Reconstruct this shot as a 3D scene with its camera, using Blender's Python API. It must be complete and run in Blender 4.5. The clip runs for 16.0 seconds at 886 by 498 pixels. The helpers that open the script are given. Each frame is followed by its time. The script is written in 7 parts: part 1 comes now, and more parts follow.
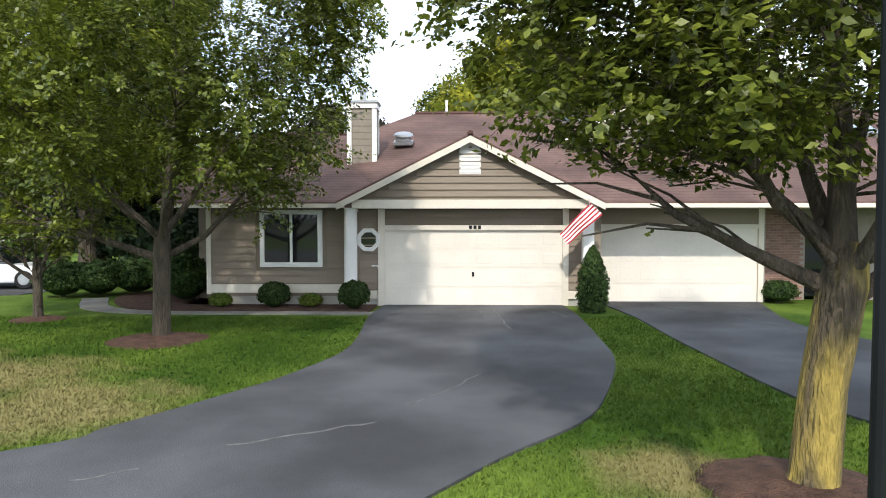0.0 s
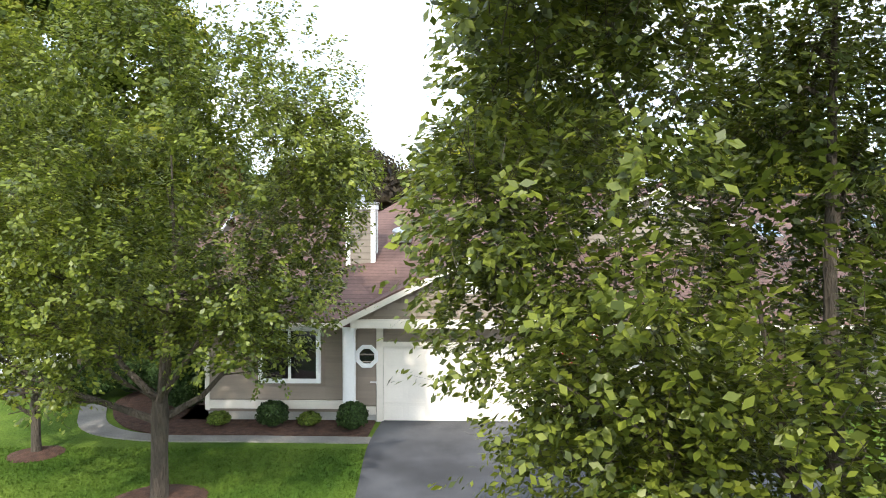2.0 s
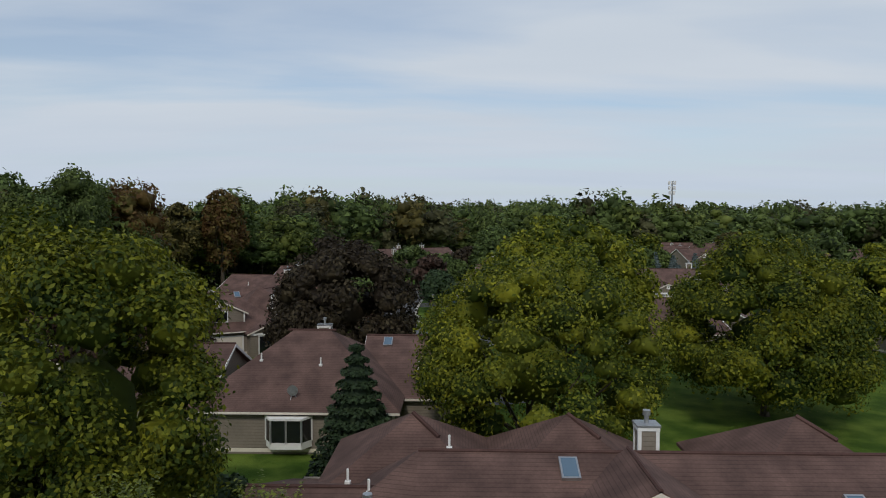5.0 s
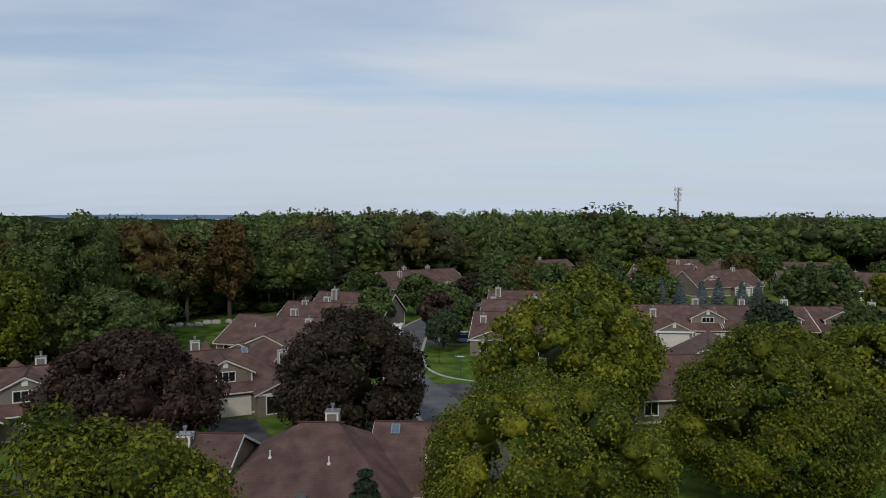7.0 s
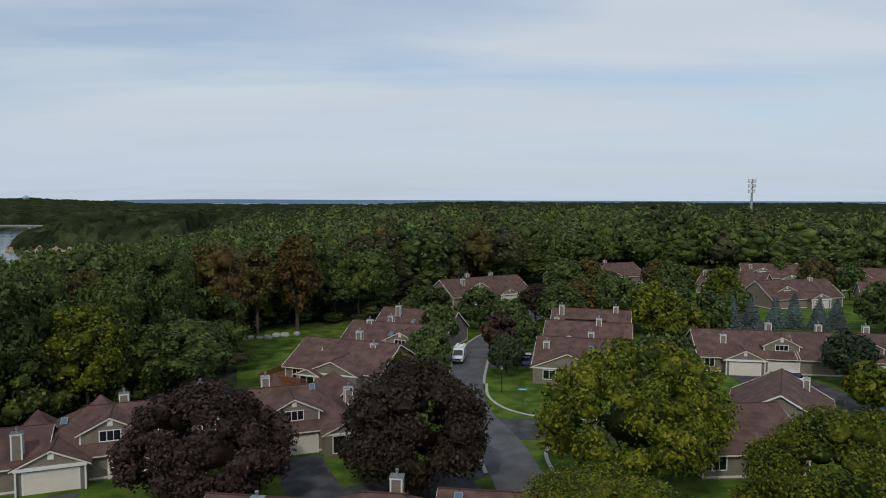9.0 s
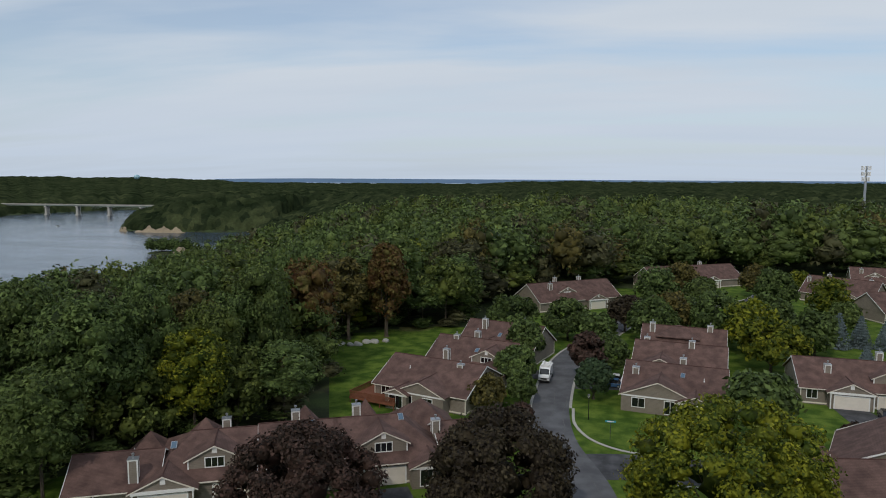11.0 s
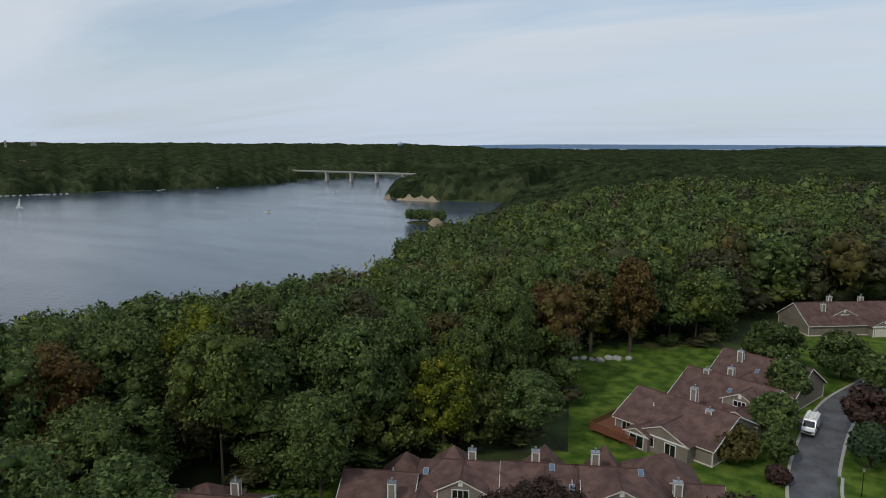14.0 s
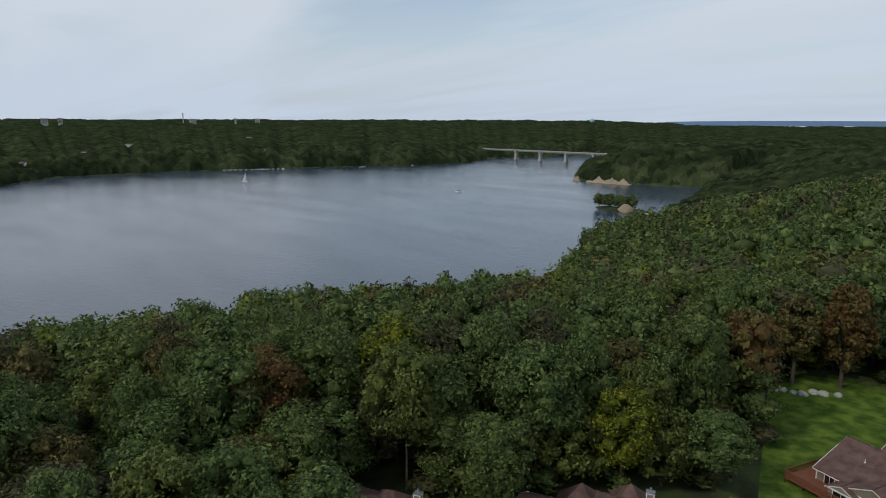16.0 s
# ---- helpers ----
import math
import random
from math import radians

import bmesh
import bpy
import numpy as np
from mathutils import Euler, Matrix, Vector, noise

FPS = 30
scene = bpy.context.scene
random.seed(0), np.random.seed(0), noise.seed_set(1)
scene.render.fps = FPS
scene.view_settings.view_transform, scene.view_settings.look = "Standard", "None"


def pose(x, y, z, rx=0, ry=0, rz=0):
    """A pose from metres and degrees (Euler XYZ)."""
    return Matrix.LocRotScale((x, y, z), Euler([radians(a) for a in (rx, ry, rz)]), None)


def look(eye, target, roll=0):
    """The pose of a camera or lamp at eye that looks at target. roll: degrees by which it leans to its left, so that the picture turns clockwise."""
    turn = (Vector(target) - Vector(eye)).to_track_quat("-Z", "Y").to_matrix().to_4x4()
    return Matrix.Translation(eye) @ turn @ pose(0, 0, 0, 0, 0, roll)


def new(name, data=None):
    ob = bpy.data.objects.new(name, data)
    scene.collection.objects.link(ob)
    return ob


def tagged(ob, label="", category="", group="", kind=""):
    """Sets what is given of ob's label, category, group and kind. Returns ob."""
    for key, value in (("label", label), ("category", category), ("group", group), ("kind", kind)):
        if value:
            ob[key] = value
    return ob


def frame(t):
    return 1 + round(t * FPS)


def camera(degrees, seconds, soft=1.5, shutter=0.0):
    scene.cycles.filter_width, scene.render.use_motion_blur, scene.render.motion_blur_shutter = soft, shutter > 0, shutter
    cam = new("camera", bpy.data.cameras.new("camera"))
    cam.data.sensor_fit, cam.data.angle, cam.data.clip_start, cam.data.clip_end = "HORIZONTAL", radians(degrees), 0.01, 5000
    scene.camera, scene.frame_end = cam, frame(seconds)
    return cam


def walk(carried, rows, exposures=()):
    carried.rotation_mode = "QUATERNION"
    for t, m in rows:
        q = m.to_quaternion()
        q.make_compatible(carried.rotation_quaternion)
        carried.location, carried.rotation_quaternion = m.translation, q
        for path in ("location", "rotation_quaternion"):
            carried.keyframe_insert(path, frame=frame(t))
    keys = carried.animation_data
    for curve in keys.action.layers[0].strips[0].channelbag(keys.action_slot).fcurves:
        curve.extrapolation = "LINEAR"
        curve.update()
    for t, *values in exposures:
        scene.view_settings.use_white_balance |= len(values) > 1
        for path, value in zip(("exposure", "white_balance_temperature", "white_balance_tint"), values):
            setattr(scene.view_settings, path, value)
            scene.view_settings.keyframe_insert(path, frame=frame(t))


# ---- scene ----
cam = camera(66.48, 16.0, soft=1.0)

PATH_ROWS = [  # seconds, x, y, z, yaw, pitch, roll
    (0.0, 1.988, -18.127, 2.287, 1.153, -2.418, -0.020),
    (0.5, 1.991, -18.124, 2.864, 1.149, -2.421, -0.009),
    (1.0, 2.005, -18.090, 3.525, 1.149, -2.425, 0.006),
    (1.5, 2.011, -18.053, 4.339, 1.138, -2.426, 0.021),
    (2.0, 2.017, -18.000, 5.416, 1.119, -2.414, 0.035),
    (2.5, 1.923, -18.011, 6.335, 1.197, -2.433, 0.053),
    (3.0, 1.921, -18.034, 7.789, 1.188, -2.414, 0.071),
    (3.5, 1.913, -18.050, 9.484, 1.175, -2.400, 0.092),
    (4.0, 1.912, -18.051, 11.414, 1.194, -2.358, 0.117),
    (4.5, 1.915, -18.020, 13.320, 1.197, -2.322, 0.139),
    (4.7, 1.940, -18.003, 14.076, 1.242, -2.284, 0.149),
    (6.8, 1.712, -17.829, 21.723, 1.500, -2.389, 0.219),
    (7.0, 1.720, -17.840, 22.412, 1.742, -2.502, 0.233),
    (7.5, 1.697, -17.822, 24.194, 2.825, -2.749, 0.265),
    (8.0, 1.627, -17.782, 25.931, 3.941, -3.059, 0.256),
    (8.5, 1.603, -17.698, 27.714, 5.343, -3.437, 0.231),
    (9.0, 1.615, -17.653, 29.483, 7.071, -3.918, 0.234),
    (9.2, 1.640, -17.613, 30.207, 7.798, -4.137, 0.237),
    (11.3, 1.253, -17.386, 37.726, 15.899, -6.061, 0.356),
    (11.5, 1.212, -17.364, 38.418, 17.032, -6.263, 0.348),
    (12.0, 1.043, -17.274, 40.198, 20.587, -6.767, 0.324),
    (12.5, 0.899, -17.167, 42.020, 24.157, -7.279, 0.294),
    (13.0, 0.745, -17.068, 43.832, 27.741, -7.784, 0.266),
    (13.5, 0.650, -16.972, 45.631, 31.394, -8.312, 0.242),
    (14.0, 0.559, -16.871, 47.441, 35.062, -8.848, 0.217),
    (14.5, 0.486, -16.740, 49.314, 38.766, -9.356, 0.210),
    (15.0, 0.375, -16.684, 51.090, 42.528, -9.881, 0.193),
    (15.5, 0.253, -16.665, 52.853, 46.641, -10.379, 0.174),
    (16.0, 0.216, -16.646, 54.746, 50.889, -10.915, 0.171),
]


def eye_pose(x, y, z, yaw, pitch, roll):
    """Camera pose: yaw to the left of +y, pitch up, roll, all in degrees."""
    return (Matrix.Translation((x, y, z)) @ Matrix.Rotation(radians(yaw), 4, "Z")
            @ Matrix.Rotation(radians(90 + pitch), 4, "X") @ Matrix.Rotation(radians(roll), 4, "Z"))


walk(cam, [(r[0], eye_pose(*r[1:])) for r in PATH_ROWS],
     exposures=[(0.0, 1.1), (0.7, 1.25), (1.5, 1.6), (2.2, 1.65), (2.7, 1.4), (3.1, 0.8), (3.5, -0.15), (4.2, -0.6), (7.0, -0.6), (16.0, -0.55)])

# ---- world and sun ----
SUN_AZ, SUN_EL = radians(188), radians(43)     # compass angle from +y clockwise


def build_world():
    w = bpy.data.worlds.new("sky")
    scene.world = w
    w.use_nodes = True
    nt = w.node_tree
    nt.nodes.clear()
    N, L = nt.nodes.new, nt.links.new
    out, bg = N("ShaderNodeOutputWorld"), N("ShaderNodeBackground")
    sky = N("ShaderNodeTexSky")
    sky.sky_type, sky.sun_disc = "NISHITA", False
    sky.sun_elevation, sky.sun_rotation = SUN_EL, SUN_AZ
    sky.air_density, sky.dust_density, sky.ozone_density = 1.0, 1.5, 1.2
    tc, sep = N("ShaderNodeTexCoord"), N("ShaderNodeSeparateXYZ")
    L(tc.outputs["Generated"], sep.inputs[0])
    # project the direction on a cloud layer: (x, y) / (z + c)
    add = N("ShaderNodeMath"); add.operation = "ADD"; add.inputs[1].default_value = 0.10
    mx = N("ShaderNodeMath"); mx.operation = "MAXIMUM"; mx.inputs[1].default_value = 0.0
    L(sep.outputs[2], mx.inputs[0]); L(mx.outputs[0], add.inputs[0])
    dx, dy = N("ShaderNodeMath"), N("ShaderNodeMath")
    dx.operation = dy.operation = "DIVIDE"
    L(sep.outputs[0], dx.inputs[0]); L(sep.outputs[1], dy.inputs[0])
    L(add.outputs[0], dx.inputs[1]); L(add.outputs[0], dy.inputs[1])
    comb = N("ShaderNodeCombineXYZ")
    L(dx.outputs[0], comb.inputs[0]); L(dy.outputs[0], comb.inputs[1])
    mp = N("ShaderNodeMapping")
    mp.inputs["Scale"].default_value = (0.24, 0.75, 1)
    mp.inputs["Rotation"].default_value = (0, 0, radians(14))
    L(comb.outputs[0], mp.inputs[0])
    n1 = N("ShaderNodeTexNoise")
    n1.inputs["Scale"].default_value, n1.inputs["Detail"].default_value = 0.9, 6
    n1.inputs["Roughness"].default_value, n1.inputs["Distortion"].default_value = 0.5, 0.4
    L(mp.outputs[0], n1.inputs[0])
    ramp = N("ShaderNodeValToRGB")
    ramp.color_ramp.elements[0].position, ramp.color_ramp.elements[1].position = 0.40, 0.56
    ramp.color_ramp.elements[0].color = (0.30, 0.30, 0.30, 1)
    L(n1.outputs[0], ramp.inputs[0])
    n2 = N("ShaderNodeTexNoise")
    n2.inputs["Scale"].default_value, n2.inputs["Detail"].default_value = 1.6, 5
    L(mp.outputs[0], n2.inputs[0])
    tone = N("ShaderNodeValToRGB")
    tone.color_ramp.elements[0].position, tone.color_ramp.elements[1].position = 0.3, 0.75
    tone.color_ramp.elements[0].color = (6.4, 7.2, 8.2, 1)
    tone.color_ramp.elements[1].color = (7.25, 7.9, 8.7, 1)
    L(n2.outputs[0], tone.inputs[0])
    mix = N("ShaderNodeMix"); mix.data_type = "RGBA"
    deep = N("ShaderNodeVectorMath"); deep.operation = "SCALE"; deep.inputs["Scale"].default_value = 1.4
    L(sky.outputs[0], deep.inputs[0])
    L(ramp.outputs[0], mix.inputs[0]); L(deep.outputs[0], mix.inputs[6]); L(tone.outputs[0], mix.inputs[7])
    # haze veil towards the horizon
    hz = N("ShaderNodeMapRange")
    hz.inputs[1].default_value, hz.inputs[2].default_value = 0.0, 0.16
    hz.inputs[3].default_value, hz.inputs[4].default_value = 0.85, 0.0
    L(mx.outputs[0], hz.inputs[0])
    mix2 = N("ShaderNodeMix"); mix2.data_type = "RGBA"
    mix2.inputs[7].default_value = (6.0, 7.0, 8.4, 1)
    L(hz.outputs[0], mix2.inputs[0]); L(mix.outputs[2], mix2.inputs[6])
    L(mix2.outputs[2], bg.inputs[0])
    bg.inputs[1].default_value = 0.128
    L(bg.outputs[0], out.inputs[0])


build_world()
sun = new("sun", bpy.data.lights.new("sun", "SUN"))
sun.data.energy, sun.data.angle, sun.data.color = 1.6, radians(1.2), (1.0, 0.94, 0.85)
_dir = Vector((math.sin(SUN_AZ) * math.cos(SUN_EL), math.cos(SUN_AZ) * math.cos(SUN_EL), math.sin(SUN_EL)))
sun.matrix_world = look(_dir * 300, (0, 0, 0))

# ---- materials ----


def mat(name, base, rough=0.8, vary=0.25, scale=4.0, fine=40.0, bump=0.3, island=0.0, obj=0.0, second=None, metal=0.0,
        trans=0.0, stretch=(1, 1, 1), spec=0.3, dist=0.02):
    m = bpy.data.materials.new(name)
    m.use_nodes = True
    nt = m.node_tree
    N, L = nt.nodes.new, nt.links.new
    b = nt.nodes["Principled BSDF"]
    b.inputs["Roughness"].default_value, b.inputs["Metallic"].default_value = rough, metal
    b.inputs["Specular IOR Level"].default_value = spec
    tc, mp = N("ShaderNodeTexCoord"), N("ShaderNodeMapping")
    geo = N("ShaderNodeNewGeometry")
    mp.inputs["Scale"].default_value = stretch
    L(geo.outputs["Position"], mp.inputs[0])
    n1, n2 = N("ShaderNodeTexNoise"), N("ShaderNodeTexNoise")
    n1.inputs["Scale"].default_value, n1.inputs["Detail"].default_value = scale, 4
    n2.inputs["Scale"].default_value, n2.inputs["Detail"].default_value = fine, 3
    L(mp.outputs[0], n1.inputs[0]); L(mp.outputs[0], n2.inputs[0])
    # factor around 1
    def rng(src, amount):
        r = N("ShaderNodeMapRange")
        r.inputs[1].default_value, r.inputs[2].default_value = 0.25, 0.75
        r.inputs[3].default_value, r.inputs[4].default_value = 1 - amount, 1 + amount
        L(src, r.inputs[0])
        return r.outputs[0]
    def mul(a, c):
        k = N("ShaderNodeMath"); k.operation = "MULTIPLY"
        L(a, k.inputs[0]); L(c, k.inputs[1])
        return k.outputs[0]
    fac = mul(rng(n1.outputs[0], vary), rng(n2.outputs[0], vary * 0.6))
    col = N("ShaderNodeMix"); col.data_type = "RGBA"
    col.inputs[6].default_value = (*base, 1)
    col.inputs[7].default_value = (*(second or base), 1)
    def flat(src, amount):
        r = N("ShaderNodeMapRange")
        r.inputs[3].default_value, r.inputs[4].default_value = 1 - amount, 1 + amount
        L(src, r.inputs[0])
        return r.outputs[0]
    mixfac = n1.outputs[0]
    if second:
        r = N("ShaderNodeMapRange")
        r.inputs[1].default_value, r.inputs[2].default_value = 0.38, 0.62
        L(n1.outputs[0], r.inputs[0])
        mixfac = r.outputs[0]
        if island:
            k = N("ShaderNodeMath"); k.operation = "MULTIPLY_ADD"; k.inputs[1].default_value = 0.7
            h = N("ShaderNodeMath"); h.operation = "MULTIPLY"; h.inputs[1].default_value = 0.3
            L(mixfac, h.inputs[0]); L(geo.outputs["Random Per Island"], k.inputs[0]); L(h.outputs[0], k.inputs[2])
            mixfac = k.outputs[0]
    L(mixfac, col.inputs[0])
    if island:
        fac = mul(fac, flat(geo.outputs["Random Per Island"], island))
    if obj:
        oi = N("ShaderNodeObjectInfo")
        fac = mul(fac, flat(oi.outputs["Random"], obj))
    sc = N("ShaderNodeVectorMath"); sc.operation = "SCALE"
    L(col.outputs[2], sc.inputs[0]); L(fac, sc.inputs["Scale"])
    L(sc.outputs[0], b.inputs["Base Color"])
    if bump:
        bp = N("ShaderNodeBump"); bp.inputs["Strength"].default_value, bp.inputs["Distance"].default_value = bump, dist
        L(n2.outputs[0], bp.inputs["Height"]); L(bp.outputs[0], b.inputs["Normal"])
    if trans:
        t = N("ShaderNodeBsdfTranslucent"); ms = N("ShaderNodeMixShader")
        ms.inputs[0].default_value = trans
        L(sc.outputs[0], t.inputs[0]); L(b.outputs[0], ms.inputs[1]); L(t.outputs[0], ms.inputs[2])
        L(ms.outputs[0], nt.nodes["Material Output"].inputs[0])
    return m


def lined(name, base, pitch_m, rough=0.7, depth=0.015, vary=0.15, second=None, axis=2, joint=0.6):
    """Cladding for far walls and roofs: courses every pitch_m metres along one axis as fine relief."""
    m = mat(name, base, rough, vary, 0.7, 9.0, 0.0, obj=0.06, second=second)
    nt = m.node_tree
    N, L = nt.nodes.new, nt.links.new
    geo, sep = N("ShaderNodeNewGeometry"), N("ShaderNodeSeparateXYZ")
    L(geo.outputs["Position"], sep.inputs[0])
    k = N("ShaderNodeMath"); k.operation = "DIVIDE"; k.inputs[1].default_value = pitch_m
    fr = N("ShaderNodeMath"); fr.operation = "FRACT"
    L(sep.outputs[axis], k.inputs[0]); L(k.outputs[0], fr.inputs[0])
    bp = N("ShaderNodeBump"); bp.invert = True
    bp.inputs["Strength"].default_value, bp.inputs["Distance"].default_value = 0.8, depth
    b = nt.nodes["Principled BSDF"]
    L(fr.outputs[0], bp.inputs["Height"]); L(bp.outputs[0], b.inputs["Normal"])
    # dark joint under each course
    j = N("ShaderNodeMapRange"); j.inputs[1].default_value, j.inputs[2].default_value = 0.0, 0.22
    j.inputs[3].default_value, j.inputs[4].default_value = joint, 1.0
    L(fr.outputs[0], j.inputs[0])
    sc = N("ShaderNodeVectorMath"); sc.operation = "SCALE"
    src = b.inputs["Base Color"].links[0].from_socket
    L(src, sc.inputs[0]); L(j.outputs[0], sc.inputs["Scale"]); L(sc.outputs[0], b.inputs["Base Color"])
    return m


def leafy(name, a, b, island=0.5, trans=0.25, rough=0.65, spec=0.2):
    return mat(name, a, rough, 0.24, 0.25, 3.0, 0.0, island=island, obj=0.12, second=b, trans=trans, spec=spec)


M = {
    "grass": mat("grass", (0.054, 0.105, 0.013), 0.95, 0.35, 0.35, 14, 0.8, second=(0.100, 0.145, 0.022), dist=0.05, spec=0.1),
    "turf_dry": mat("turf_dry", (0.20, 0.19, 0.07), 0.95, 0.3, 1.2, 18, 0.8),
    "woodfloor": mat("forest_floor", (0.030, 0.035, 0.014), 0.95, 0.4, 0.15, 3, 0.5, second=(0.04, 0.06, 0.016)),
    "asphalt": mat("asphalt", (0.050, 0.050, 0.053), 0.85, 0.30, 0.45, 60, 0.5, second=(0.080, 0.080, 0.084)),
    "road": mat("road_asphalt", (0.095, 0.095, 0.10), 0.9, 0.2, 0.35, 20, 0.5, second=(0.12, 0.12, 0.125)),
    "concrete": mat("concrete", (0.42, 0.40, 0.36), 0.9, 0.15, 1.5, 30, 0.4),
    "path": mat("grey_path_concrete", (0.21, 0.195, 0.17), 0.95, 0.25, 1.5, 30, 0.4),
    "siding": mat("taupe_siding", (0.255, 0.207, 0.160), 0.75, 0.10, 1.2, 25, 0.25, obj=0.07, stretch=(0.4, 0.4, 6)),
    "siding_far": lined("taupe_cladding", (0.235, 0.20, 0.16), 0.2),
    "trim": mat("cream_trim", (0.72, 0.66, 0.56), 0.6, 0.06, 2.0, 20, 0.1),
    "white": mat("white_paint", (0.80, 0.79, 0.76), 0.55, 0.05, 2.0, 20, 0.1),
    "door": mat("cream_door_paint", (0.76, 0.70, 0.61), 0.5, 0.05, 1.5, 20, 0.05, obj=0.02),
    "roof": lined("brown_shingle", (0.105, 0.062, 0.052), 0.085, 0.9, 0.012, 0.22, (0.135, 0.080, 0.066)),
    "ridge": mat("ridge_shingle", (0.085, 0.045, 0.038), 0.9, 0.2, 3, 30, 0.3, obj=0.15),
    "glass": mat("dark_glass", (0.012, 0.013, 0.015), 0.05, 0.0, 1, 10, 0.0, spec=0.8),
    "skyglass": mat("skylight_glass", (0.10, 0.16, 0.22), 0.08, 0.0, 1, 10, 0.0, spec=0.9),
    "mulch": mat("bark_mulch", (0.085, 0.045, 0.030), 0.95, 0.5, 6, 35, 1.0, dist=0.05),
    "bark": mat("tree_bark", (0.085, 0.068, 0.050), 0.95, 0.45, 5, 28, 1.0, stretch=(1, 1, 0.22), dist=0.08),
    "bark_lichen": mat("lichen_bark", (0.10, 0.08, 0.055), 0.95, 0.4, 4, 28, 1.0, stretch=(1, 1, 0.22), second=(0.27, 0.20, 0.05), dist=0.09),
    "leaf_pear": leafy("pear_leaves", (0.080, 0.122, 0.013), (0.172, 0.190, 0.024), 0.5, 0.42, 0.42, 0.5),
    "leaf_green": leafy("green_leaves", (0.054, 0.088, 0.024), (0.098, 0.134, 0.038)),
    "leaf_lime": leafy("yellow_green_leaves", (0.042, 0.088, 0.011), (0.18, 0.175, 0.013), 0.5),
    "leaf_red": leafy("dark_red_leaves", (0.032, 0.022, 0.015), (0.050, 0.040, 0.021)),
    "leaf_wine": leafy("wine_red_leaves", (0.046, 0.033, 0.022), (0.076, 0.043, 0.034)),
    "leaf_orange": leafy("orange_leaves", (0.14, 0.060, 0.020), (0.085, 0.080, 0.022)),
    "leaf_olive": leafy("olive_leaves", (0.075, 0.072, 0.022), (0.13, 0.105, 0.03)),
    "leaf_blue": leafy("blue_spruce_needles", (0.085, 0.12, 0.12), (0.13, 0.16, 0.16), 0.3, 0.0),
    "leaf_spruce": leafy("spruce_needles", (0.020, 0.040, 0.018), (0.035, 0.055, 0.022), 0.3, 0.0),
    "leaf_hedge": leafy("hedge_leaves", (0.025, 0.055, 0.014), (0.045, 0.075, 0.018)),
    "leaf_light": leafy("light_shrub_leaves", (0.10, 0.15, 0.02), (0.15, 0.19, 0.03)),
    "metal": mat("dark_metal", (0.008, 0.009, 0.010), 0.55, 0.2, 4, 60, 0.1, metal=0.0, spec=0.25),
    "galv": mat("galvanised_metal", (0.45, 0.46, 0.47), 0.4, 0.15, 5, 40, 0.1, metal=0.8),
    "deck": mat("red_stained_deck", (0.20, 0.075, 0.040), 0.8, 0.2, 2, 20, 0.3),
    "sand": mat("sand_bluff", (0.33, 0.265, 0.18), 0.95, 0.25, 0.08, 1.0, 0.8, dist=0.5),
    "brick": mat("pale_red_brick", (0.26, 0.15, 0.115), 0.9, 0.15, 6, 40, 0.3, obj=0.2),
    "mortar": mat("mortar", (0.30, 0.26, 0.23), 0.95, 0.1, 6, 40, 0.3),
    "rubber": mat("rubber", (0.015, 0.015, 0.015), 0.8, 0.1, 5, 30, 0.1),
    "car_white": mat("white_car_paint", (0.78, 0.78, 0.78), 0.2, 0.02, 1, 5, 0.0, spec=0.6),
    "car_dark": mat("black_car_paint", (0.02, 0.02, 0.022), 0.2, 0.02, 1, 5, 0.0, spec=0.6),
    "car_blue": mat("blue_car_paint", (0.05, 0.11, 0.22), 0.25, 0.02, 1, 5, 0.0, spec=0.6),
    "red": mat("flag_red", (0.36, 0.02, 0.035), 0.8, 0.05, 4, 60, 0.1),
    "sign_teal": mat("sign_teal", (0.05, 0.30, 0.36), 0.5, 0.05, 4, 30, 0.0),
    "stone": mat("pale_boulder", (0.36, 0.35, 0.32), 0.9, 0.25, 3, 20, 0.6),
}


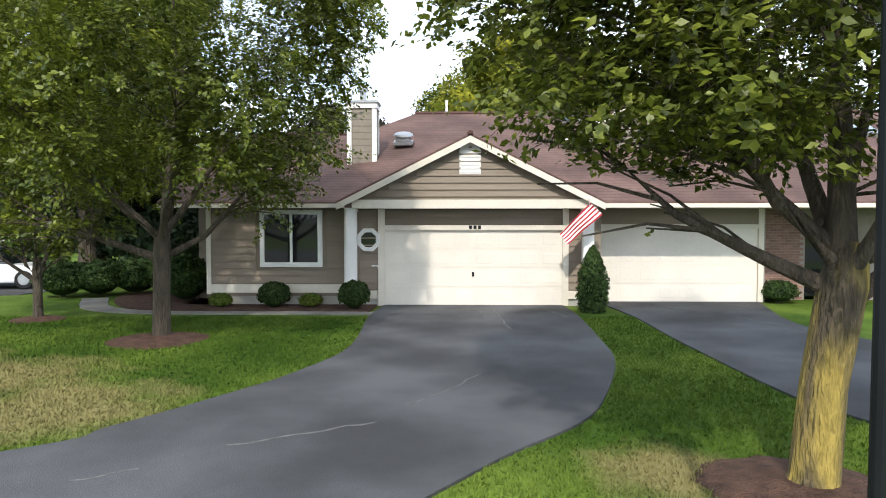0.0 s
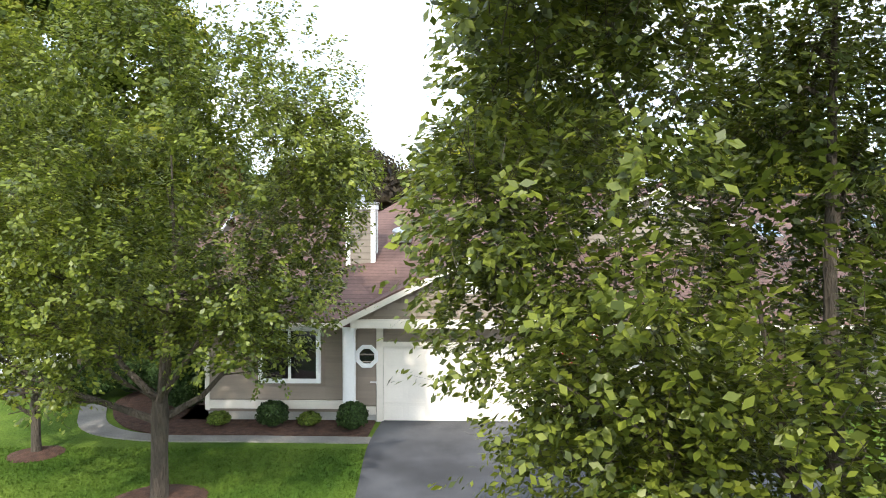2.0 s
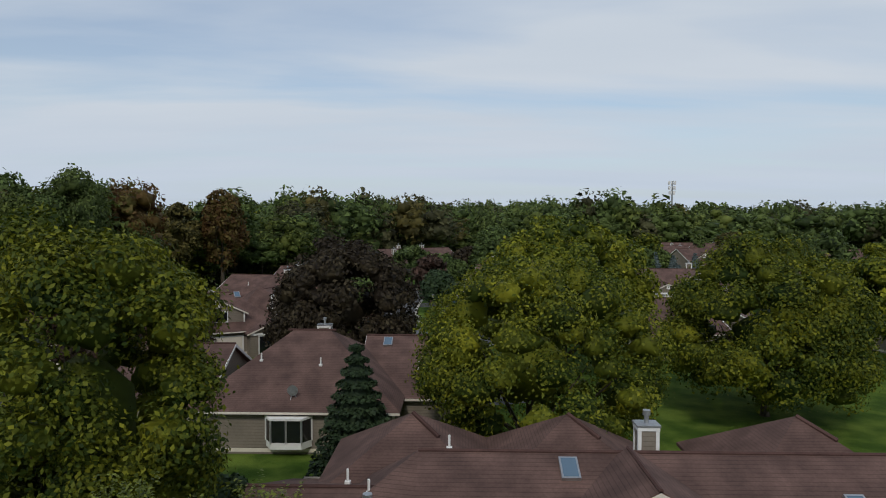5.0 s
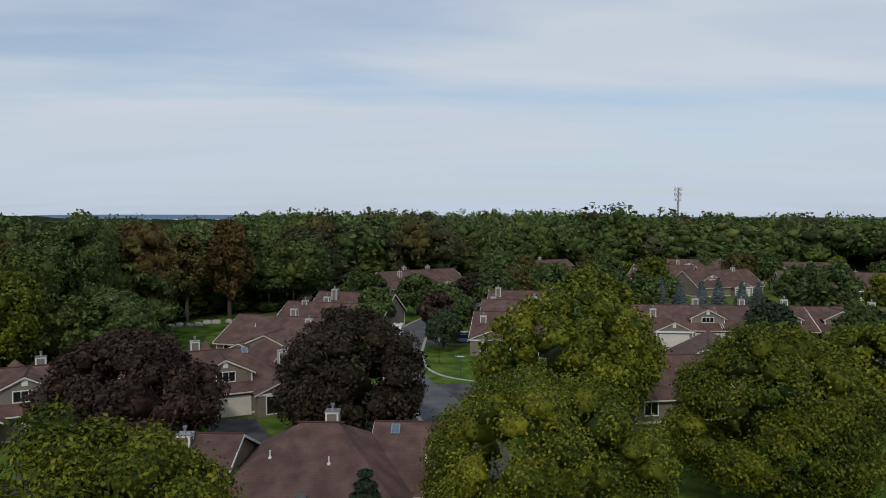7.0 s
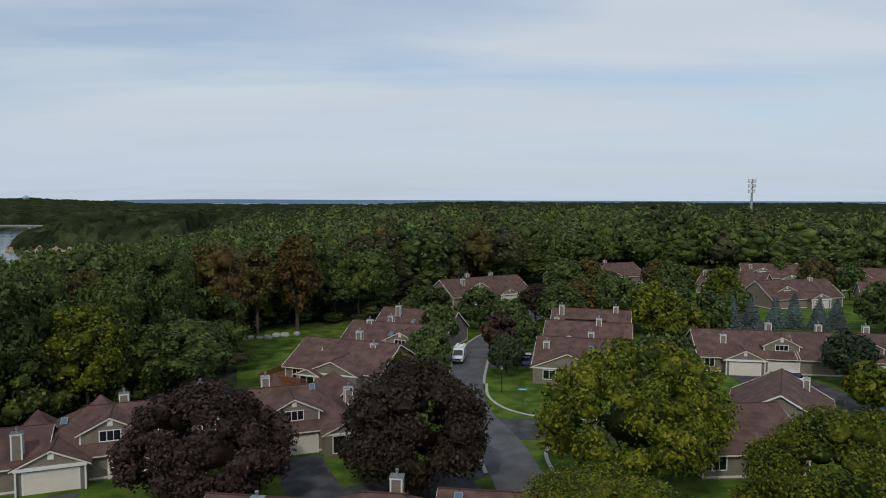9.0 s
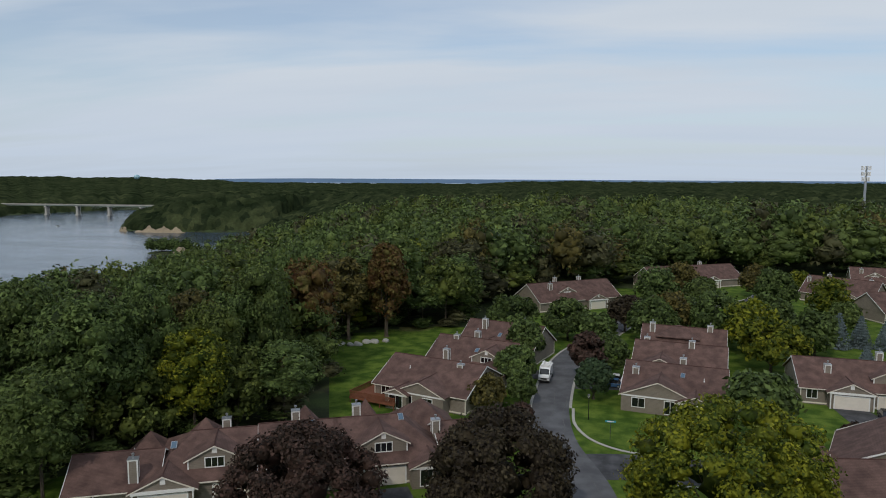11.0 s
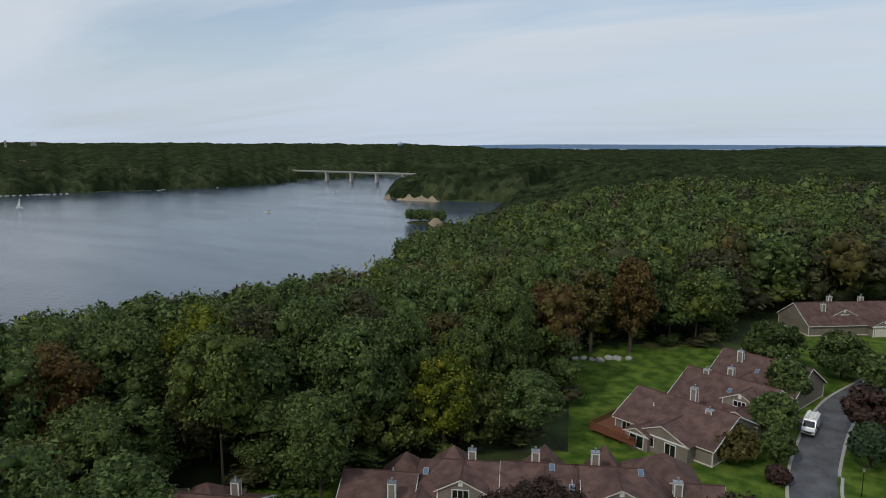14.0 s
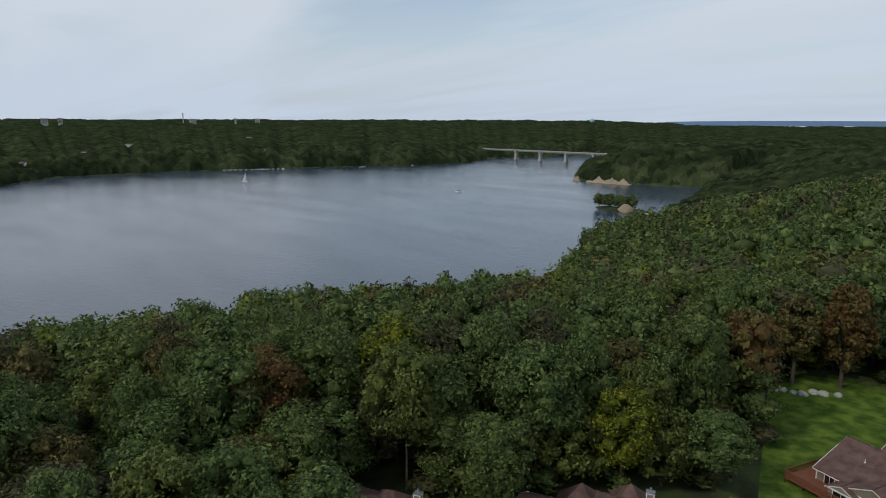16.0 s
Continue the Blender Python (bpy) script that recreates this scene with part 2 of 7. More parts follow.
def worn_grass(m):
    """Dry, trodden turf in patches of its own round a few places of the front lawn."""
    nt = m.node_tree
    N, L = nt.nodes.new, nt.links.new
    b = nt.nodes["Principled BSDF"]
    geo = N("ShaderNodeNewGeometry")
    total = None
    for x, y, r in ((-3.0, -10.0, 2.6), (-4.8, -8.6, 2.8), (-7.0, -7.5, 2.4), (4.2, -13.2, 1.8), (3.9, -12.0, 1.2), (-48.0, 143.0, 9.0)):
        d = N("ShaderNodeVectorMath"); d.operation = "DISTANCE"; d.inputs[1].default_value = (x, y, 0)
        L(geo.outputs["Position"], d.inputs[0])
        k = N("ShaderNodeMapRange"); k.inputs[1].default_value, k.inputs[2].default_value = r * 0.15, r
        k.inputs[3].default_value, k.inputs[4].default_value = 1.0, 0.0
        L(d.outputs["Value"], k.inputs[0])
        if total is None:
            total = k.outputs[0]
        else:
            a = N("ShaderNodeMath"); a.operation = "MAXIMUM"
            L(total, a.inputs[0]); L(k.outputs[0], a.inputs[1]); total = a.outputs[0]
    n = N("ShaderNodeTexNoise"); n.inputs["Scale"].default_value, n.inputs["Detail"].default_value = 1.6, 6
    L(geo.outputs["Position"], n.inputs[0])
    c = N("ShaderNodeMath"); c.operation = "ADD"
    L(n.outputs[0], c.inputs[0]); L(total, c.inputs[1])
    r = N("ShaderNodeMapRange"); r.inputs[1].default_value, r.inputs[2].default_value = 0.85, 1.35
    L(c.outputs[0], r.inputs[0])
    mx = N("ShaderNodeMix"); mx.data_type = "RGBA"; mx.inputs[7].default_value = (0.21, 0.185, 0.075, 1)
    src = b.inputs["Base Color"].links[0].from_socket
    L(r.outputs[0], mx.inputs[0]); L(src, mx.inputs[6]); L(mx.outputs[2], b.inputs["Base Color"])


worn_grass(M["grass"])


def water_material():
    m = bpy.data.materials.new("bay_water")
    m.use_nodes = True
    nt = m.node_tree
    N, L = nt.nodes.new, nt.links.new
    b = nt.nodes["Principled BSDF"]
    b.inputs["Base Color"].default_value = (0.034, 0.052, 0.080, 1)
    b.inputs["Roughness"].default_value = 0.16
    geo, n, n2, bp = N("ShaderNodeNewGeometry"), N("ShaderNodeTexNoise"), N("ShaderNodeTexNoise"), N("ShaderNodeBump")
    mp = N("ShaderNodeMapping"); mp.inputs["Scale"].default_value = (0.5, 1.6, 1); mp.inputs["Rotation"].default_value = (0, 0, 0.6)
    L(geo.outputs["Position"], mp.inputs[0]); L(mp.outputs[0], n.inputs[0])
    n.inputs["Scale"].default_value, n.inputs["Detail"].default_value = 0.35, 4
    bp.inputs["Strength"].default_value, bp.inputs["Distance"].default_value = 0.35, 0.5
    L(n.outputs[0], bp.inputs["Height"]); L(bp.outputs[0], b.inputs["Normal"])
    mp2 = N("ShaderNodeMapping"); mp2.inputs["Scale"].default_value = (0.006, 0.02, 1); mp2.inputs["Rotation"].default_value = (0, 0, 0.9)
    L(geo.outputs["Position"], mp2.inputs[0]); L(mp2.outputs[0], n2.inputs[0])
    n2.inputs["Scale"].default_value = 1.0
    r = N("ShaderNodeMapRange"); r.inputs[1].default_value, r.inputs[2].default_value = 0.3, 0.7
    r.inputs[3].default_value, r.inputs[4].default_value = 0.13, 0.22
    L(n2.outputs[0], r.inputs[0]); L(r.outputs[0], b.inputs["Roughness"])
    return m


M["water"] = water_material()

# ---- mesh helpers ----


def empty(name, m, label="", category="", group="", kind=""):
    ob = new(name)
    ob.matrix_basis = m
    ob.empty_display_size = 0.2
    return tagged(ob, label, category, group, kind)


def link_mesh(name, me, material, parent=None, label=""):
    me.materials.clear()
    me.materials.append(material)
    ob = new(name, me)
    if parent is not None:
        ob.parent = parent
    if label:
        ob["label"] = label
    return ob


def part(name, bm, material, parent=None, label=""):
    me = bpy.data.meshes.new(name)
    bmesh.ops.recalc_face_normals(bm, faces=bm.faces[:])
    bm.to_mesh(me)
    bm.free()
    return link_mesh(name, me, material, parent, label)


def box(bm, x0, y0, z0, x1, y1, z1):
    vs = [bm.verts.new((x, y, z)) for z in (z0, z1) for y in (y0, y1) for x in (x0, x1)]
    for f in ((0, 2, 3, 1), (4, 5, 7, 6), (0, 1, 5, 4), (2, 6, 7, 3), (0, 4, 6, 2), (1, 3, 7, 5)):
        bm.faces.new([vs[i] for i in f])
    return vs


def boxes(*bs):
    bm = bmesh.new()
    for b in bs:
        box(bm, *b)
    return bm


def prism(bm, poly, a, b, axis="y"):
    """Extrude a polygon from a to b. axis y: polygon in (x, z); x: in (y, z); z: in (x, y)."""
    def put(p, w):
        return {"y": (p[0], w, p[1]), "x": (w, p[0], p[1]), "z": (p[0], p[1], w)}[axis]
    A = [bm.verts.new(put(p, a)) for p in poly]
    B = [bm.verts.new(put(p, b)) for p in poly]
    n = len(poly)
    bm.faces.new(A)
    bm.faces.new(B[::-1])
    for i in range(n):
        bm.faces.new((A[i], B[i], B[(i + 1) % n], A[(i + 1) % n]))


def slab(bm, corners, t):
    """A sloped slab: 3 or 4 corners of its top, thickness t downwards."""
    A = [bm.verts.new(c) for c in corners]
    B = [bm.verts.new((c[0], c[1], c[2] - t)) for c in corners]
    n = len(corners)
    bm.faces.new(A)
    bm.faces.new(B[::-1])
    for i in range(n):
        bm.faces.new((A[i], B[i], B[(i + 1) % n], A[(i + 1) % n]))


def tube(bm, pts, radii, seg=8):
    rings = []
    for i, p in enumerate(pts):
        p = Vector(p)
        d = (Vector(pts[min(i + 1, len(pts) - 1)]) - Vector(pts[max(i - 1, 0)])).normalized()
        a = d.orthogonal().normalized() if abs(d.z) < 0.95 else Vector((1, 0, 0))
        a = (a - d * a.dot(d)).normalized()
        b = d.cross(a)
        rings.append([bm.verts.new(p + (a * math.cos(k * math.tau / seg) + b * math.sin(k * math.tau / seg)) * radii[i]) for k in range(seg)])
    for r, s in zip(rings, rings[1:]):
        for k in range(seg):
            bm.faces.new((r[k], r[(k + 1) % seg], s[(k + 1) % seg], s[k]))
    bm.faces.new(rings[0][::-1])
    bm.faces.new(rings[-1])


def np_mesh(name, verts, faces, smooth=False):
    """Mesh from an (n,3) array and an (m,k) face array or a list of those."""
    fl = faces if isinstance(faces, list) else [faces]
    me = bpy.data.meshes.new(name)
    me.vertices.add(len(verts))
    me.vertices.foreach_set("co", np.asarray(verts, np.float32).ravel())
    idx = np.concatenate([f.ravel() for f in fl]).astype(np.int32)
    tot = np.concatenate([np.full(len(f), f.shape[1], np.int32) for f in fl])
    me.loops.add(len(idx))
    me.loops.foreach_set("vertex_index", idx)
    me.polygons.add(len(tot))
    me.polygons.foreach_set("loop_start", np.concatenate([[0], np.cumsum(tot)[:-1]]).astype(np.int32))
    me.polygons.foreach_set("loop_total", tot)
    if smooth:
        me.polygons.foreach_set("use_smooth", np.ones(len(tot), bool))
    me.update(calc_edges=True)
    return me

# ---- terrain, water ----
EYE_XY = np.array((1.0, -17.5))
LAKE_Z = -38.0
LAKE = np.array([(-285, -900), (-275, 0), (-255, 110), (-228, 168), (-206, 200), (-245, 270), (-285, 345), (-310, 400), (-325, 450), (-352, 520), (-400, 650),
                 (-495, 845), (-570, 822), (-655, 798), (-712, 832), (-770, 905), (-880, 1060), (-960, 1330), (-1150, 1400), (-1190, 1100),
                 (-1105, 960), (-1098, 806), (-1180, 560), (-1216, 358), (-1206, 182), (-1100, 95), (-1060, -100), (-1300, -900)], float)
LAWN = np.array([(-58, -70), (-80, 8), (-77, 34), (-63, 51), (-52, 61), (-43, 70), (-41, 80), (-54, 104), (-61, 121), (-58, 134), (-46, 143), (-30, 147), (-34, 168), (-22, 188),
                 (2, 210), (8, 234), (30, 258), (170, 290), (260, 100), (170, -70)], float)


def inside(poly, x, y):
    c = np.zeros(np.shape(x), bool)
    for (x0, y0), (x1, y1) in zip(poly, np.roll(poly, -1, 0)):
        cross = (y0 > y) != (y1 > y)
        with np.errstate(divide="ignore", invalid="ignore"):
            c ^= cross & (x < (x1 - x0) * (y - y0) / (y1 - y0 + 1e-12) + x0)
    return c


def edge_distance(poly, x, y):
    d = np.full(np.shape(x), 1e9)
    for (x0, y0), (x1, y1) in zip(poly, np.roll(poly, -1, 0)):
        ex, ey = x1 - x0, y1 - y0
        u = np.clip(((x - x0) * ex + (y - y0) * ey) / (ex * ex + ey * ey), 0, 1)
        d = np.minimum(d, np.hypot(x - x0 - u * ex, y - y0 - u * ey))
    return d


def ground_z(x, y):
    x, y = np.asarray(x, float), np.asarray(y, float)
    s = edge_distance(LAKE, x, y)
    wet = inside(LAKE, x, y)
    top = np.where(x < -640, -18.0, 0.0)
    k = np.clip(s / np.where(x < -480, 90.0, 190.0), 0, 1)
    z = LAKE_Z + (top - LAKE_Z) * (k * k * (3 - 2 * k)) ** 0.8
    z = np.where(wet, LAKE_Z - np.minimum(8, s * 0.2), z)
    lawn = inside(LAWN, x, y)
    out = np.where(lawn, 0, np.clip(edge_distance(LAWN, x, y) / 25, 0, 1))
    z = np.where(wet, z, z * out)
    roll = 3.0 * np.sin(x * 0.011 + 1.0) * np.cos(y * 0.009) + 2.0 * np.sin(x * 0.023 + y * 0.017)
    far = np.clip((np.hypot(x - EYE_XY[0], y - EYE_XY[1]) - 260) / 300, 0, 1)
    z = np.where(wet, z, z + roll * far * out * np.clip(s / 150, 0, 1))
    r = np.hypot(x - EYE_XY[0], y - EYE_XY[1])
    rim = np.clip((r - 1500) / 3200, 0, 1)
    return z + np.where(wet, 0, rim ** 1.4 * (46.0 - 28.0 * np.clip((np.degrees(np.arctan2(x - 1, y + 17.5)) + 38) / 10, 0, 1)))


def build_ground():
    rad = np.concatenate([[0.01], np.linspace(6, 300, 99), np.geomspace(306, 4850, 90)])
    ang = np.linspace(0, math.tau, 181)[:-1]
    R, A = np.meshgrid(rad, ang, indexing="ij")
    x, y = EYE_XY[0] + R * np.sin(A), EYE_XY[1] + R * np.cos(A)
    z = ground_z(x, y) - 0.02
    v = np.stack([x, y, z], -1).reshape(-1, 3)
    n = len(ang)
    i, j = np.meshgrid(np.arange(len(rad) - 1), np.arange(n), indexing="ij")
    k = (j + 1) % n
    f = np.stack([i * n + j, i * n + k, (i + 1) * n + k, (i + 1) * n + j], -1).reshape(-1, 4)
    me = np_mesh("ground", v, f, True)
    ob = link_mesh("ground", me, M["grass"])
    me.materials.append(M["woodfloor"])
    c = v[f].mean(1)
    me.polygons.foreach_set("material_index", np.where(inside(LAWN, c[:, 0], c[:, 1]), 0, 1).astype(np.int32))
    tagged(ob, "mown green lawn running into dark forest floor", "ground", kind="structure")
    return ob


build_ground()
bm = bmesh.new()
bm.faces.new([bm.verts.new((x, y, LAKE_Z)) for x, y in ((-260, -900), (-240, 900), (-800, 1500), (-1400, 1500), (-1400, -900))])
tagged(part("water", bm, M["water"]), "calm grey-blue bay water with light ripples", "water", kind="structure")

# the open lake on the horizon: strip tilted and tapered to the camera's view
bm = bmesh.new()
ring = []
for a in np.linspace(-33, 32, 45):
    s, c = math.sin(radians(a)), math.cos(radians(a))
    ring.append([bm.verts.new((1 + s * r, -17.5 + c * r, z)) for r, z in ((4560, 18.0), (4870, 47.0 - 9.0 * max(0.0, min(1.0, (-23 - a) / 10)) ** 2))])
for p, q in zip(ring, ring[1:]):
    bm.faces.new((p[0], q[0], q[1], p[1]))
tagged(part("distant_lake", bm, mat("lake_blue", (0.085, 0.16, 0.26), 0.6, 0.08, 0.002, 0.02, 0.0)), "blue line of open lake on the horizon", "backdrop", kind="structure")

# ---- vegetation ----


def ico(sub):
    b = bmesh.new()
    bmesh.ops.create_icosphere(b, subdivisions=sub, radius=1)
    v = np.array([p.co[:] for p in b.verts])
    f = np.array([[p.index for p in q.verts] for q in b.faces])
    b.free()
    return v, f


ICO1, ICO2, ICO3 = ico(1), ico(2), ico(3)


def leaf_quads(rng, pos, nrm, size, droop=0.0, grow=None, spray=False):
    """Kite-shaped leaves, or three-cornered sprays, at pos, lying roughly across nrm."""
    n = len(pos)
    nrm = nrm + rng.normal(0, 0.55 if grow is None else 0.3, (n, 3))
    nrm /= np.linalg.norm(nrm, axis=1, keepdims=True) + 1e-9
    t = rng.normal(0, 1, (n, 3))
    t[:, 2] -= droop
    if grow is not None:
        t = t * 0.3 + grow
    t -= nrm * (t * nrm).sum(1, keepdims=True)
    t /= np.linalg.norm(t, axis=1, keepdims=True) + 1e-9
    b = np.cross(nrm, t)
    s = size * rng.uniform(0.6, 1.35, (n, 1))
    if spray:
        v = np.stack([pos - t * s * 0.5 - b * s * 0.42, pos - t * s * 0.5 + b * s * 0.42, pos + t * s * 0.65 - nrm * s * 0.1], 1)
        return v.reshape(-1, 3), np.arange(3 * n).reshape(n, 3)
    v = np.stack([pos - t * s * 0.6, pos + b * s * 0.36 + t * s * 0.05, pos + t * s * 0.6 - nrm * s * 0.1, pos - b * s * 0.36 + t * s * 0.05], 1)
    return v.reshape(-1, 3), np.arange(4 * n).reshape(n, 4)


def blobs_in_crown(rng, rx, z0, z1, n, shape="oval"):
    """Centres and radii of leaf masses that make up a crown."""
    u = rng.uniform(0, 1, n)
    a = rng.uniform(0, math.tau, n)
    h = z1 - z0
    w = {"oval": np.sin(np.pi * np.clip(u * 0.86 + 0.10, 0, 1)) ** 0.6,
         "dome": np.sqrt(np.clip(1 - (u * 0.96) ** 2.2, 0.02, 1)) * np.clip(0.75 + u * 1.2, 0, 1),
         "cone": 1 - u * 0.93}[shape]
    rr = rx * w * rng.uniform(0.35, 0.88, n) ** 0.6
    c = np.stack([rr * np.cos(a), rr * np.sin(a), z0 + h * (0.06 + 0.86 * u)], 1)
    r = rx * rng.uniform(0.15, 0.34, n) * (0.6 + 0.4 * w)
    return c, r


def lobes(rng, d, n, sharp, depth):
    """Radius factor of a crown in the directions d: rounded lobes with creases between them."""
    c = rng.normal(0, 1, (n, 3))
    c[:, 2] = c[:, 2] * 0.8 + 0.15
    c /= np.linalg.norm(c, axis=1, keepdims=True)
    best = (d @ c.T).max(1)
    amp = rng.uniform(0.75, 1.0, n)[(d @ c.T).argmax(1)]
    return (1 - depth) + depth * np.clip(1 - (1 - best) * sharp, -0.6, 1) * amp


def clump_crown(seed, rx, z0, z1, n_clump, n_leaf, size, shape="oval", core=ICO2, depth=0.4, droop=0.3, fringe=0.16, spray=False):
    """A broad crown of rounded leaf clumps with dark gaps between them. Returns verts, quads, tris."""
    rng = np.random.default_rng(seed)
    h = z1 - z0
    mid = z0 + h * (0.48 if shape == "oval" else 0.38)
    up, down = z1 - mid, mid - z0
    k = np.arange(n_clump) + 0.5
    zz = 1 - 1.78 * k / n_clump
    az = k * 2.39996 + rng.normal(0, 0.35, n_clump)
    d = np.stack([np.sqrt(1 - zz ** 2) * np.cos(az), np.sqrt(1 - zz ** 2) * np.sin(az), zz], 1)
    d += rng.normal(0, 0.16, d.shape)
    d /= np.linalg.norm(d, axis=1, keepdims=True)
    f = np.clip(lobes(np.random.default_rng(seed + 1), d, 9, 1.8, depth), 0.74, 1.0)
    r = min(rx, h * 0.62) * rng.uniform(0.85, 1.35, n_clump) * 1.85 / math.sqrt(n_clump)
    room = np.stack([np.full(n_clump, rx), np.full(n_clump, rx), np.where(d[:, 2] > 0, up, down)], 1)
    c = d * np.maximum(room - r[:, None] * 0.85, 0.1) * f[:, None] * rng.uniform(0.88, 1.04, (n_clump, 1)) + [0, 0, mid]
    w = r ** 2 * np.where(d[:, 2] < -0.25, 0.55, 1.0)
    i = rng.choice(n_clump, n_leaf, p=w / w.sum())
    e = rng.normal(0, 0.75, (n_leaf, 3)) + d[i] * 0.75 + [0, 0, 0.35]
    e /= np.linalg.norm(e, axis=1, keepdims=True)
    reach = rng.uniform(0.72, 1.12, n_leaf) + fringe * np.abs(rng.normal(0, 1, n_leaf)) * (rng.uniform(0, 1, n_leaf) < 0.4)
    pos = c[i] + e * (r[i] * reach)[:, None] * [1.0, 1.0, 0.80]
    fit = np.array([1, 1, 0]) * rx / np.percentile(np.hypot(pos[:, 0], pos[:, 1]), 97) + np.array([0, 0, 1]) * up / np.percentile(pos[:, 2] - mid, 99.5)
    pos, c = (pos - [0, 0, mid]) * fit + [0, 0, mid], (c - [0, 0, mid]) * fit + [0, 0, mid]
    v, q = leaf_quads(rng, pos, e + [0, 0, 0.25], size, droop, None, spray)
    r = r * (0.60 if n_leaf > 1000 else 0.64) * fit.mean()
    cv, cf = core
    jit = 1 + rng.uniform(-0.3, 0.3, (n_clump, len(cv), 1))
    body = (cv[None] * jit * r[:, None, None] * np.array([1.0, 1.0, 0.78]) + c[:, None]).reshape(-1, 3)
    tris = (cf[None] + (np.arange(n_clump) * len(cv))[:, None, None]).reshape(-1, 3) + len(v)
    iv, it = core
    heart = np.stack([iv[:, 0] * rx, iv[:, 1] * rx, np.where(iv[:, 2] > 0, iv[:, 2] * up, iv[:, 2] * down)], 1) * (0.30 if n_leaf > 1500 else 0.46) * (1 + rng.uniform(-0.2, 0.2, (len(iv), 1))) + [0, 0, mid]
    return np.concatenate([v, body, heart]), q, np.concatenate([tris, it + len(v) + len(body)])


def spruce(rng, rx, h, n_leaf, size):
    """A conifer: drooping whorls of needle sprays."""
    u = rng.uniform(0, 1, n_leaf) ** 1.3
    tier = np.floor(u * 14) / 14
    a = rng.uniform(0, math.tau, n_leaf)
    arm = np.round(a / math.tau * 11) / 11 * math.tau + tier * 9
    a = arm + rng.normal(0, 0.16, n_leaf)
    k = rng.uniform(0.15, 1, n_leaf) ** 0.6
    rr = rx * (1.02 - tier) ** 0.9 * k
    z = h * (0.06 + 0.93 * tier) - rr * 0.28 + rng.normal(0, 0.03 * h / 6, n_leaf)
    pos = np.stack([rr * np.cos(a), rr * np.sin(a), z], 1)
    nrm = np.stack([0.5 * np.cos(a), 0.5 * np.sin(a), np.ones(n_leaf)], 1)
    v, q = leaf_quads(rng, pos, nrm, size, 0.3)
    cv, cf = ICO2
    cone = cv * np.array([rx * 0.55, rx * 0.55, h * 0.46])
    cone[:, :2] *= (1.15 - (cv[:, 2:3] * 0.5 + 0.5)) ** 0.9
    cone[:, 2] += h * 0.49
    return np.concatenate([v, cone]), q, cf + len(v)


def add_tree(name, loc, leaf, label, seed, height=9.0, rx=3.5, z0=2.0, n_blob=26, n_leaf=5000, size=0.22, shape="oval",
             trunk_r=0.16, group="", scale=1.0, turn=0.0, lean=0.0, category="tree", core=ICO1, limbs=7):
    rng = np.random.default_rng(seed)
    t = empty(name, pose(*loc, 0, 0, turn), label, category, group)
    if shape == "spruce":
        v, q, tr = spruce(rng, rx, height, n_leaf, size)
    else:
        v, q, tr = clump_crown(seed, rx, z0, height, n_blob, n_leaf, size, shape, core)
    link_mesh("crown", np_mesh("crown", v, [q, tr]), M[leaf], t)
    bm = bmesh.new()
    top = z0 + (height - z0) * 0.6
    tube(bm, [(0, 0, -0.1), (0.02, 0, 0.4), (lean * 0.5, 0, z0), (lean, 0.05, top)], [trunk_r * 1.5, trunk_r * 1.05, trunk_r * 0.85, trunk_r * 0.2])
    if shape != "spruce":
        for k in range(limbs):
            a = k * 2.4 + rng.uniform(0, 0.6)
            zb = z0 * rng.uniform(0.75, 1.1)
            e = rx * rng.uniform(0.55, 0.8)
            tube(bm, [(lean * 0.4, 0, zb), (e * 0.4 * math.cos(a), e * 0.4 * math.sin(a), zb + (height - z0) * 0.18),
                      (e * math.cos(a), e * math.sin(a), zb + (height - z0) * rng.uniform(0.35, 0.55))],
                 [trunk_r * 0.5, trunk_r * 0.3, trunk_r * 0.08], 6)
    part("trunk", bm, M["bark"], t)
    return t


# ---- houses ----


def roof_part(parent, slabs, t=0.16, name="roof"):
    for s in slabs:
        bm = bmesh.new()
        slab(bm, s, t)
        part(name, bm, M["roof"], parent)


def ridge_cap(parent, a, b, r=0.09):
    bm = bmesh.new()
    tube(bm, [a, b], [r, r], 6)
    return part("ridge_cap", bm, M["ridge"], parent)


def chimney(parent, x, y, z0, z1, w=1.0, d=0.8):
    c = part("chimney", boxes((x - w / 2, y - d / 2, z0, x + w / 2, y + d / 2, z1)), M["siding_far"], parent)
    for sx in (-1, 1):
        for sy in (-1, 1):
            cx, cy = x + sx * (w / 2 - 0.04), y + sy * (d / 2 - 0.04)
            part("corner_trim", boxes((cx - 0.07, cy - 0.07, z0, cx + 0.07, cy + 0.07, z1 - 0.17)), M["white"], c)
    bm = bmesh.new()
    box(bm, x - w / 2 - 0.05, y - d / 2 - 0.05, z1 - 0.16, x + w / 2 + 0.05, y + d / 2 + 0.05, z1 - 0.02)
    part("band", bm, M["white"], c)
    bm = boxes((x - w / 2 - 0.08, y - d / 2 - 0.08, z1, x + w / 2 + 0.08, y + d / 2 + 0.08, z1 + 0.07))
    tube(bm, [(x, y, z1 + 0.05), (x, y, z1 + 0.42)], [0.10, 0.10], 10)
    tube(bm, [(x, y, z1 + 0.40), (x, y, z1 + 0.60)], [0.16, 0.16], 10)
    part("flue_cap", bm, M["galv"], c)
    return c


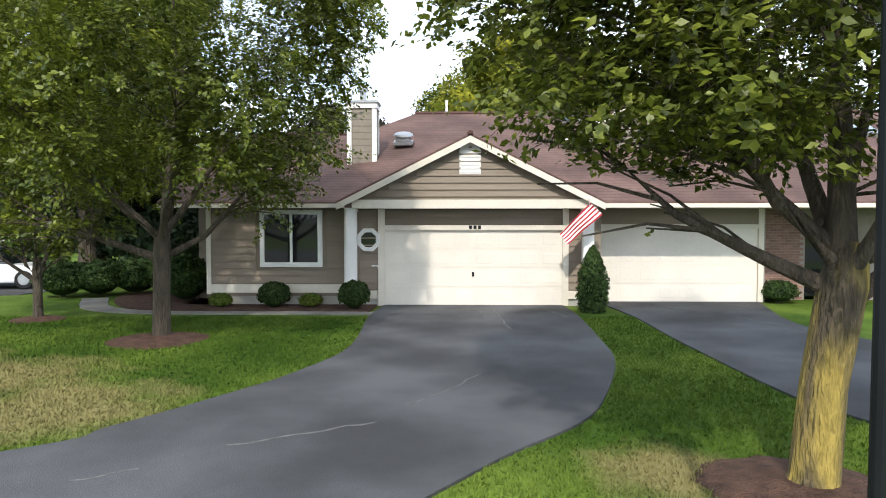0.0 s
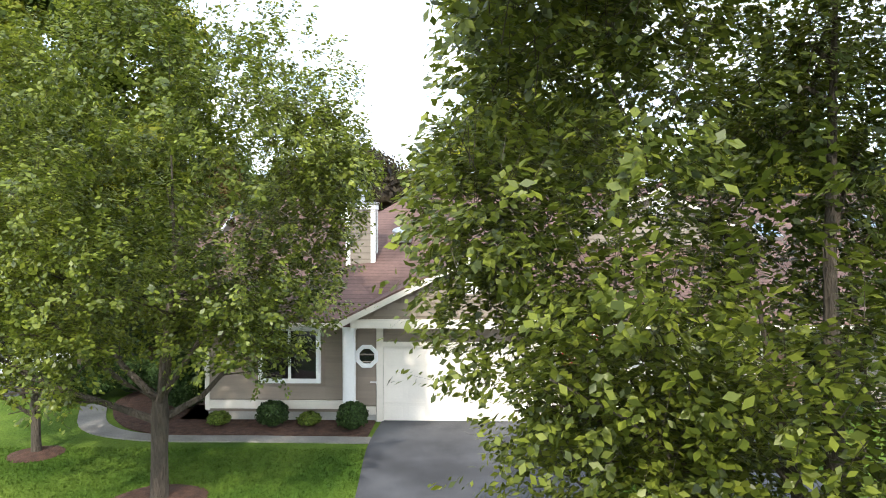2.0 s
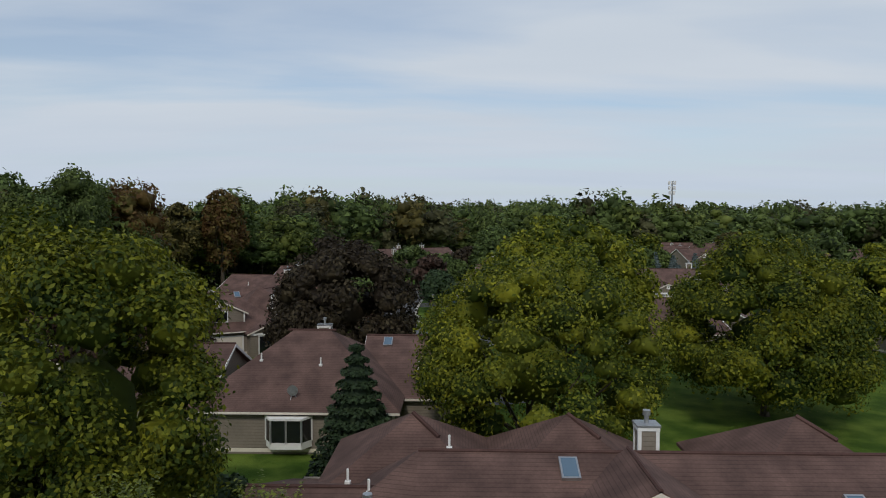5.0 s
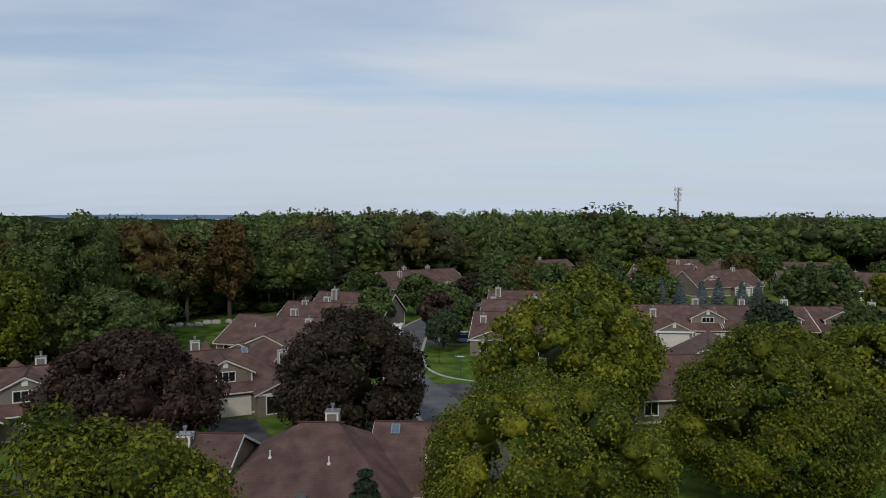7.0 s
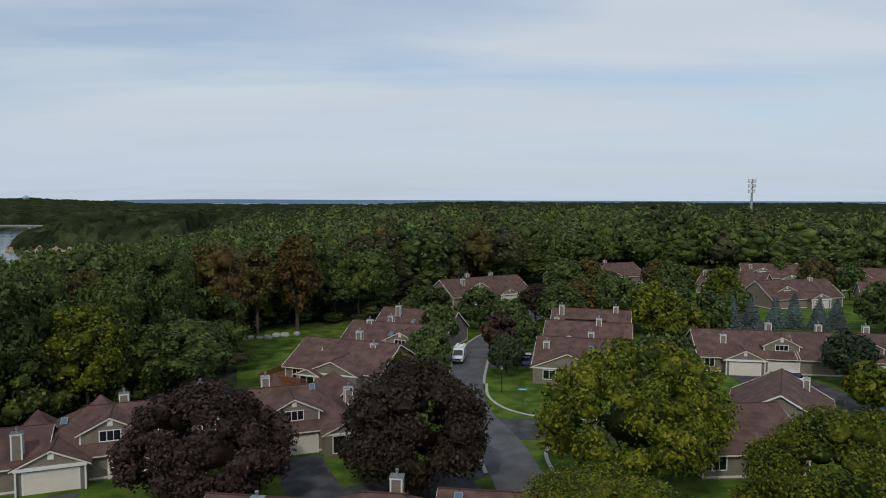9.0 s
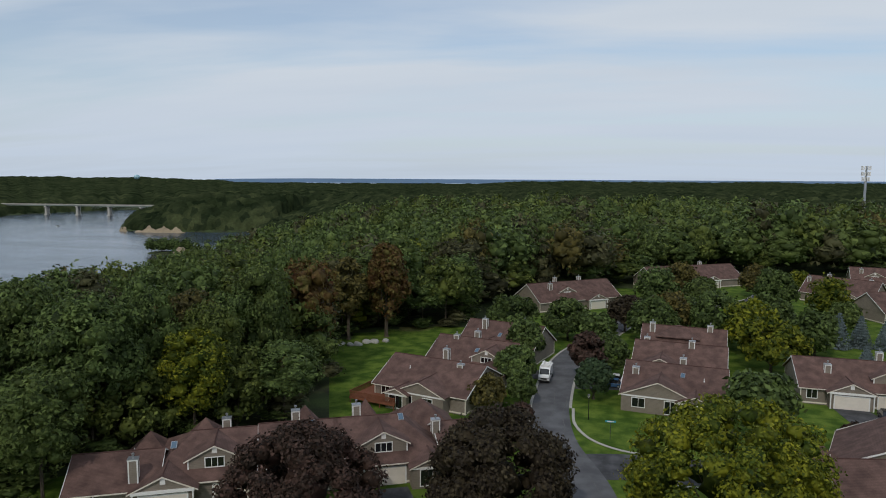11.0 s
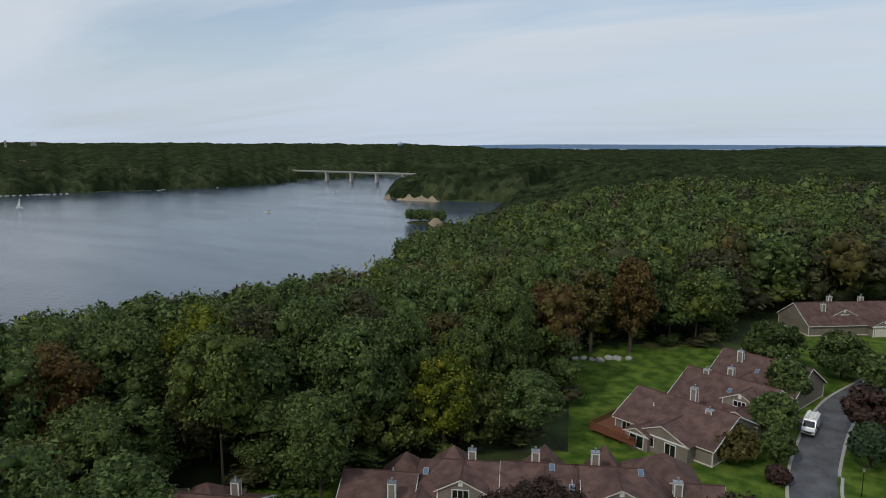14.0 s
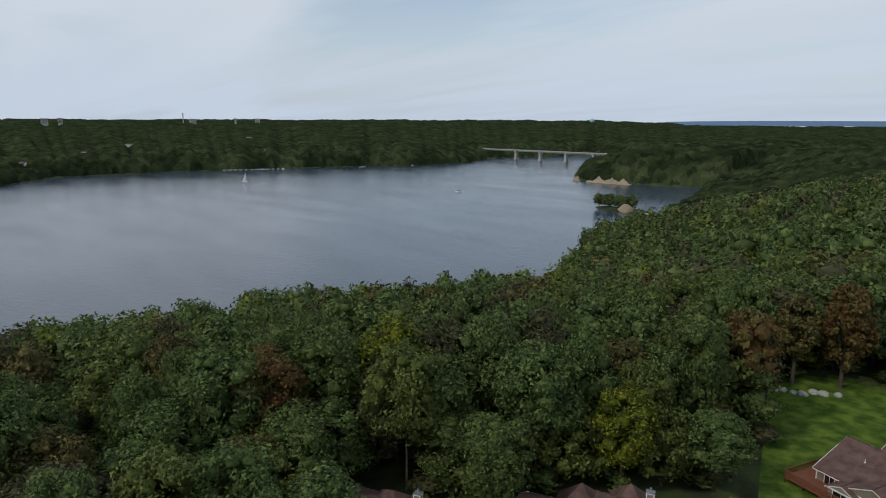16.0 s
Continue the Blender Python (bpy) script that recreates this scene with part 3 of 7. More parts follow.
def window(parent, cx, z0, z1, w, y, panes=2, axis="x", trim=0.11, out=-1):
    """A framed window in a wall facing -y (out -1) at y, or facing -x with axis y."""
    def B(u0, v0, z0_, u1, v1, z1_):
        return (u0, v0, z0_, u1, v1, z1_) if axis == "x" else (v0, u0, z0_, v1, u1, z1_)
    f = bmesh.new()
    a, b = cx - w / 2, cx + w / 2
    y0, y1 = y + out * 0.05, y - out * 0.06
    lo, hi = min(y0, y1), max(y0, y1)
    for q in ((a - trim, lo, z0 - trim, a, hi, z1 + trim), (b, lo, z0 - trim, b + trim, hi, z1 + trim),
              (a, lo, z1, b, hi, z1 + trim), (a, lo, z0 - trim, b, hi, z0)):
        box(f, *B(*q))
    for k in range(1, panes):
        m = a + (b - a) * k / panes
        box(f, *B(m - 0.035, lo + 0.01, z0, m + 0.035, hi - 0.01, z1))
    win = part("window", f, M["white"], parent)
    for k in range(panes):
        p0, p1 = a + (b - a) * k / panes + 0.035 * (k > 0), a + (b - a) * (k + 1) / panes - 0.035 * (k < panes - 1)
        g = y + out * 0.012
        part("pane", boxes(B(p0, min(g, g - out * 0.03), z0, p1, max(g, g - out * 0.03), z1)), M["glass"], win)
    return win


def garage_door(parent, x0, x1, z1, y, rows=4, cols=0):
    """A sectional door; cols: raised panels in each section."""
    d = part("garage_door", boxes((x0, y, 0.0, x1, y + 0.05, z1)), M["door"], parent)
    h, w = z1 / rows, (x1 - x0) / max(cols, 1)
    for r in range(rows):
        part("section", boxes((x0 + 0.004, y - 0.012, r * h + 0.008, x1 - 0.004, y + 0.01, (r + 1) * h - 0.008)), M["door"], d)
        for c in range(cols):
            bm = bmesh.new()
            A = [(x0 + c * w + 0.07, r * h + 0.10), (x0 + (c + 1) * w - 0.07, r * h + 0.10), (x0 + (c + 1) * w - 0.07, (r + 1) * h - 0.10), (x0 + c * w + 0.07, (r + 1) * h - 0.10)]
            lo = [bm.verts.new((p[0], y - 0.011, p[1])) for p in A]
            e = 0.025
            hi = [bm.verts.new((p[0] + e * sx, y - 0.015, p[1] + e * sz)) for p, (sx, sz) in zip(A, ((1, 1), (-1, 1), (-1, -1), (1, -1)))]
            bm.faces.new(hi)
            for i in range(4):
                bm.faces.new((lo[i], lo[(i + 1) % 4], hi[(i + 1) % 4], hi[i]))
            part("raised_panel", bm, M["door"], d)
    return d


def gable_front(parent, x0, x1, y, z_e, slope, back, over=0.5, vent=True, wall=None, roof_under=None):
    """A gable whose face lies at y: siding triangle, rakes, roof slopes back to y=back (ridge)."""
    xm, hw = (x0 + x1) / 2, (x1 - x0) / 2
    zp = z_e + slope * hw
    bm = bmesh.new()
    prism(bm, [(x0, z_e - 0.10), (x1, z_e - 0.10), (x1, z_e), (xm, zp - 0.03), (x0, z_e)], y, y + 0.12)
    g = part("gable", bm, wall or M["siding_far"], parent)
    zo = z_e - slope * over
    yo = y - 0.22
    roof_part(parent, [[(x0 - over, yo, zo + 0.14), (xm, yo, zp + 0.14), (xm, back, zp + 0.14), (x0 - over, back, zo + 0.14)],
                       [(xm, yo, zp + 0.14), (x1 + over, yo, zo + 0.14), (x1 + over, back, zo + 0.14), (xm, back, zp + 0.14)]])
    ridge_cap(parent, (xm, yo, zp + 0.14), (xm, back, zp + 0.14))
    for s in (-1, 1):
        bm = bmesh.new()
        xe = xm + s * (hw + over)
        prism(bm, [(xe, zo - 0.09), (xe, zo + 0.08), (xm, zp + 0.08), (xm, zp - 0.09)], yo - 0.03, yo + 0.02)
        part("rake_board", bm, M["trim"], parent)
    if vent:
        w, zb = 0.28, z_e + (zp - z_e) * 0.40
        v = part("gable_vent", arch_frame(xm, y - 0.03, zb, w, 0.85), M["white"], parent)
        for k in range(6):
            part("slat", boxes((xm - w + 0.03, y - 0.045, zb + 0.06 + k * 0.10, xm + w - 0.03, y - 0.025, zb + 0.12 + k * 0.10)), M["white"], v)
    return g


def arch_frame(x, y, z, w, h):
    bm = bmesh.new()
    top = [(x + w * math.cos(a), z + h - w * 0.8 + w * 0.8 * math.sin(a)) for a in np.linspace(0, math.pi, 9)]
    prism(bm, [(x - w, z), (x + w, z)] + top, y, y + 0.05)
    return bm


def skylight(parent, x, y, z, slope, w=0.7, l=1.1):
    a = math.atan(slope)
    s = part("skylight", boxes((-w / 2, -l / 2, -0.05, w / 2, l / 2, 0.12)), M["galv"], parent)
    s.matrix_basis = pose(x, y, z, math.degrees(a))
    g = part("pane", boxes((-w / 2 + 0.07, -l / 2 + 0.07, 0.10, w / 2 - 0.07, l / 2 - 0.07, 0.13)), M["skyglass"], s)
    return s


def pipe(parent, x, y, z, h=0.5, r=0.05):
    bm = bmesh.new()
    tube(bm, [(x, y, z - 0.2), (x, y, z + h)], [r, r], 8)
    box(bm, x - r * 2.2, y - r * 2.2, z - 0.12, x + r * 2.2, y + r * 2.2, z + 0.03)
    return part("vent_pipe", bm, M["white"], parent)


def townhouse(loc, turn, label, width=13.0, depth=11.0, garage=0.0, dormer=7.0, dorm_y=2.5, chim=None, win=None, group="", ridge=6.4, eave=2.8,
              garage2=None, skylights=(), pipes=(), hip=(), detail=True, gable_garage=True, hip_left=False, hip_right=False, porch=()):
    """A terraced house of taupe siding: long roof with its ridge along x, garage gable and dormer on the -y side."""
    h = empty("townhouse", pose(*loc, 0, 0, turn), label, "house", group)
    x0, x1 = -width / 2, width / 2
    ym = depth / 2
    slope = (ridge - eave) / (ym + 0.4)
    def rz(y):
        return eave + slope * (min(y, depth - y) + 0.4)
    part("wall", boxes((x0, 0, -0.1, x1, depth, eave + 0.1)), M["siding_far"], h)
    part("base_trim", boxes((x0 - 0.02, -0.02, 0.12, x1 + 0.02, depth + 0.02, 0.36)), M["trim"], h)
    for cx in (x0, x1):
        for cy in (0, depth):
            part("corner_board", boxes((cx - 0.08, cy - 0.08, 0.1, cx + 0.08, cy + 0.08, eave)), M["trim"], h)
    for xa, s in ((x0, -1), (x1, 1)):
        if (s < 0 and hip_left) or (s > 0 and hip_right):
            continue
        bm = bmesh.new()
        prism(bm, [(0, eave), (depth, eave), (ym, ridge - 0.1)], xa - 0.06 * (s < 0) - 0.06, xa + 0.06, "x")
        part("gable", bm, M["siding_far"], h)
        for e in (-0.42, depth + 0.42):
            bm = bmesh.new()
            prism(bm, [(e, eave - 0.08), (e, eave + 0.12), (ym, ridge + 0.06), (ym, ridge - 0.16)], xa + s * 0.42, xa + s * 0.48, "x")
            part("rake_board", bm, M["white"], h)
    o = 0.45
    hl, hr = (ym * 0.8 if hip_left else 0), (ym * 0.8 if hip_right else 0)
    zr = ridge + 0.1
    sl = [[(x0 - o, -o, eave), (x1 + o, -o, eave), (x1 + o - hr - (o if hr else 0), ym, zr), (x0 - o + hl + (o if hl else 0), ym, zr)],
          [(x1 + o, depth + o, eave), (x0 - o, depth + o, eave), (x0 - o + hl + (o if hl else 0), ym, zr), (x1 + o - hr - (o if hr else 0), ym, zr)]]
    if hl:
        sl.append([(x0 - o, depth + o, eave), (x0 - o, -o, eave), (x0 + hl, ym, zr)])
    if hr:
        sl.append([(x1 + o, -o, eave), (x1 + o, depth + o, eave), (x1 - hr, ym, zr)])
    roof_part(h, sl)
    ridge_cap(h, (x0 - o + hl, ym, zr), (x1 + o - hr, ym, zr))
    part("gutter", boxes((x0 - o, -o - 0.06, eave - 0.17, x1 + o, -o + 0.02, eave - 0.03)), M["trim"], h)
    part("gutter", boxes((x0 - o, depth + o - 0.02, eave - 0.17, x1 + o, depth + o + 0.06, eave - 0.03)), M["trim"], h)
    if garage is not None:
        gy = -1.6
        part("garage_wall", boxes((garage - 3.2, gy, -0.1, garage + 3.2, 0.2, eave)), M["siding_far"], h)
        garage_door(h, garage - 2.44, garage + 2.44, 2.13, gy - 0.03)
        f = boxes((garage - 2.62, gy - 0.06, 0, garage - 2.44, gy + 0.02, 2.3), (garage + 2.44, gy - 0.06, 0, garage + 2.62, gy + 0.02, 2.3),
                  (garage - 2.44, gy - 0.06, 2.13, garage + 2.44, gy + 0.02, 2.3), (garage - 3.3, gy - 0.35, eave - 0.3, garage + 3.3, gy + 0.02, eave))
        for c in (-3.2, 3.05):
            box(f, garage + c, gy - 0.3, 0, garage + c + 0.16, gy - 0.1, eave - 0.3)
        part("garage_trim", f, M["white"], h)
        if gable_garage:
            zp = eave + 0.47 * 3.2
            gable_front(h, garage - 3.2, garage + 3.2, gy - 0.05, eave, 0.47, min(ym, (zp + 0.14 - eave) / slope))
    if garage2 is not None:
        garage_door(h, garage2 - 2.44, garage2 + 2.44, 2.13, -0.07)
        f = boxes((garage2 - 2.62, -0.10, 0, garage2 - 2.44, -0.02, 2.3), (garage2 + 2.44, -0.10, 0, garage2 + 2.62, -0.02, 2.3),
                  (garage2 - 2.44, -0.10, 2.13, garage2 + 2.44, -0.02, 2.3))
        part("garage_trim", f, M["white"], h)
    if dormer is not None:
        ze = 4.8
        dw = 2.9
        part("dormer_wall", boxes((dormer - dw, dorm_y, eave, dormer + dw, dorm_y + 3.0, ze)), M["siding_far"], h)
        for s in (-1, 1):
            part("corner_trim", boxes((dormer + s * dw - 0.08, dorm_y - 0.05, rz(dorm_y) - 0.1, dormer + s * dw + 0.08, dorm_y + 0.1, ze)), M["white"], h)
        gable_front(h, dormer - dw, dormer + dw, dorm_y - 0.02, ze, 0.5, ym + 0.6, over=0.45)
        window(h, dormer, max(rz(dorm_y) + 0.12, ze - 1.0), ze + 0.05, 2.0, dorm_y - 0.01, 3)
    if chim:
        for c in chim:
            chimney(h, c[0], c[1], rz(c[1]) - 0.6, c[2])
    for wx in (win or ()):
        window(h, wx, 1.05, 2.45, 1.5, -0.01, 2)
    for s in skylights:
        skylight(h, s[0], s[1], rz(s[1]) + 0.12, slope if s[1] < ym else -slope)
    for p in pipes:
        pipe(h, p[0], p[1], rz(p[1]) + 0.1)
    for px, hw, py, ze in porch:
        part("porch_wall", boxes((px - hw, py, -0.1, px + hw, 0.2, ze)), M["siding_far"], h)
        gable_front(h, px - hw, px + hw, py - 0.02, ze, 0.42, min(ym, (ze + 0.42 * hw + 0.14 - eave) / slope), over=0.4, vent=False)
        part("porch_beam", boxes((px - hw - 0.1, py - 0.12, ze - 0.26, px + hw + 0.1, py - 0.03, ze - 0.04)), M["white"], h)
        if hw > 3:
            window(h, px - hw * 0.52, 0.9, 2.3, 1.9, py - 0.02, 2)
            window(h, px + hw * 0.35, 0.3, 2.3, 1.7, py - 0.02, 2)
        else:
            window(h, px, 0.35, 2.3, hw * 1.2, py - 0.02, 2)
    for hx, hy, hw in hip:
        # a pyramid roof set across the rear slope
        zb, zp = rz(hy) - 1.2, ridge + 0.3
        roof_part(h, [[(hx - hw, hy - hw, zb), (hx + hw, hy - hw, zb), (hx, hy, zp)], [(hx + hw, hy - hw, zb), (hx + hw, hy + hw, zb), (hx, hy, zp)],
                      [(hx + hw, hy + hw, zb), (hx - hw, hy + hw, zb), (hx, hy, zp)], [(hx - hw, hy + hw, zb), (hx - hw, hy - hw, zb), (hx, hy, zp)]])
        part("rear_wall", boxes((hx - hw + 0.4, min(hy, depth) - 0.5, 0, hx + hw - 0.4, hy + hw - 0.4, zb - 0.05)), M["siding_far"], h)
    return h

# ---- the front house ----


def front_house():
    h = empty("townhouse", pose(0, 0, 0), "taupe sided townhouse with cream double garage doors and brown shingle roof", "house")
    # walls: left wing, garage recess, right wing
    W = 0.2
    bm = boxes((-4.72, 0.0, 0.25, -3.29, W, 2.85), (-1.63, 0.0, 0.25, -0.62, W, 2.85), (-3.29, 0, 0.25, -1.63, W, 1.05), (-3.29, 0, 2.56, -1.63, W, 2.85))
    part("wall_left", bm, M["siding"], h)
    part("wall_side", boxes((-4.72, W, 0.0, -4.52, 14.0, 2.85), (-5.5, 1.4, 0.0, -4.72, 1.6, 2.85), (-5.5, 1.6, 0, -5.3, 14, 2.85)), M["siding"], h)
    part("wall_rear", boxes((-5.5, 14.0, 0, 24, 14.2, 2.85)), M["siding_far"], h)
    part("wall_garage", boxes((-0.62, 0.05, 0.25, 0.0, 0.25, 2.85), (4.88, 0.05, 0.25, 5.65, 0.25, 2.85), (0.0, 0.05, 2.12, 4.88, 0.25, 2.85)), M["siding"], h)
    part("foundation", boxes((-4.70, 0.03, -0.1, 0, 0.22, 0.25)), M["concrete"], h)
    part("foundation", boxes((4.88, 0.06, -0.1, 5.65, 0.24, 0.25)), M["concrete"], h)
    part("wall_side_garage", boxes((5.65, 0.05, 0, 5.85, 0.9, 2.85), (5.85, 0.9, 2.1, 10.5, 1.1, 2.85)), M["siding"], h)
    # added board behind the window, the unlit room's shade put into its colour
    part("interior", boxes((-4.5, 0.6, 0.0, -0.7, 0.7, 2.8)), mat("room_dimness", (0.06, 0.055, 0.05), 0.9, 0.1), h)
    # lap boards
    k = 0
    bands = [(-4.62, -3.42, 0.6, 2.6, -0.02), (-1.5, -0.92, 0.6, 2.6, -0.02), (-3.42, -1.5, 0.6, 0.93, -0.02),
             (-0.62, -0.14, 0.42, 2.6, 0.03), (4.98, 5.30, 0.42, 2.6, 0.03), (0.1, 4.8, 2.16, 2.6, 0.03), (-5.5, -4.80, 0.5, 2.6, 1.38)]
    for xa, xb, za, zb, y in bands:
        z = za
        while z < zb - 0.03:
            bm = bmesh.new()
            top = min(z + 0.2, zb)
            prism(bm, [(y - 0.036, z + 0.012), (y + 0.02, z + 0.012), (y + 0.02, top), (y - 0.004, top)], xa, xb, "x")
            part("board", bm, M["siding"], h)
            z += 0.195
            k += 1
    # trims
    for q in ((-4.74, -0.05, 0.34, -0.62, 0.0, 0.57), (-0.62, 0.0, 0.18, -0.14, 0.05, 0.40), (4.98, 0.0, 0.18, 5.3, 0.05, 0.40)):
        part("base_trim", boxes(q), M["trim"], h)
    part("corner_board", boxes((-4.76, -0.055, 0.3, -4.64, 0.05, 2.75)), M["trim"], h)
    for x0, x1 in ((-0.92, -0.66), (5.30, 5.58)):
        part("porch_post", boxes((x0, -0.42, 0.18, x1, -0.16, 2.62), (x0 - 0.03, -0.45, 2.52, x1 + 0.03, -0.13, 2.62)), M["white"], h)
    part("downspout", boxes((-0.99, -0.30, 0.55, -0.93, -0.24, 2.6)), M["white"], h)
    part("beam", boxes((-0.75, -0.50, 2.60, 5.65, -0.05, 2.83)), M["trim"], h)
    part("garage_trim", boxes((-0.12, -0.03, 0.0, 0.06, 0.05, 2.62), (4.82, -0.03, 0, 4.98, 0.05, 2.62), (0.06, -0.03, 2.03, 4.82, 0.05, 2.16)), M["trim"], h)
    garage_door(h, 0.06, 4.82, 2.03, 0.06, 4, 8)
    hd = part("door_handle", boxes((2.40, 0.02, 0.78, 2.46, 0.05, 0.90)), M["metal"], h)
    # house number, unreadable bars
    for x in (2.32, 2.44, 2.56):
        part("number_bar", boxes((x, -0.045, 2.06, x + 0.08, -0.03, 2.15)), M["metal"], h)
    part("letter_slot", boxes((-0.30, 0.0, 1.02, -0.12, 0.04, 1.08)), M["white"], h)
    # window with frame
    window(h, -2.46, 1.16, 2.45, 1.44, -0.03, 2, trim=0.12)
    # octagonal window
    bm = bmesh.new()
    oc = lambda r, z: [(-0.38 + r * math.cos(a), z + r * math.sin(a)) for a in np.linspace(math.pi / 8, math.tau + math.pi / 8, 9)[:-1]]
    ow = None
    for r0, r1, y in ((0.33, 0.26, -0.05), (0.26, 0.215, -0.02)):
        A, B = oc(r0, 1.77), oc(r1, 1.77)
        for i in range(8):
            j = (i + 1) % 8
            prism(bm, [A[i], A[j], B[j], B[i]], y, 0.06)
    ow = part("octagon_window", bm, M["white"], h)
    bm = bmesh.new()
    prism(bm, oc(0.215, 1.77), 0.0, 0.03)
    part("pane", bm, M["glass"], ow)
    # garage gable with real lap boards
    gable_front(h, -0.72, 5.40, -0.38, 2.86, 0.5, 3.6, over=0.42, wall=M["siding"])
    z = 2.9
    while z < 4.2:
        hw = (4.34 - z - 0.2) / 0.5
        bm = bmesh.new()
        prism(bm, [(-0.418, z + 0.012), (-0.37, z + 0.012), (-0.37, z + 0.18), (-0.386, z + 0.18)], 2.34 - hw, 2.34 + hw, "x")
        part("board", bm, M["siding"], h)
        z += 0.18
    # second garage
    garage_door(h, 5.95, 10.40, 2.05, 0.94, 4, 8)
    part("garage_trim", boxes((5.85, 0.86, 0, 5.95, 0.95, 2.2), (10.40, 0.86, 0, 10.55, 0.95, 2.65), (5.95, 0.86, 2.05, 10.4, 0.95, 2.18)), M["trim"], h)
    part("soffit_beam", boxes((5.7, 0.3, 2.62, 24.0, 0.9, 2.84)), M["trim"], h)
    # brick wall beyond
    part("brick_wall", boxes((10.6, 1.5, 0, 12.0, 1.7, 2.7), (13.0, 1.5, 0, 24.0, 1.7, 2.7), (12.0, 1.5, 2.2, 13.0, 1.7, 2.7), (10.55, 1.0, 0, 10.65, 1.5, 2.7)), M["mortar"], h)
    k = 0
    for r in range(34):
        x = 10.66 + (0.11 if r % 2 else 0.0)
        while x < 12.0 - 0.2:
            part("brick", boxes((x, 1.488, 0.02 + r * 0.078, x + 0.205, 1.51, 0.085 + r * 0.078)), M["brick"], h)
            x += 0.218
    part("entry_door", boxes((12.0, 1.6, 0.1, 13.0, 1.65, 2.2)), M["glass"], h)
    # long roof
    e, r, yr, o = 2.78, 6.36, 7.9, 0.45
    roof_part(h, [[(0.4, -0.45, e), (24.4, -0.45, e), (24.4, yr, r), (0.4, yr, r)], [(24.4, 15.0, e + 0.4), (0.4, 15.0, e + 0.4), (0.4, yr, r), (24.4, yr, r)]])
    ridge_cap(h, (0.4, yr, r), (24.4, yr, r))
    roof_part(h, [[(-5.9, -0.45, e), (0.4, -0.45, e), (0.4, 6.6, 5.4), (-5.9, 6.6, 5.4)], [(0.4, 13.6, e + 0.2), (-5.9, 13.6, e + 0.2), (-5.9, 6.6, 5.4), (0.4, 6.6, 5.4)]])
    ridge_cap(h, (-5.9, 6.6, 5.4), (0.6, 6.6, 5.4))
    # hip from the lower to the upper ridge
    roof_part(h, [[(0.4, -0.45, e), (0.4, yr, r), (-2.6, 4.8, e + (4.8 + 0.45) * 0.37)], [(0.4, yr, r), (0.4, 15.0, e + 0.4), (-2.6, 10.5, e + 1.2)], [(0.4, yr, r), (-2.6, 10.5, e + 1.2), (-2.6, 4.8, e + 1.94)]])
    part("fascia", boxes((-5.9, -0.50, e - 0.16, -0.95, -0.44, e - 0.05)), M["trim"], h)
    part("fascia", boxes((5.8, -0.50, e - 0.16, 24.4, -0.44, e - 0.05)), M["trim"], h)
    part("soffit", boxes((-5.9, -0.44, e - 0.06, -0.75, 0.15, e - 0.03)), M["trim"], h)
    part("soffit", boxes((5.7, -0.44, e - 0.06, 24.4, 1.0, e - 0.03)), M["trim"], h)
    # rear pyramid roofs
    for px in (-0.1, 6.9, 17.1):
        hw, zb, zp, py = 4.0, 4.0, 6.55, 12.4
        roof_part(h, [[(px - hw, py - hw, zb), (px + hw, py - hw, zb), (px, py, zp)], [(px + hw, py - hw, zb), (px + hw, py + hw, zb), (px, py, zp)],
                      [(px + hw, py + hw, zb), (px - hw, py + hw, zb), (px, py, zp)], [(px - hw, py + hw, zb), (px - hw, py - hw, zb), (px, py, zp)]])
        ridge_cap(h, (px, py, zp), (px + 1.2, py - 1.2, zp - 0.72), 0.11)
        part("rear_wall", boxes((px - hw + 0.4, 12.5, 0, px + hw - 0.4, py + hw - 0.4, zb - 0.1)), M["siding_far"], h)
    # gable over the second garage
    ym = 3.9
    part("dormer_wall", boxes((5.9, ym, 3.5, 11.1, ym + 3.5, 5.1)), M["siding_far"], h)
    gable_front(h, 5.9, 11.1, ym - 0.02, 5.1, 0.5, yr, over=0.5)
    for x in (5.9, 11.1):
        part("corner_trim", boxes((x - 0.08, ym - 0.05, 4.4, x + 0.08, ym + 0.1, 5.1)), M["white"], h)
    chimney(h, -0.95, 3.25, 3.5, 5.92, 0.86, 0.7)
    chimney(h, 9.6, 9.4, 5.0, 7.0, 0.8, 0.7)
    # round roof fan
    bm = bmesh.new()
    n = 20
    prof = [(0.34, 0.0), (0.34, 0.12), (0.30, 0.16), (0.30, 0.20), (0.42, 0.20), (0.40, 0.27), (0.28, 0.34), (0.0, 0.38)]
    rings = [[bm.verts.new((rr * math.cos(k * math.tau / n), rr * math.sin(k * math.tau / n), zz)) for k in range(n)] for rr, zz in prof[:-1]]
    tip = bm.verts.new((0, 0, 0.38))
    for A, B in zip(rings, rings[1:]):
        for k in range(n):
            bm.faces.new((A[k], A[(k + 1) % n], B[(k + 1) % n], B[k]))
    for k in range(n):
        bm.faces.new((rings[-1][k], rings[-1][(k + 1) % n], tip))
    box(bm, -0.4, -0.45, -0.14, 0.4, 0.35, -0.02)
    v = part("roof_fan", bm, M["galv"], h)
    v.matrix_basis = pose(0.25, 4.1, 4.90, 14) @ Matrix.Scale(0.78, 4)
    for x, y in ((6.1, 7.0), (12.3, 4.7), (15.9, 5.4)):
        skylight(h, x, y, e + (y + 0.45) * 0.429 + 0.02, 0.429)
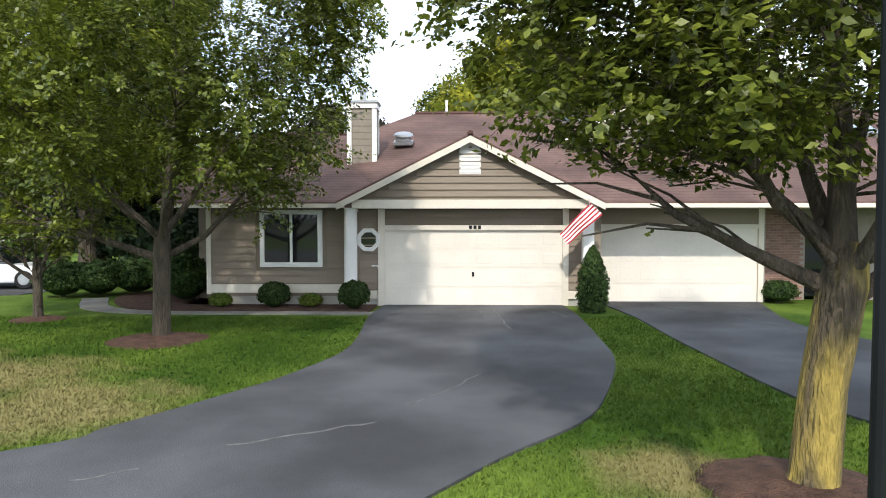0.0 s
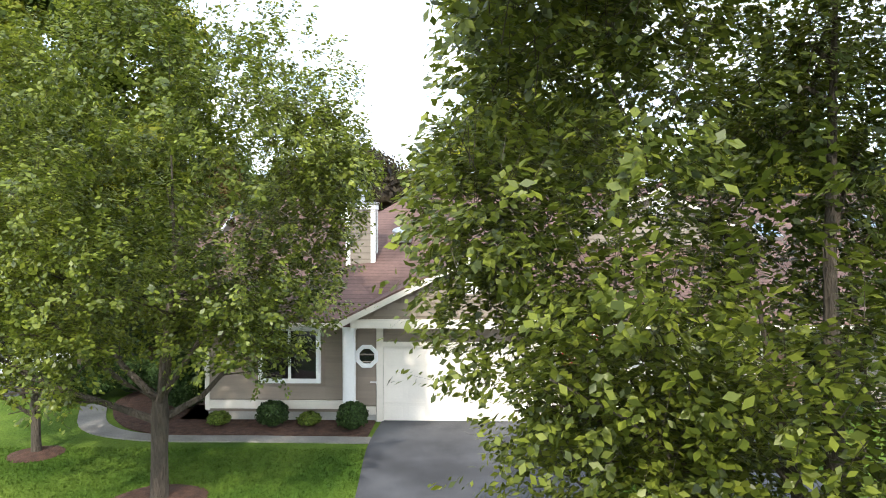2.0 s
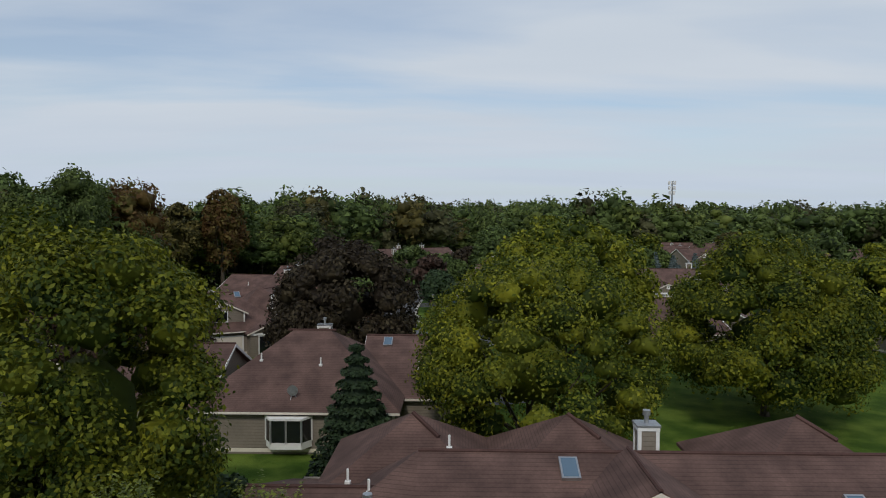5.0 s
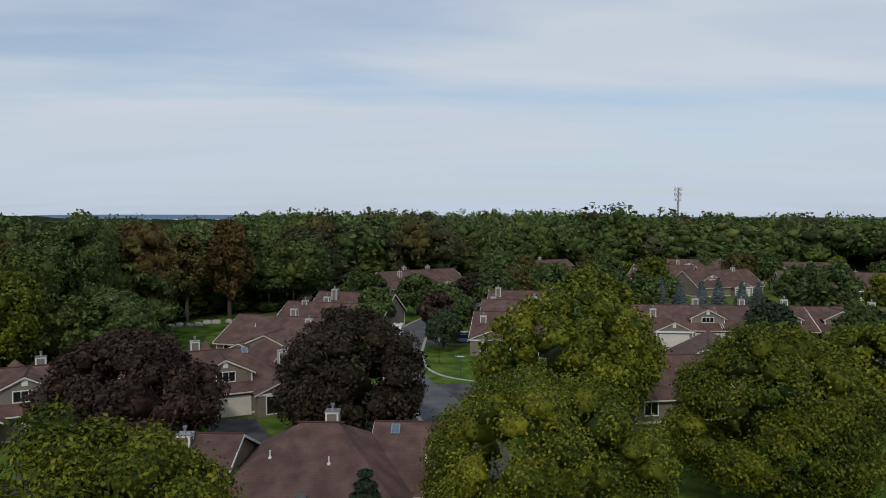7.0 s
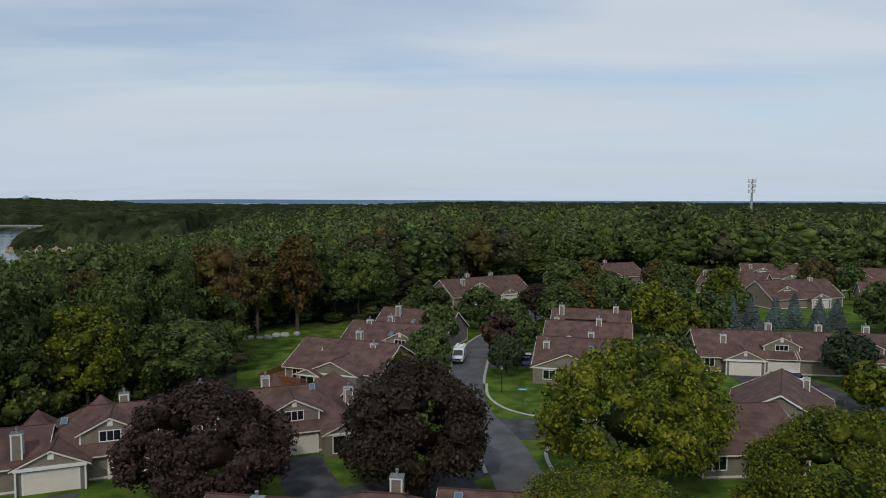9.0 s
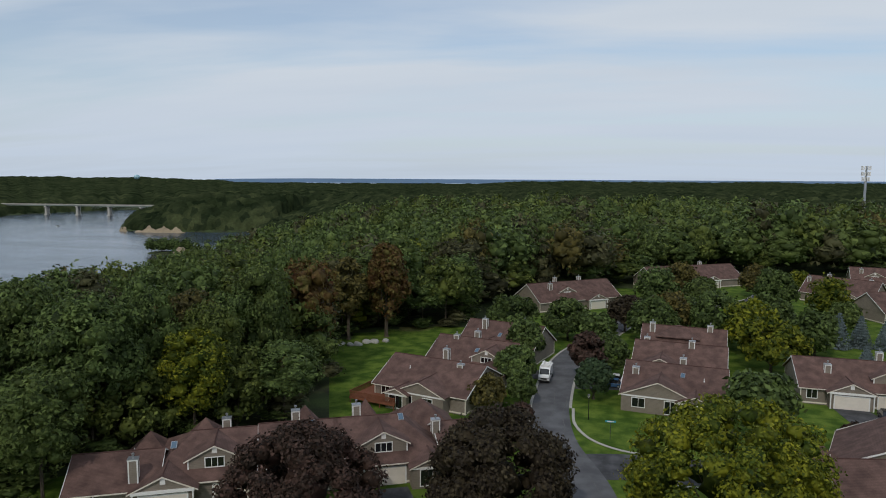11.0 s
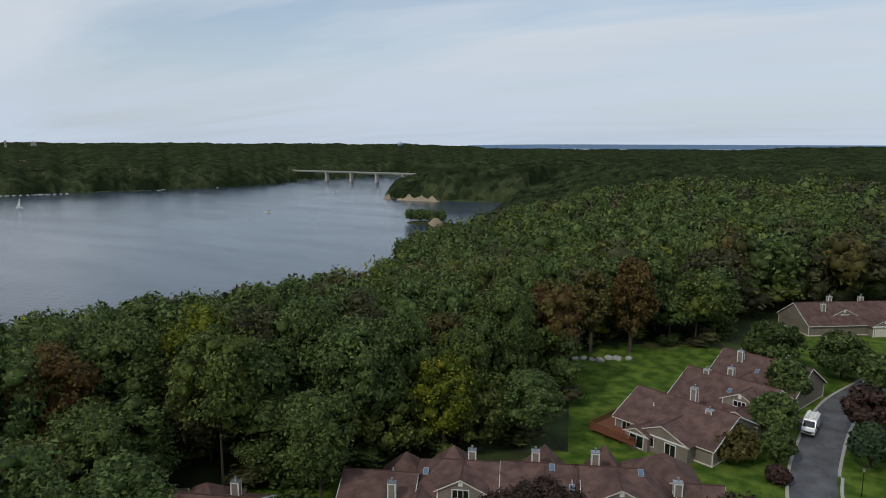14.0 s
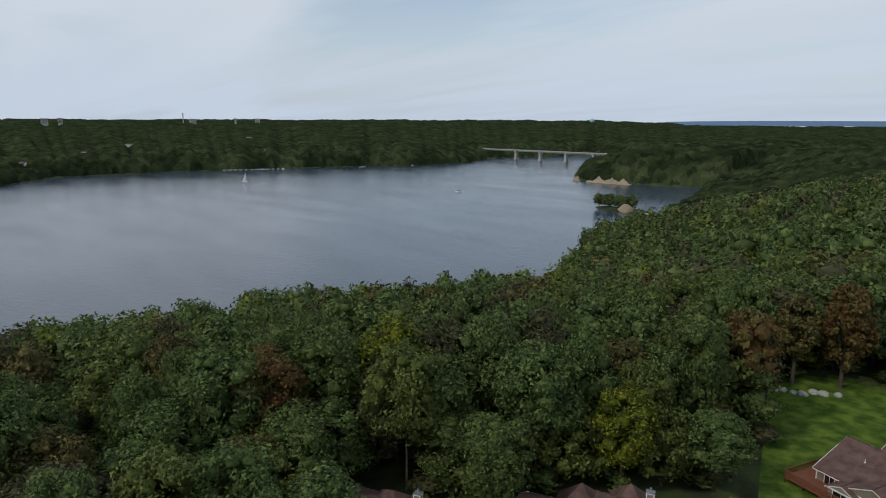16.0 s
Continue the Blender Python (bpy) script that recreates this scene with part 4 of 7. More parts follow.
    for x, y, z in ((-1.3, 6.2, 5.35), (-2.3, 7.6, 5.2), (1.6, 8.1, 6.4)):
        pipe(h, x, y, z, 0.5)
    return h


front_house()

# ---- other houses ----
LBL = "taupe townhouse with brown shingle roof, white trim and sided chimney"
townhouse((-9.0, 25.5, 0), 0, "taupe townhouse seen from its garden side, with a bay window", 13.5, 13.5, garage=None, dormer=None, ridge=7.0, eave=2.9,
          chim=[(0.2, 10.5, 6.9), (-9.0 + 0.0, 6.0, 6.4)][:1], pipes=[(-3.0, 3.8), (1.3, 3.4)], hip_right=True, hip_left=True)
townhouse((-1.2, 29.5, 0), 0, "taupe townhouse wing with a skylight", 7.5, 13.0, garage=None, dormer=None, ridge=6.0, eave=2.8, skylights=[(-2.4, 5.6)], pipes=[(0.2, 2.6)])
townhouse((-19.5, 27.5, 0), 0, LBL, 8.0, 11.0, garage=None, dormer=None, ridge=5.8, chim=[(0.2, 4.6, 6.1)])
# left row, fronts turned to the street
def along(o, a, u, v):
    c, s = math.cos(radians(a)), math.sin(radians(a))
    return (o[0] + c * u - s * v, o[1] + s * u + c * v, 0)
O, ROW = (-42.7, 48.75), 28
townhouse(along(O, ROW, -10.6, -2.2), ROW, LBL, 9.0, 9.4, garage=None, dormer=None, ridge=5.4, chim=[(2.2, 0.9, 6.0)], hip=[(2.4, 10.2, 4.0)], pipes=[(1.2, 6.6)], win=[-2.6])
townhouse(along(O, ROW, -1.2, -1.3), ROW, LBL, 13.0, 12.6, garage=-4.0, dormer=1.2, dorm_y=1.2, chim=[(2.1, 8.2, 7.0)], skylights=[(-3.6, 4.4)], hip=[(-0.6, 10.2, 3.2)], garage2=3.6, hip_left=True, ridge=6.3)
townhouse(along(O, ROW, 9.8, -1.2), ROW, LBL, 9.2, 12.6, garage=None, dormer=0.6, dorm_y=1.1, chim=[(-0.5, 8.0, 7.4)], skylights=[(4.0, 3.2), (1.6, 5.7)], hip=[(0.8, 11.6, 3.2)], garage2=-0.4, ridge=6.5)
townhouse(along(O, ROW, 20.7, -1.2), ROW, LBL, 12.8, 12.6, garage=None, dormer=-1.1, dorm_y=1.1, chim=[(-3.6, 8.6, 7.4), (6.0, 3.9, 6.3)], skylights=[(1.8, 5.7)], hip=[(-1.9, 12.6, 3.0), (5.6, 11.0, 5.0)],
          garage2=-1.1, porch=[(4.4, 2.5, -1.9, 2.7)], hip_right=True, ridge=6.5)
townhouse(along(O, ROW, 29.6, -0.6), ROW, LBL, 5.2, 9.4, garage=None, dormer=None, ridge=5.4)
townhouse(along(O, ROW, -31.0, -13.0), ROW, LBL, 14.0, 12.0, garage=3.0, dormer=None, ridge=5.8, hip=[(0.0, 8.5, 3.6)], chim=[(4.0, 8.0, 6.8)])
townhouse((26.5, 57.0, 0), 12, LBL, 12.0, 14.0, garage=None, dormer=None, ridge=6.0, pipes=[(-2.0, 3.5), (-1.2, 3.8), (1.5, 9.5)], win=[-4.2], hip=[(1.0, 11.0, 4.2)])
# deck row
townhouse((-29.0, 85.2, 0), -14, "taupe townhouse with a red-stained deck", 17.0, 14.0, garage=None, dormer=None, ridge=6.3, chim=[(4.6, 6.0, 6.3), (-1.0, 11.5, 7.0)], pipes=[(-4.0, 4.0)],
          porch=[(1.2, 4.4, -2.0, 2.9), (-2.6, 2.0, -2.9, 2.6)], win=[-6.4])
townhouse((-25.0, 99.8, 0), -14, LBL, 16.0, 14.0, garage=None, dormer=4.0, dorm_y=1.5, ridge=6.8, chim=[(-4.5, 6.5, 7.2), (-1.5, 9.5, 7.6)], skylights=[(1.0, 4.0)], porch=[(5.0, 3.4, -1.8, 2.9)])
townhouse((-22.0, 114.0, 0), -14, LBL, 16.0, 14.0, garage=None, dormer=None, ridge=7.2, chim=[(-4.0, 5.0, 8.0), (4.0, 7.0, 8.0)], hip=[(2, 8, 4.0)], skylights=[(0.0, 3.5)], porch=[(-1.0, 4.0, -1.5, 3.2)])
# row beyond the junction
townhouse((10.8, 93.0, 0), -8, "taupe townhouse with a white-trimmed front gable on a corner lawn", 15.5, 13.5, garage=None, dormer=None, ridge=6.2, chim=[(-6.2, 4.0, 5.9), (1.0, 8.5, 7.0)], pipes=[(4.5, 3.5)],
          porch=[(-2.2, 5.6, -1.6, 2.8), (3.4, 2.6, -2.4, 2.6)], skylights=[(1.2, 4.2)])
townhouse((12.6, 106.5, 0), -8, LBL, 15.5, 13.5, garage=None, dormer=None, ridge=6.8, chim=[(-6.2, 9.0, 7.0), (2.0, 6.0, 7.6)], porch=[(-3.0, 4.4, -1.0, 3.6)])
townhouse((14.4, 120.0, 0), -8, LBL, 15.5, 13.0, garage=None, dormer=None, ridge=7.2, chim=[(-6.0, 5.0, 8.0), (5.0, 6.0, 8.0)], hip=[(-1, 7, 4.2)])
# right row
townhouse((40.0, 104.0, 0), -2, LBL, 16.0, 13.0, garage=-0.8, dormer=6.0, dorm_y=1.6, chim=[(-3.4, 3.4, 6.1), (6.0, 9.5, 7.4)], win=[-6.3], garage2=5.9)
townhouse((56.5, 103.5, 0), -2, LBL, 16.0, 13.0, garage=None, dormer=3.0, dorm_y=1.6, chim=[(-2.0, 9.0, 7.4), (6.0, 9.0, 7.4)], garage2=3.0, skylights=[(-2, 4)])
townhouse((73.0, 103.0, 0), -2, LBL, 15.0, 13.0, garage=3.0, dormer=-3.5, dorm_y=1.6, chim=[(5.0, 8.0, 7.2)])
townhouse((62.0, 56.0, 0), 20, LBL, 15.0, 12.0, garage=-2.0, dormer=4.5, chim=[(-5.0, 4.0, 6.3)], win=[1.5])
townhouse((40.5, 72.0, 0), 70, LBL, 14.0, 12.0, garage=None, dormer=None, chim=[(4, 3, 6.2)])
# far rows
townhouse((66.0, 208.0, 0), -35, LBL, 20.0, 13.0, garage=4.0, dormer=-5.0, chim=[(-9, 4, 7.2), (-5, 9, 8.0), (7, 8, 7.6)], ridge=7.4)
townhouse((81.0, 184.0, 0), 22, LBL, 24.0, 13.0, garage=3.0, dormer=-5.0, chim=[(6, 6, 8.0)], ridge=7.4)
townhouse((-8.0, 179.0, 0), 40, LBL, 28.0, 13.0, garage=5.0, dormer=-3.0, chim=[(-8, 4, 7.4), (-3, 9, 8.2), (5, 8, 8.2)], ridge=7.2)
townhouse((30.0, 230.0, 0), 33, LBL, 36.0, 13.0, garage=4.0, dormer=-3.5, chim=[(6, 8, 8.2)], ridge=7.2)
townhouse((108.0, 178.0, 0), -15, LBL, 28.0, 13.0, garage=4.0, dormer=-5.0, chim=[(-9, 4, 7.2), (7, 8, 7.6)], ridge=7.4)
townhouse((120.0, 225.0, 0), -10, LBL, 28.0, 13.0, garage=4.0, dormer=-5.0, chim=[(-9, 4, 7.2), (7, 8, 7.6)], ridge=7.4)
townhouse((92.0, 238.0, 0), -10, LBL, 24.0, 13.0, garage=4.0, dormer=-5.0, chim=[(-9, 4, 7.2), (7, 8, 7.6)], ridge=7.4)

# ---- roads and drives ----


def sheet(name, pts, z, material, label, category, thick=0.06):
    bm = bmesh.new()
    prism(bm, pts, z - thick, z, "z")
    bmesh.ops.triangulate(bm, faces=[f for f in bm.faces if len(f.verts) > 4])
    return tagged(part(name, bm, material), label, category, kind="structure")


def smooth_line(pts, n=12):
    """Catmull-Rom through pts."""
    P = [Vector(p) for p in pts]
    P = [P[0] * 2 - P[1]] + P + [P[-1] * 2 - P[-2]]
    out = []
    for a, b, c, d in zip(P, P[1:], P[2:], P[3:]):
        for k in range(n):
            t = k / n
            out.append(0.5 * ((2 * b) + (c - a) * t + (2 * a - 5 * b + 4 * c - d) * t * t + (3 * b - a - 3 * c + d) * t ** 3))
    return [tuple(p) for p in out] + [tuple(P[-2])]


def strip(name, left, right, z, material, label, category):
    bm = bmesh.new()
    A = [(bm.verts.new((*l, z)), bm.verts.new((*r, z)), bm.verts.new((*l, z - 0.08)), bm.verts.new((*r, z - 0.08))) for l, r in zip(left, right)]
    for p, q in zip(A, A[1:]):
        bm.faces.new((p[0], q[0], q[1], p[1]))
        bm.faces.new((p[2], p[3], q[3], q[2]))
        bm.faces.new((p[0], p[2], q[2], q[0]))
        bm.faces.new((p[1], q[1], q[3], p[3]))
    return tagged(part(name, bm, material), label, category, kind="structure")


def offset(line, d):
    out = []
    for i, p in enumerate(line):
        a, b = Vector(line[max(i - 1, 0)]), Vector(line[min(i + 1, len(line) - 1)])
        t = (b - a).normalized()
        out.append((p[0] + t.y * d, p[1] - t.x * d))
    return out


drive_l = smooth_line([(0.02, 0.05), (-0.1, -2.2), (0.05, -6.0), (-0.45, -8.1), (-1.05, -9.4), (-1.85, -10.8), (-2.6, -11.7), (-8, -15), (-14, -17.5)], 8)
drive_r = smooth_line([(4.86, 0.05), (4.9, -2.0), (4.76, -5.0), (4.58, -7.1), (3.95, -9.3), (3.42, -10.5), (2.5, -11.6), (1.7, -12.7), (-1.0, -16.5), (-6, -19.5), (-12, -22)], 8)
sheet("driveway", drive_l + drive_r[::-1], 0.012, M["asphalt"], "dark sealed asphalt driveway curving away from the garage", "driveway")
sheet("driveway", smooth_line([(5.9, 0.9), (6.2, -2), (6.2, -5.3), (6.35, -9.2), (6.7, -10.5), (8, -14), (12, -18)], 6)
      + smooth_line([(16, -16), (12, -11), (10.2, -6), (9.5, -3.2), (10.45, 0.9)], 6), 0.012, M["asphalt"], "dark asphalt driveway beside a lawn strip", "driveway")
sheet("lane", [(-60, -34), (60, -34), (60, -17), (12, -17), (-6, -18.5), (-60, -18.5)], 0.008, M["asphalt"], "dark asphalt lane", "road")
sheet("side_road", [(-40, -3), (-11.5, 2.4), (-10.5, 6.5), (-11, 9), (-40, 3)], 0.008, M["asphalt"], "asphalt parking lane beside the lawn", "road")
sheet("path", smooth_line([(-0.1, -1.35), (-3, -1.3), (-5.6, -1.25), (-7.2, -0.4), (-8.3, 1.6)], 6) + smooth_line([(-9.0, 1.4), (-7.7, -0.85), (-5.8, -1.7), (-3, -1.75), (-0.1, -1.8)], 6), 0.012, M["path"], "grey concrete garden path", "path")
sheet("planting_bed", smooth_line([(-0.15, 0.0), (-0.2, -1.3)], 2) + smooth_line([(-3, -1.25), (-5.5, -1.2), (-7.0, -0.3), (-8.1, 1.7), (-8.0, 3.5)], 6) + [(-5.5, 3.5), (-5.5, 0.0)], 0.02, M["mulch"], "brown bark mulch bed along the house", "planting bed")

main = smooth_line([(6.0, 38), (1.5, 52), (-1.6, 64), (-6.0, 76), (-8.0, 88), (-8.5, 100), (-8.3, 112), (-7.0, 124), (-3.2, 138), (2.5, 158), (8, 174), (20, 190), (40, 203), (50, 222)], 8)
strip("road", offset(main, -3.0), offset(main, 3.0), 0.016, M["road"], "worn grey asphalt street with cracks", "road")
strip("kerb", offset(main[10:], -3.45), offset(main[10:], -3.0), 0.06, M["concrete"], "pale concrete kerb", "kerb")
strip("kerb", offset(main[34:], 3.0), offset(main[34:], 3.45), 0.06, M["concrete"], "pale concrete kerb", "kerb")
side = smooth_line([(-4, 68.0), (3.0, 70.0), (10.0, 70.5), (30, 74), (45, 86), (70, 92), (110, 92)], 8)
strip("side_street", offset(side, -4.0), offset(side, 4.0), 0.013, M["asphalt"], "dark asphalt side street", "road")
kb = smooth_line([(-4.6, 91.0), (-3.9, 84.0), (-1.5, 78.6), (2.2, 75.6), (6.5, 74.6), (12, 74.6)], 8)
strip("kerb", offset(kb, -0.22), offset(kb, 0.22), 0.08, M["concrete"], "curved pale concrete kerb", "kerb")
kb = smooth_line([(12, 66.0), (7.2, 65.6), (4.8, 63.5), (4.2, 60.0), (5.2, 54.0)], 8)
strip("kerb", offset(kb, -0.22), offset(kb, 0.22), 0.08, M["concrete"], "curved pale concrete kerb", "kerb")
# drives of the other rows
for k, pts in enumerate(([along(O, ROW, -12, -18)[:2], along(O, ROW, 36, -18)[:2], along(O, ROW, 36, -12)[:2], along(O, ROW, -12, -12)[:2]],
            [along(O, ROW, 16.8, -12)[:2], along(O, ROW, 22.6, -12)[:2], along(O, ROW, 22.2, -2.2)[:2], along(O, ROW, 17.0, -2.2)[:2]],
            [along(O, ROW, -8.2, -12)[:2], along(O, ROW, -2.2, -12)[:2], along(O, ROW, -2.6, -4.0)[:2], along(O, ROW, -7.8, -4.0)[:2]],
            [along(O, ROW, 30, -18)[:2], along(O, ROW, 30, -12)[:2], (-3.0, 65.0), (0, 57)],
            [(36.5, 102.5), (41.7, 102.5), (45, 90), (38, 86)], [(43.3, 103.5), (49, 103.5), (52, 91), (46, 89)],
            [(-20, 107), (-20, 113), (-11.3, 112), (-11.3, 106)], [(7.6, 104), (7.6, 110), (-5, 108), (-5, 102)])):
    sheet("driveway", pts, 0.004 if k == 0 else (-0.003 if k == 3 else 0.009), M["asphalt"], "dark asphalt driveway", "driveway")


def crack(pts, w, label="pale hairline crack in the asphalt"):
    w *= 0.6
    line = smooth_line(pts, 5)
    line = [(x + 0.03 * math.sin(i * 2.1), y + 0.04 * math.cos(i * 1.7)) for i, (x, y) in enumerate(line)]
    ob = strip("asphalt_crack", offset(line, -w / 2), offset(line, w / 2), 0.017, M["crack"], label, "crack")
    return ob


M["crack"] = mat("dusty_crack", (0.125, 0.122, 0.12), 0.95, 0.4, 6, 40, 0.3)
for pts, w in (([(-0.35, -11.45), (0.4, -11.0), (1.05, -10.6)], 0.05), ([(1.35, -9.9), (1.9, -9.1), (2.3, -8.2)], 0.035), ([(-1.4, -12.4), (-0.9, -12.05)], 0.04),
               ([(2.9, -0.6), (3.0, -2.2), (3.1, -4.0)], 0.06), ([(2.2, -0.9), (2.6, -1.4), (2.7, -2.6)], 0.05), ([(4.3, -1.0), (4.6, -2.4)], 0.05),
               ([(8.6, -2.0), (9.0, -3.4), (9.3, -4.2)], 0.05), ([(7.3, -0.2), (8.2, -1.6)], 0.06)):
    crack(pts, w)
for pts, w in (([(-6.5, 74), (-5.2, 80), (-6.0, 88), (-5.8, 97)], 0.16), ([(-8.3, 82), (-7.6, 90), (-8.4, 100)], 0.12), ([(-8.8, 77.5), (-6, 78.2), (-3, 77.4)], 0.14),
               ([(-4.2, 66), (-2, 70), (-3.6, 76)], 0.14), ([(-9.5, 92), (-7.0, 92.5), (-5.3, 92)], 0.12), ([(-1.2, 56), (0.6, 60), (-1.0, 66)], 0.14), ([(-8.2, 103), (-7.4, 110), (-7.9, 116)], 0.12)):
    crack(pts, w, "pale crack in the worn street")

# ---- foreground trees ----


def grown_tree(name, loc, seed, height, rx, z0, leaf, n_leaf, size, trunk_r, label, bark, limb_specs, lean=(0, 0), fork=1.8, low=None, leader=None, masses=()):
    """A tree with real limbs: trunk, leading limbs, boughs and twigs, leaves clustered along the twigs. Where given,
    leader, masses and low fit its crown to the camera's view.
    """
    rng = np.random.default_rng(seed)
    t = empty(name, pose(*loc), label, "tree")
    bm = bmesh.new()
    tube(bm, [(0, 0, -0.1), (lean[0] * 0.1, 0, 0.12), (lean[0] * 0.3, lean[1] * 0.3, fork * 0.5), (lean[0] * 0.8, lean[1] * 0.8, fork), (lean[0], lean[1], fork + 0.35)],
         [trunk_r * 1.35, trunk_r * 1.1, trunk_r, trunk_r * 1.05, trunk_r * 0.75], 14)
    part("trunk", bm, M[bark], t)
    twigs = []
    base = Vector((lean[0] * 0.8, lean[1] * 0.8, fork))
    for a, reach, rise, r in limb_specs:
        a = radians(a)
        d = Vector((math.cos(a), math.sin(a), 0))
        p0 = base + Vector((0, 0, rng.uniform(-0.25, 0.25)))
        p1 = p0 + d * reach * 0.30 + Vector((0, 0, rise * 0.22))
        p2 = p0 + d * reach * 0.62 + Vector((0, 0, rise * 0.55)) + Vector(rng.normal(0, 0.12, 3))
        p3 = p0 + d * reach + Vector((0, 0, rise))
        bm = bmesh.new()
        tube(bm, [p0, p1, p2, p3], [r, r * 0.72, r * 0.42, r * 0.12], 9)
        for k in range(9):
            u = rng.uniform(0.25, 0.95)
            q = p1.lerp(p2, u * 2 - 0.5) if u < 0.6 else p2.lerp(p3, (u - 0.6) * 2.5)
            a2 = a + rng.uniform(-1.5, 1.5)
            e = rng.uniform(0.7, 1.7) * reach / 3.2 + 0.3
            w = q + Vector((math.cos(a2) * e, math.sin(a2) * e, rng.uniform(-0.1, 1.1)))
            tube(bm, [q, q.lerp(w, 0.5) + Vector((0, 0, 0.08)), w], [r * 0.25, r * 0.16, 0.008], 5)
            twigs.append((q.lerp(w, 0.45), w))
        twigs.append((p2, p3))
        part("limb", bm, M["bark"], t)
    # leaf masses inside the crown outline
    c, r = blobs_in_crown(rng, rx, z0, height, 150, "oval")
    r *= 0.66
    c[:, 2] += (height - z0) * 0.05
    c[:, 0] += lean[0] * 1.5
    c[:, 1] += lean[1] * 1.5
    # leader and extra masses shift the crown to fit the camera's view
    if leader is not None:
        up = c[:, 2] > leader[2]
        c[up, 0] = c[up, 0] * 0.5 + leader[0]
        c[up, 1] = c[up, 1] * 0.5 + leader[1]
    if masses:
        c = np.concatenate([c, np.array([m[:3] for m in masses])])
        r = np.concatenate([r, np.array([m[3] for m in masses])])
    # leafy shoots that rise out of the masses and off the twigs
    each = 20
    n1 = int(n_leaf * 0.86) // each
    k = rng.choice(len(c), n1, p=r ** 2 / (r ** 2).sum())
    d = rng.normal(0, 1, (n1, 3))
    d /= np.linalg.norm(d, axis=1, keepdims=True)
    foot = c[k] + d * (r[k] * rng.uniform(0.25, 0.85, n1))[:, None]
    tw = np.array([[*a, *b] for a, b in twigs])
    n2 = n_leaf // each - n1
    j = rng.integers(0, len(tw), n2)
    u = rng.uniform(0, 1.0, (n2, 1))
    foot = np.concatenate([foot, tw[j, :3] * (1 - u) + tw[j, 3:] * u])
    aim = np.concatenate([d, rng.normal(0, 0.6, (n2, 3))])
    aim = aim * 0.8 + rng.normal(0, 0.25, aim.shape) + [0, 0, 0.55]
    aim /= np.linalg.norm(aim, axis=1, keepdims=True)
    long = rng.uniform(0.30, 0.75, (len(foot), 1)) * rx / 4.2
    u = np.tile(np.linspace(0.15, 1.0, each), len(foot))[:, None]
    A, F, G = np.repeat(aim, each, 0), np.repeat(foot, each, 0), np.repeat(long, each, 0)
    side = rng.normal(0, 1, A.shape)
    side -= A * (side * A).sum(1, keepdims=True)
    side /= np.linalg.norm(side, axis=1, keepdims=True)
    pos = F + A * u * G + side * size * 0.75 - np.array([0, 0, 0.10]) * u ** 2 * G
    nrm = A * 0.6 - side * 0.15 + [0, 0, 0.6]
    grow = side * 0.9 + A * 0.45 + [0, 0, -0.25]
    # low cuts leaves and shoots beyond the crown edge wanted by the camera
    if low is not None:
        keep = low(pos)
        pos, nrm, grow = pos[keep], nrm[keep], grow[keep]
    v, q = leaf_quads(rng, pos, nrm, size, grow=grow)
    tip = foot + aim * long
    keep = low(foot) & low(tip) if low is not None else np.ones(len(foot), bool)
    f, p, n = foot[keep], tip[keep], int(keep.sum())
    b = np.cross(aim[keep], [0.3, 0.5, 0.8]) * 0.005
    tv = np.stack([f - b, f + b, p], 1).reshape(-1, 3)
    link_mesh("brushwood", np_mesh("brushwood", tv, np.arange(3 * n).reshape(n, 3)), M["bark"], t)
    link_mesh("crown", np_mesh("crown", v, q), M[leaf], t)
    return t


# right crown edge cut and filled with masses to fit the camera's view
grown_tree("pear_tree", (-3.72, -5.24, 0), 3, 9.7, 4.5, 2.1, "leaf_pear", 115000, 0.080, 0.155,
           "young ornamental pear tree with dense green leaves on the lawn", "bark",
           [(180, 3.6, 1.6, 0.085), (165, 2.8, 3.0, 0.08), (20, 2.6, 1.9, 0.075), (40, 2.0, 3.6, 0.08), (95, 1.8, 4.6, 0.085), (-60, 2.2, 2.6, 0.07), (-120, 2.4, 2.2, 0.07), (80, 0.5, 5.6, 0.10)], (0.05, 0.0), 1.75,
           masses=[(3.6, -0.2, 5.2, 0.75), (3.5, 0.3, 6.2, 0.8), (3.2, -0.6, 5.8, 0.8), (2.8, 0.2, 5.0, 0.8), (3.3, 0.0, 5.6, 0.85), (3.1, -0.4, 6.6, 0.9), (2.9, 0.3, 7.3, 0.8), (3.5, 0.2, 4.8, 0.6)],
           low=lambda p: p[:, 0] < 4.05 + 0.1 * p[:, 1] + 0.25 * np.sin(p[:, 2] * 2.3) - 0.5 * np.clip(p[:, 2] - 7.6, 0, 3))
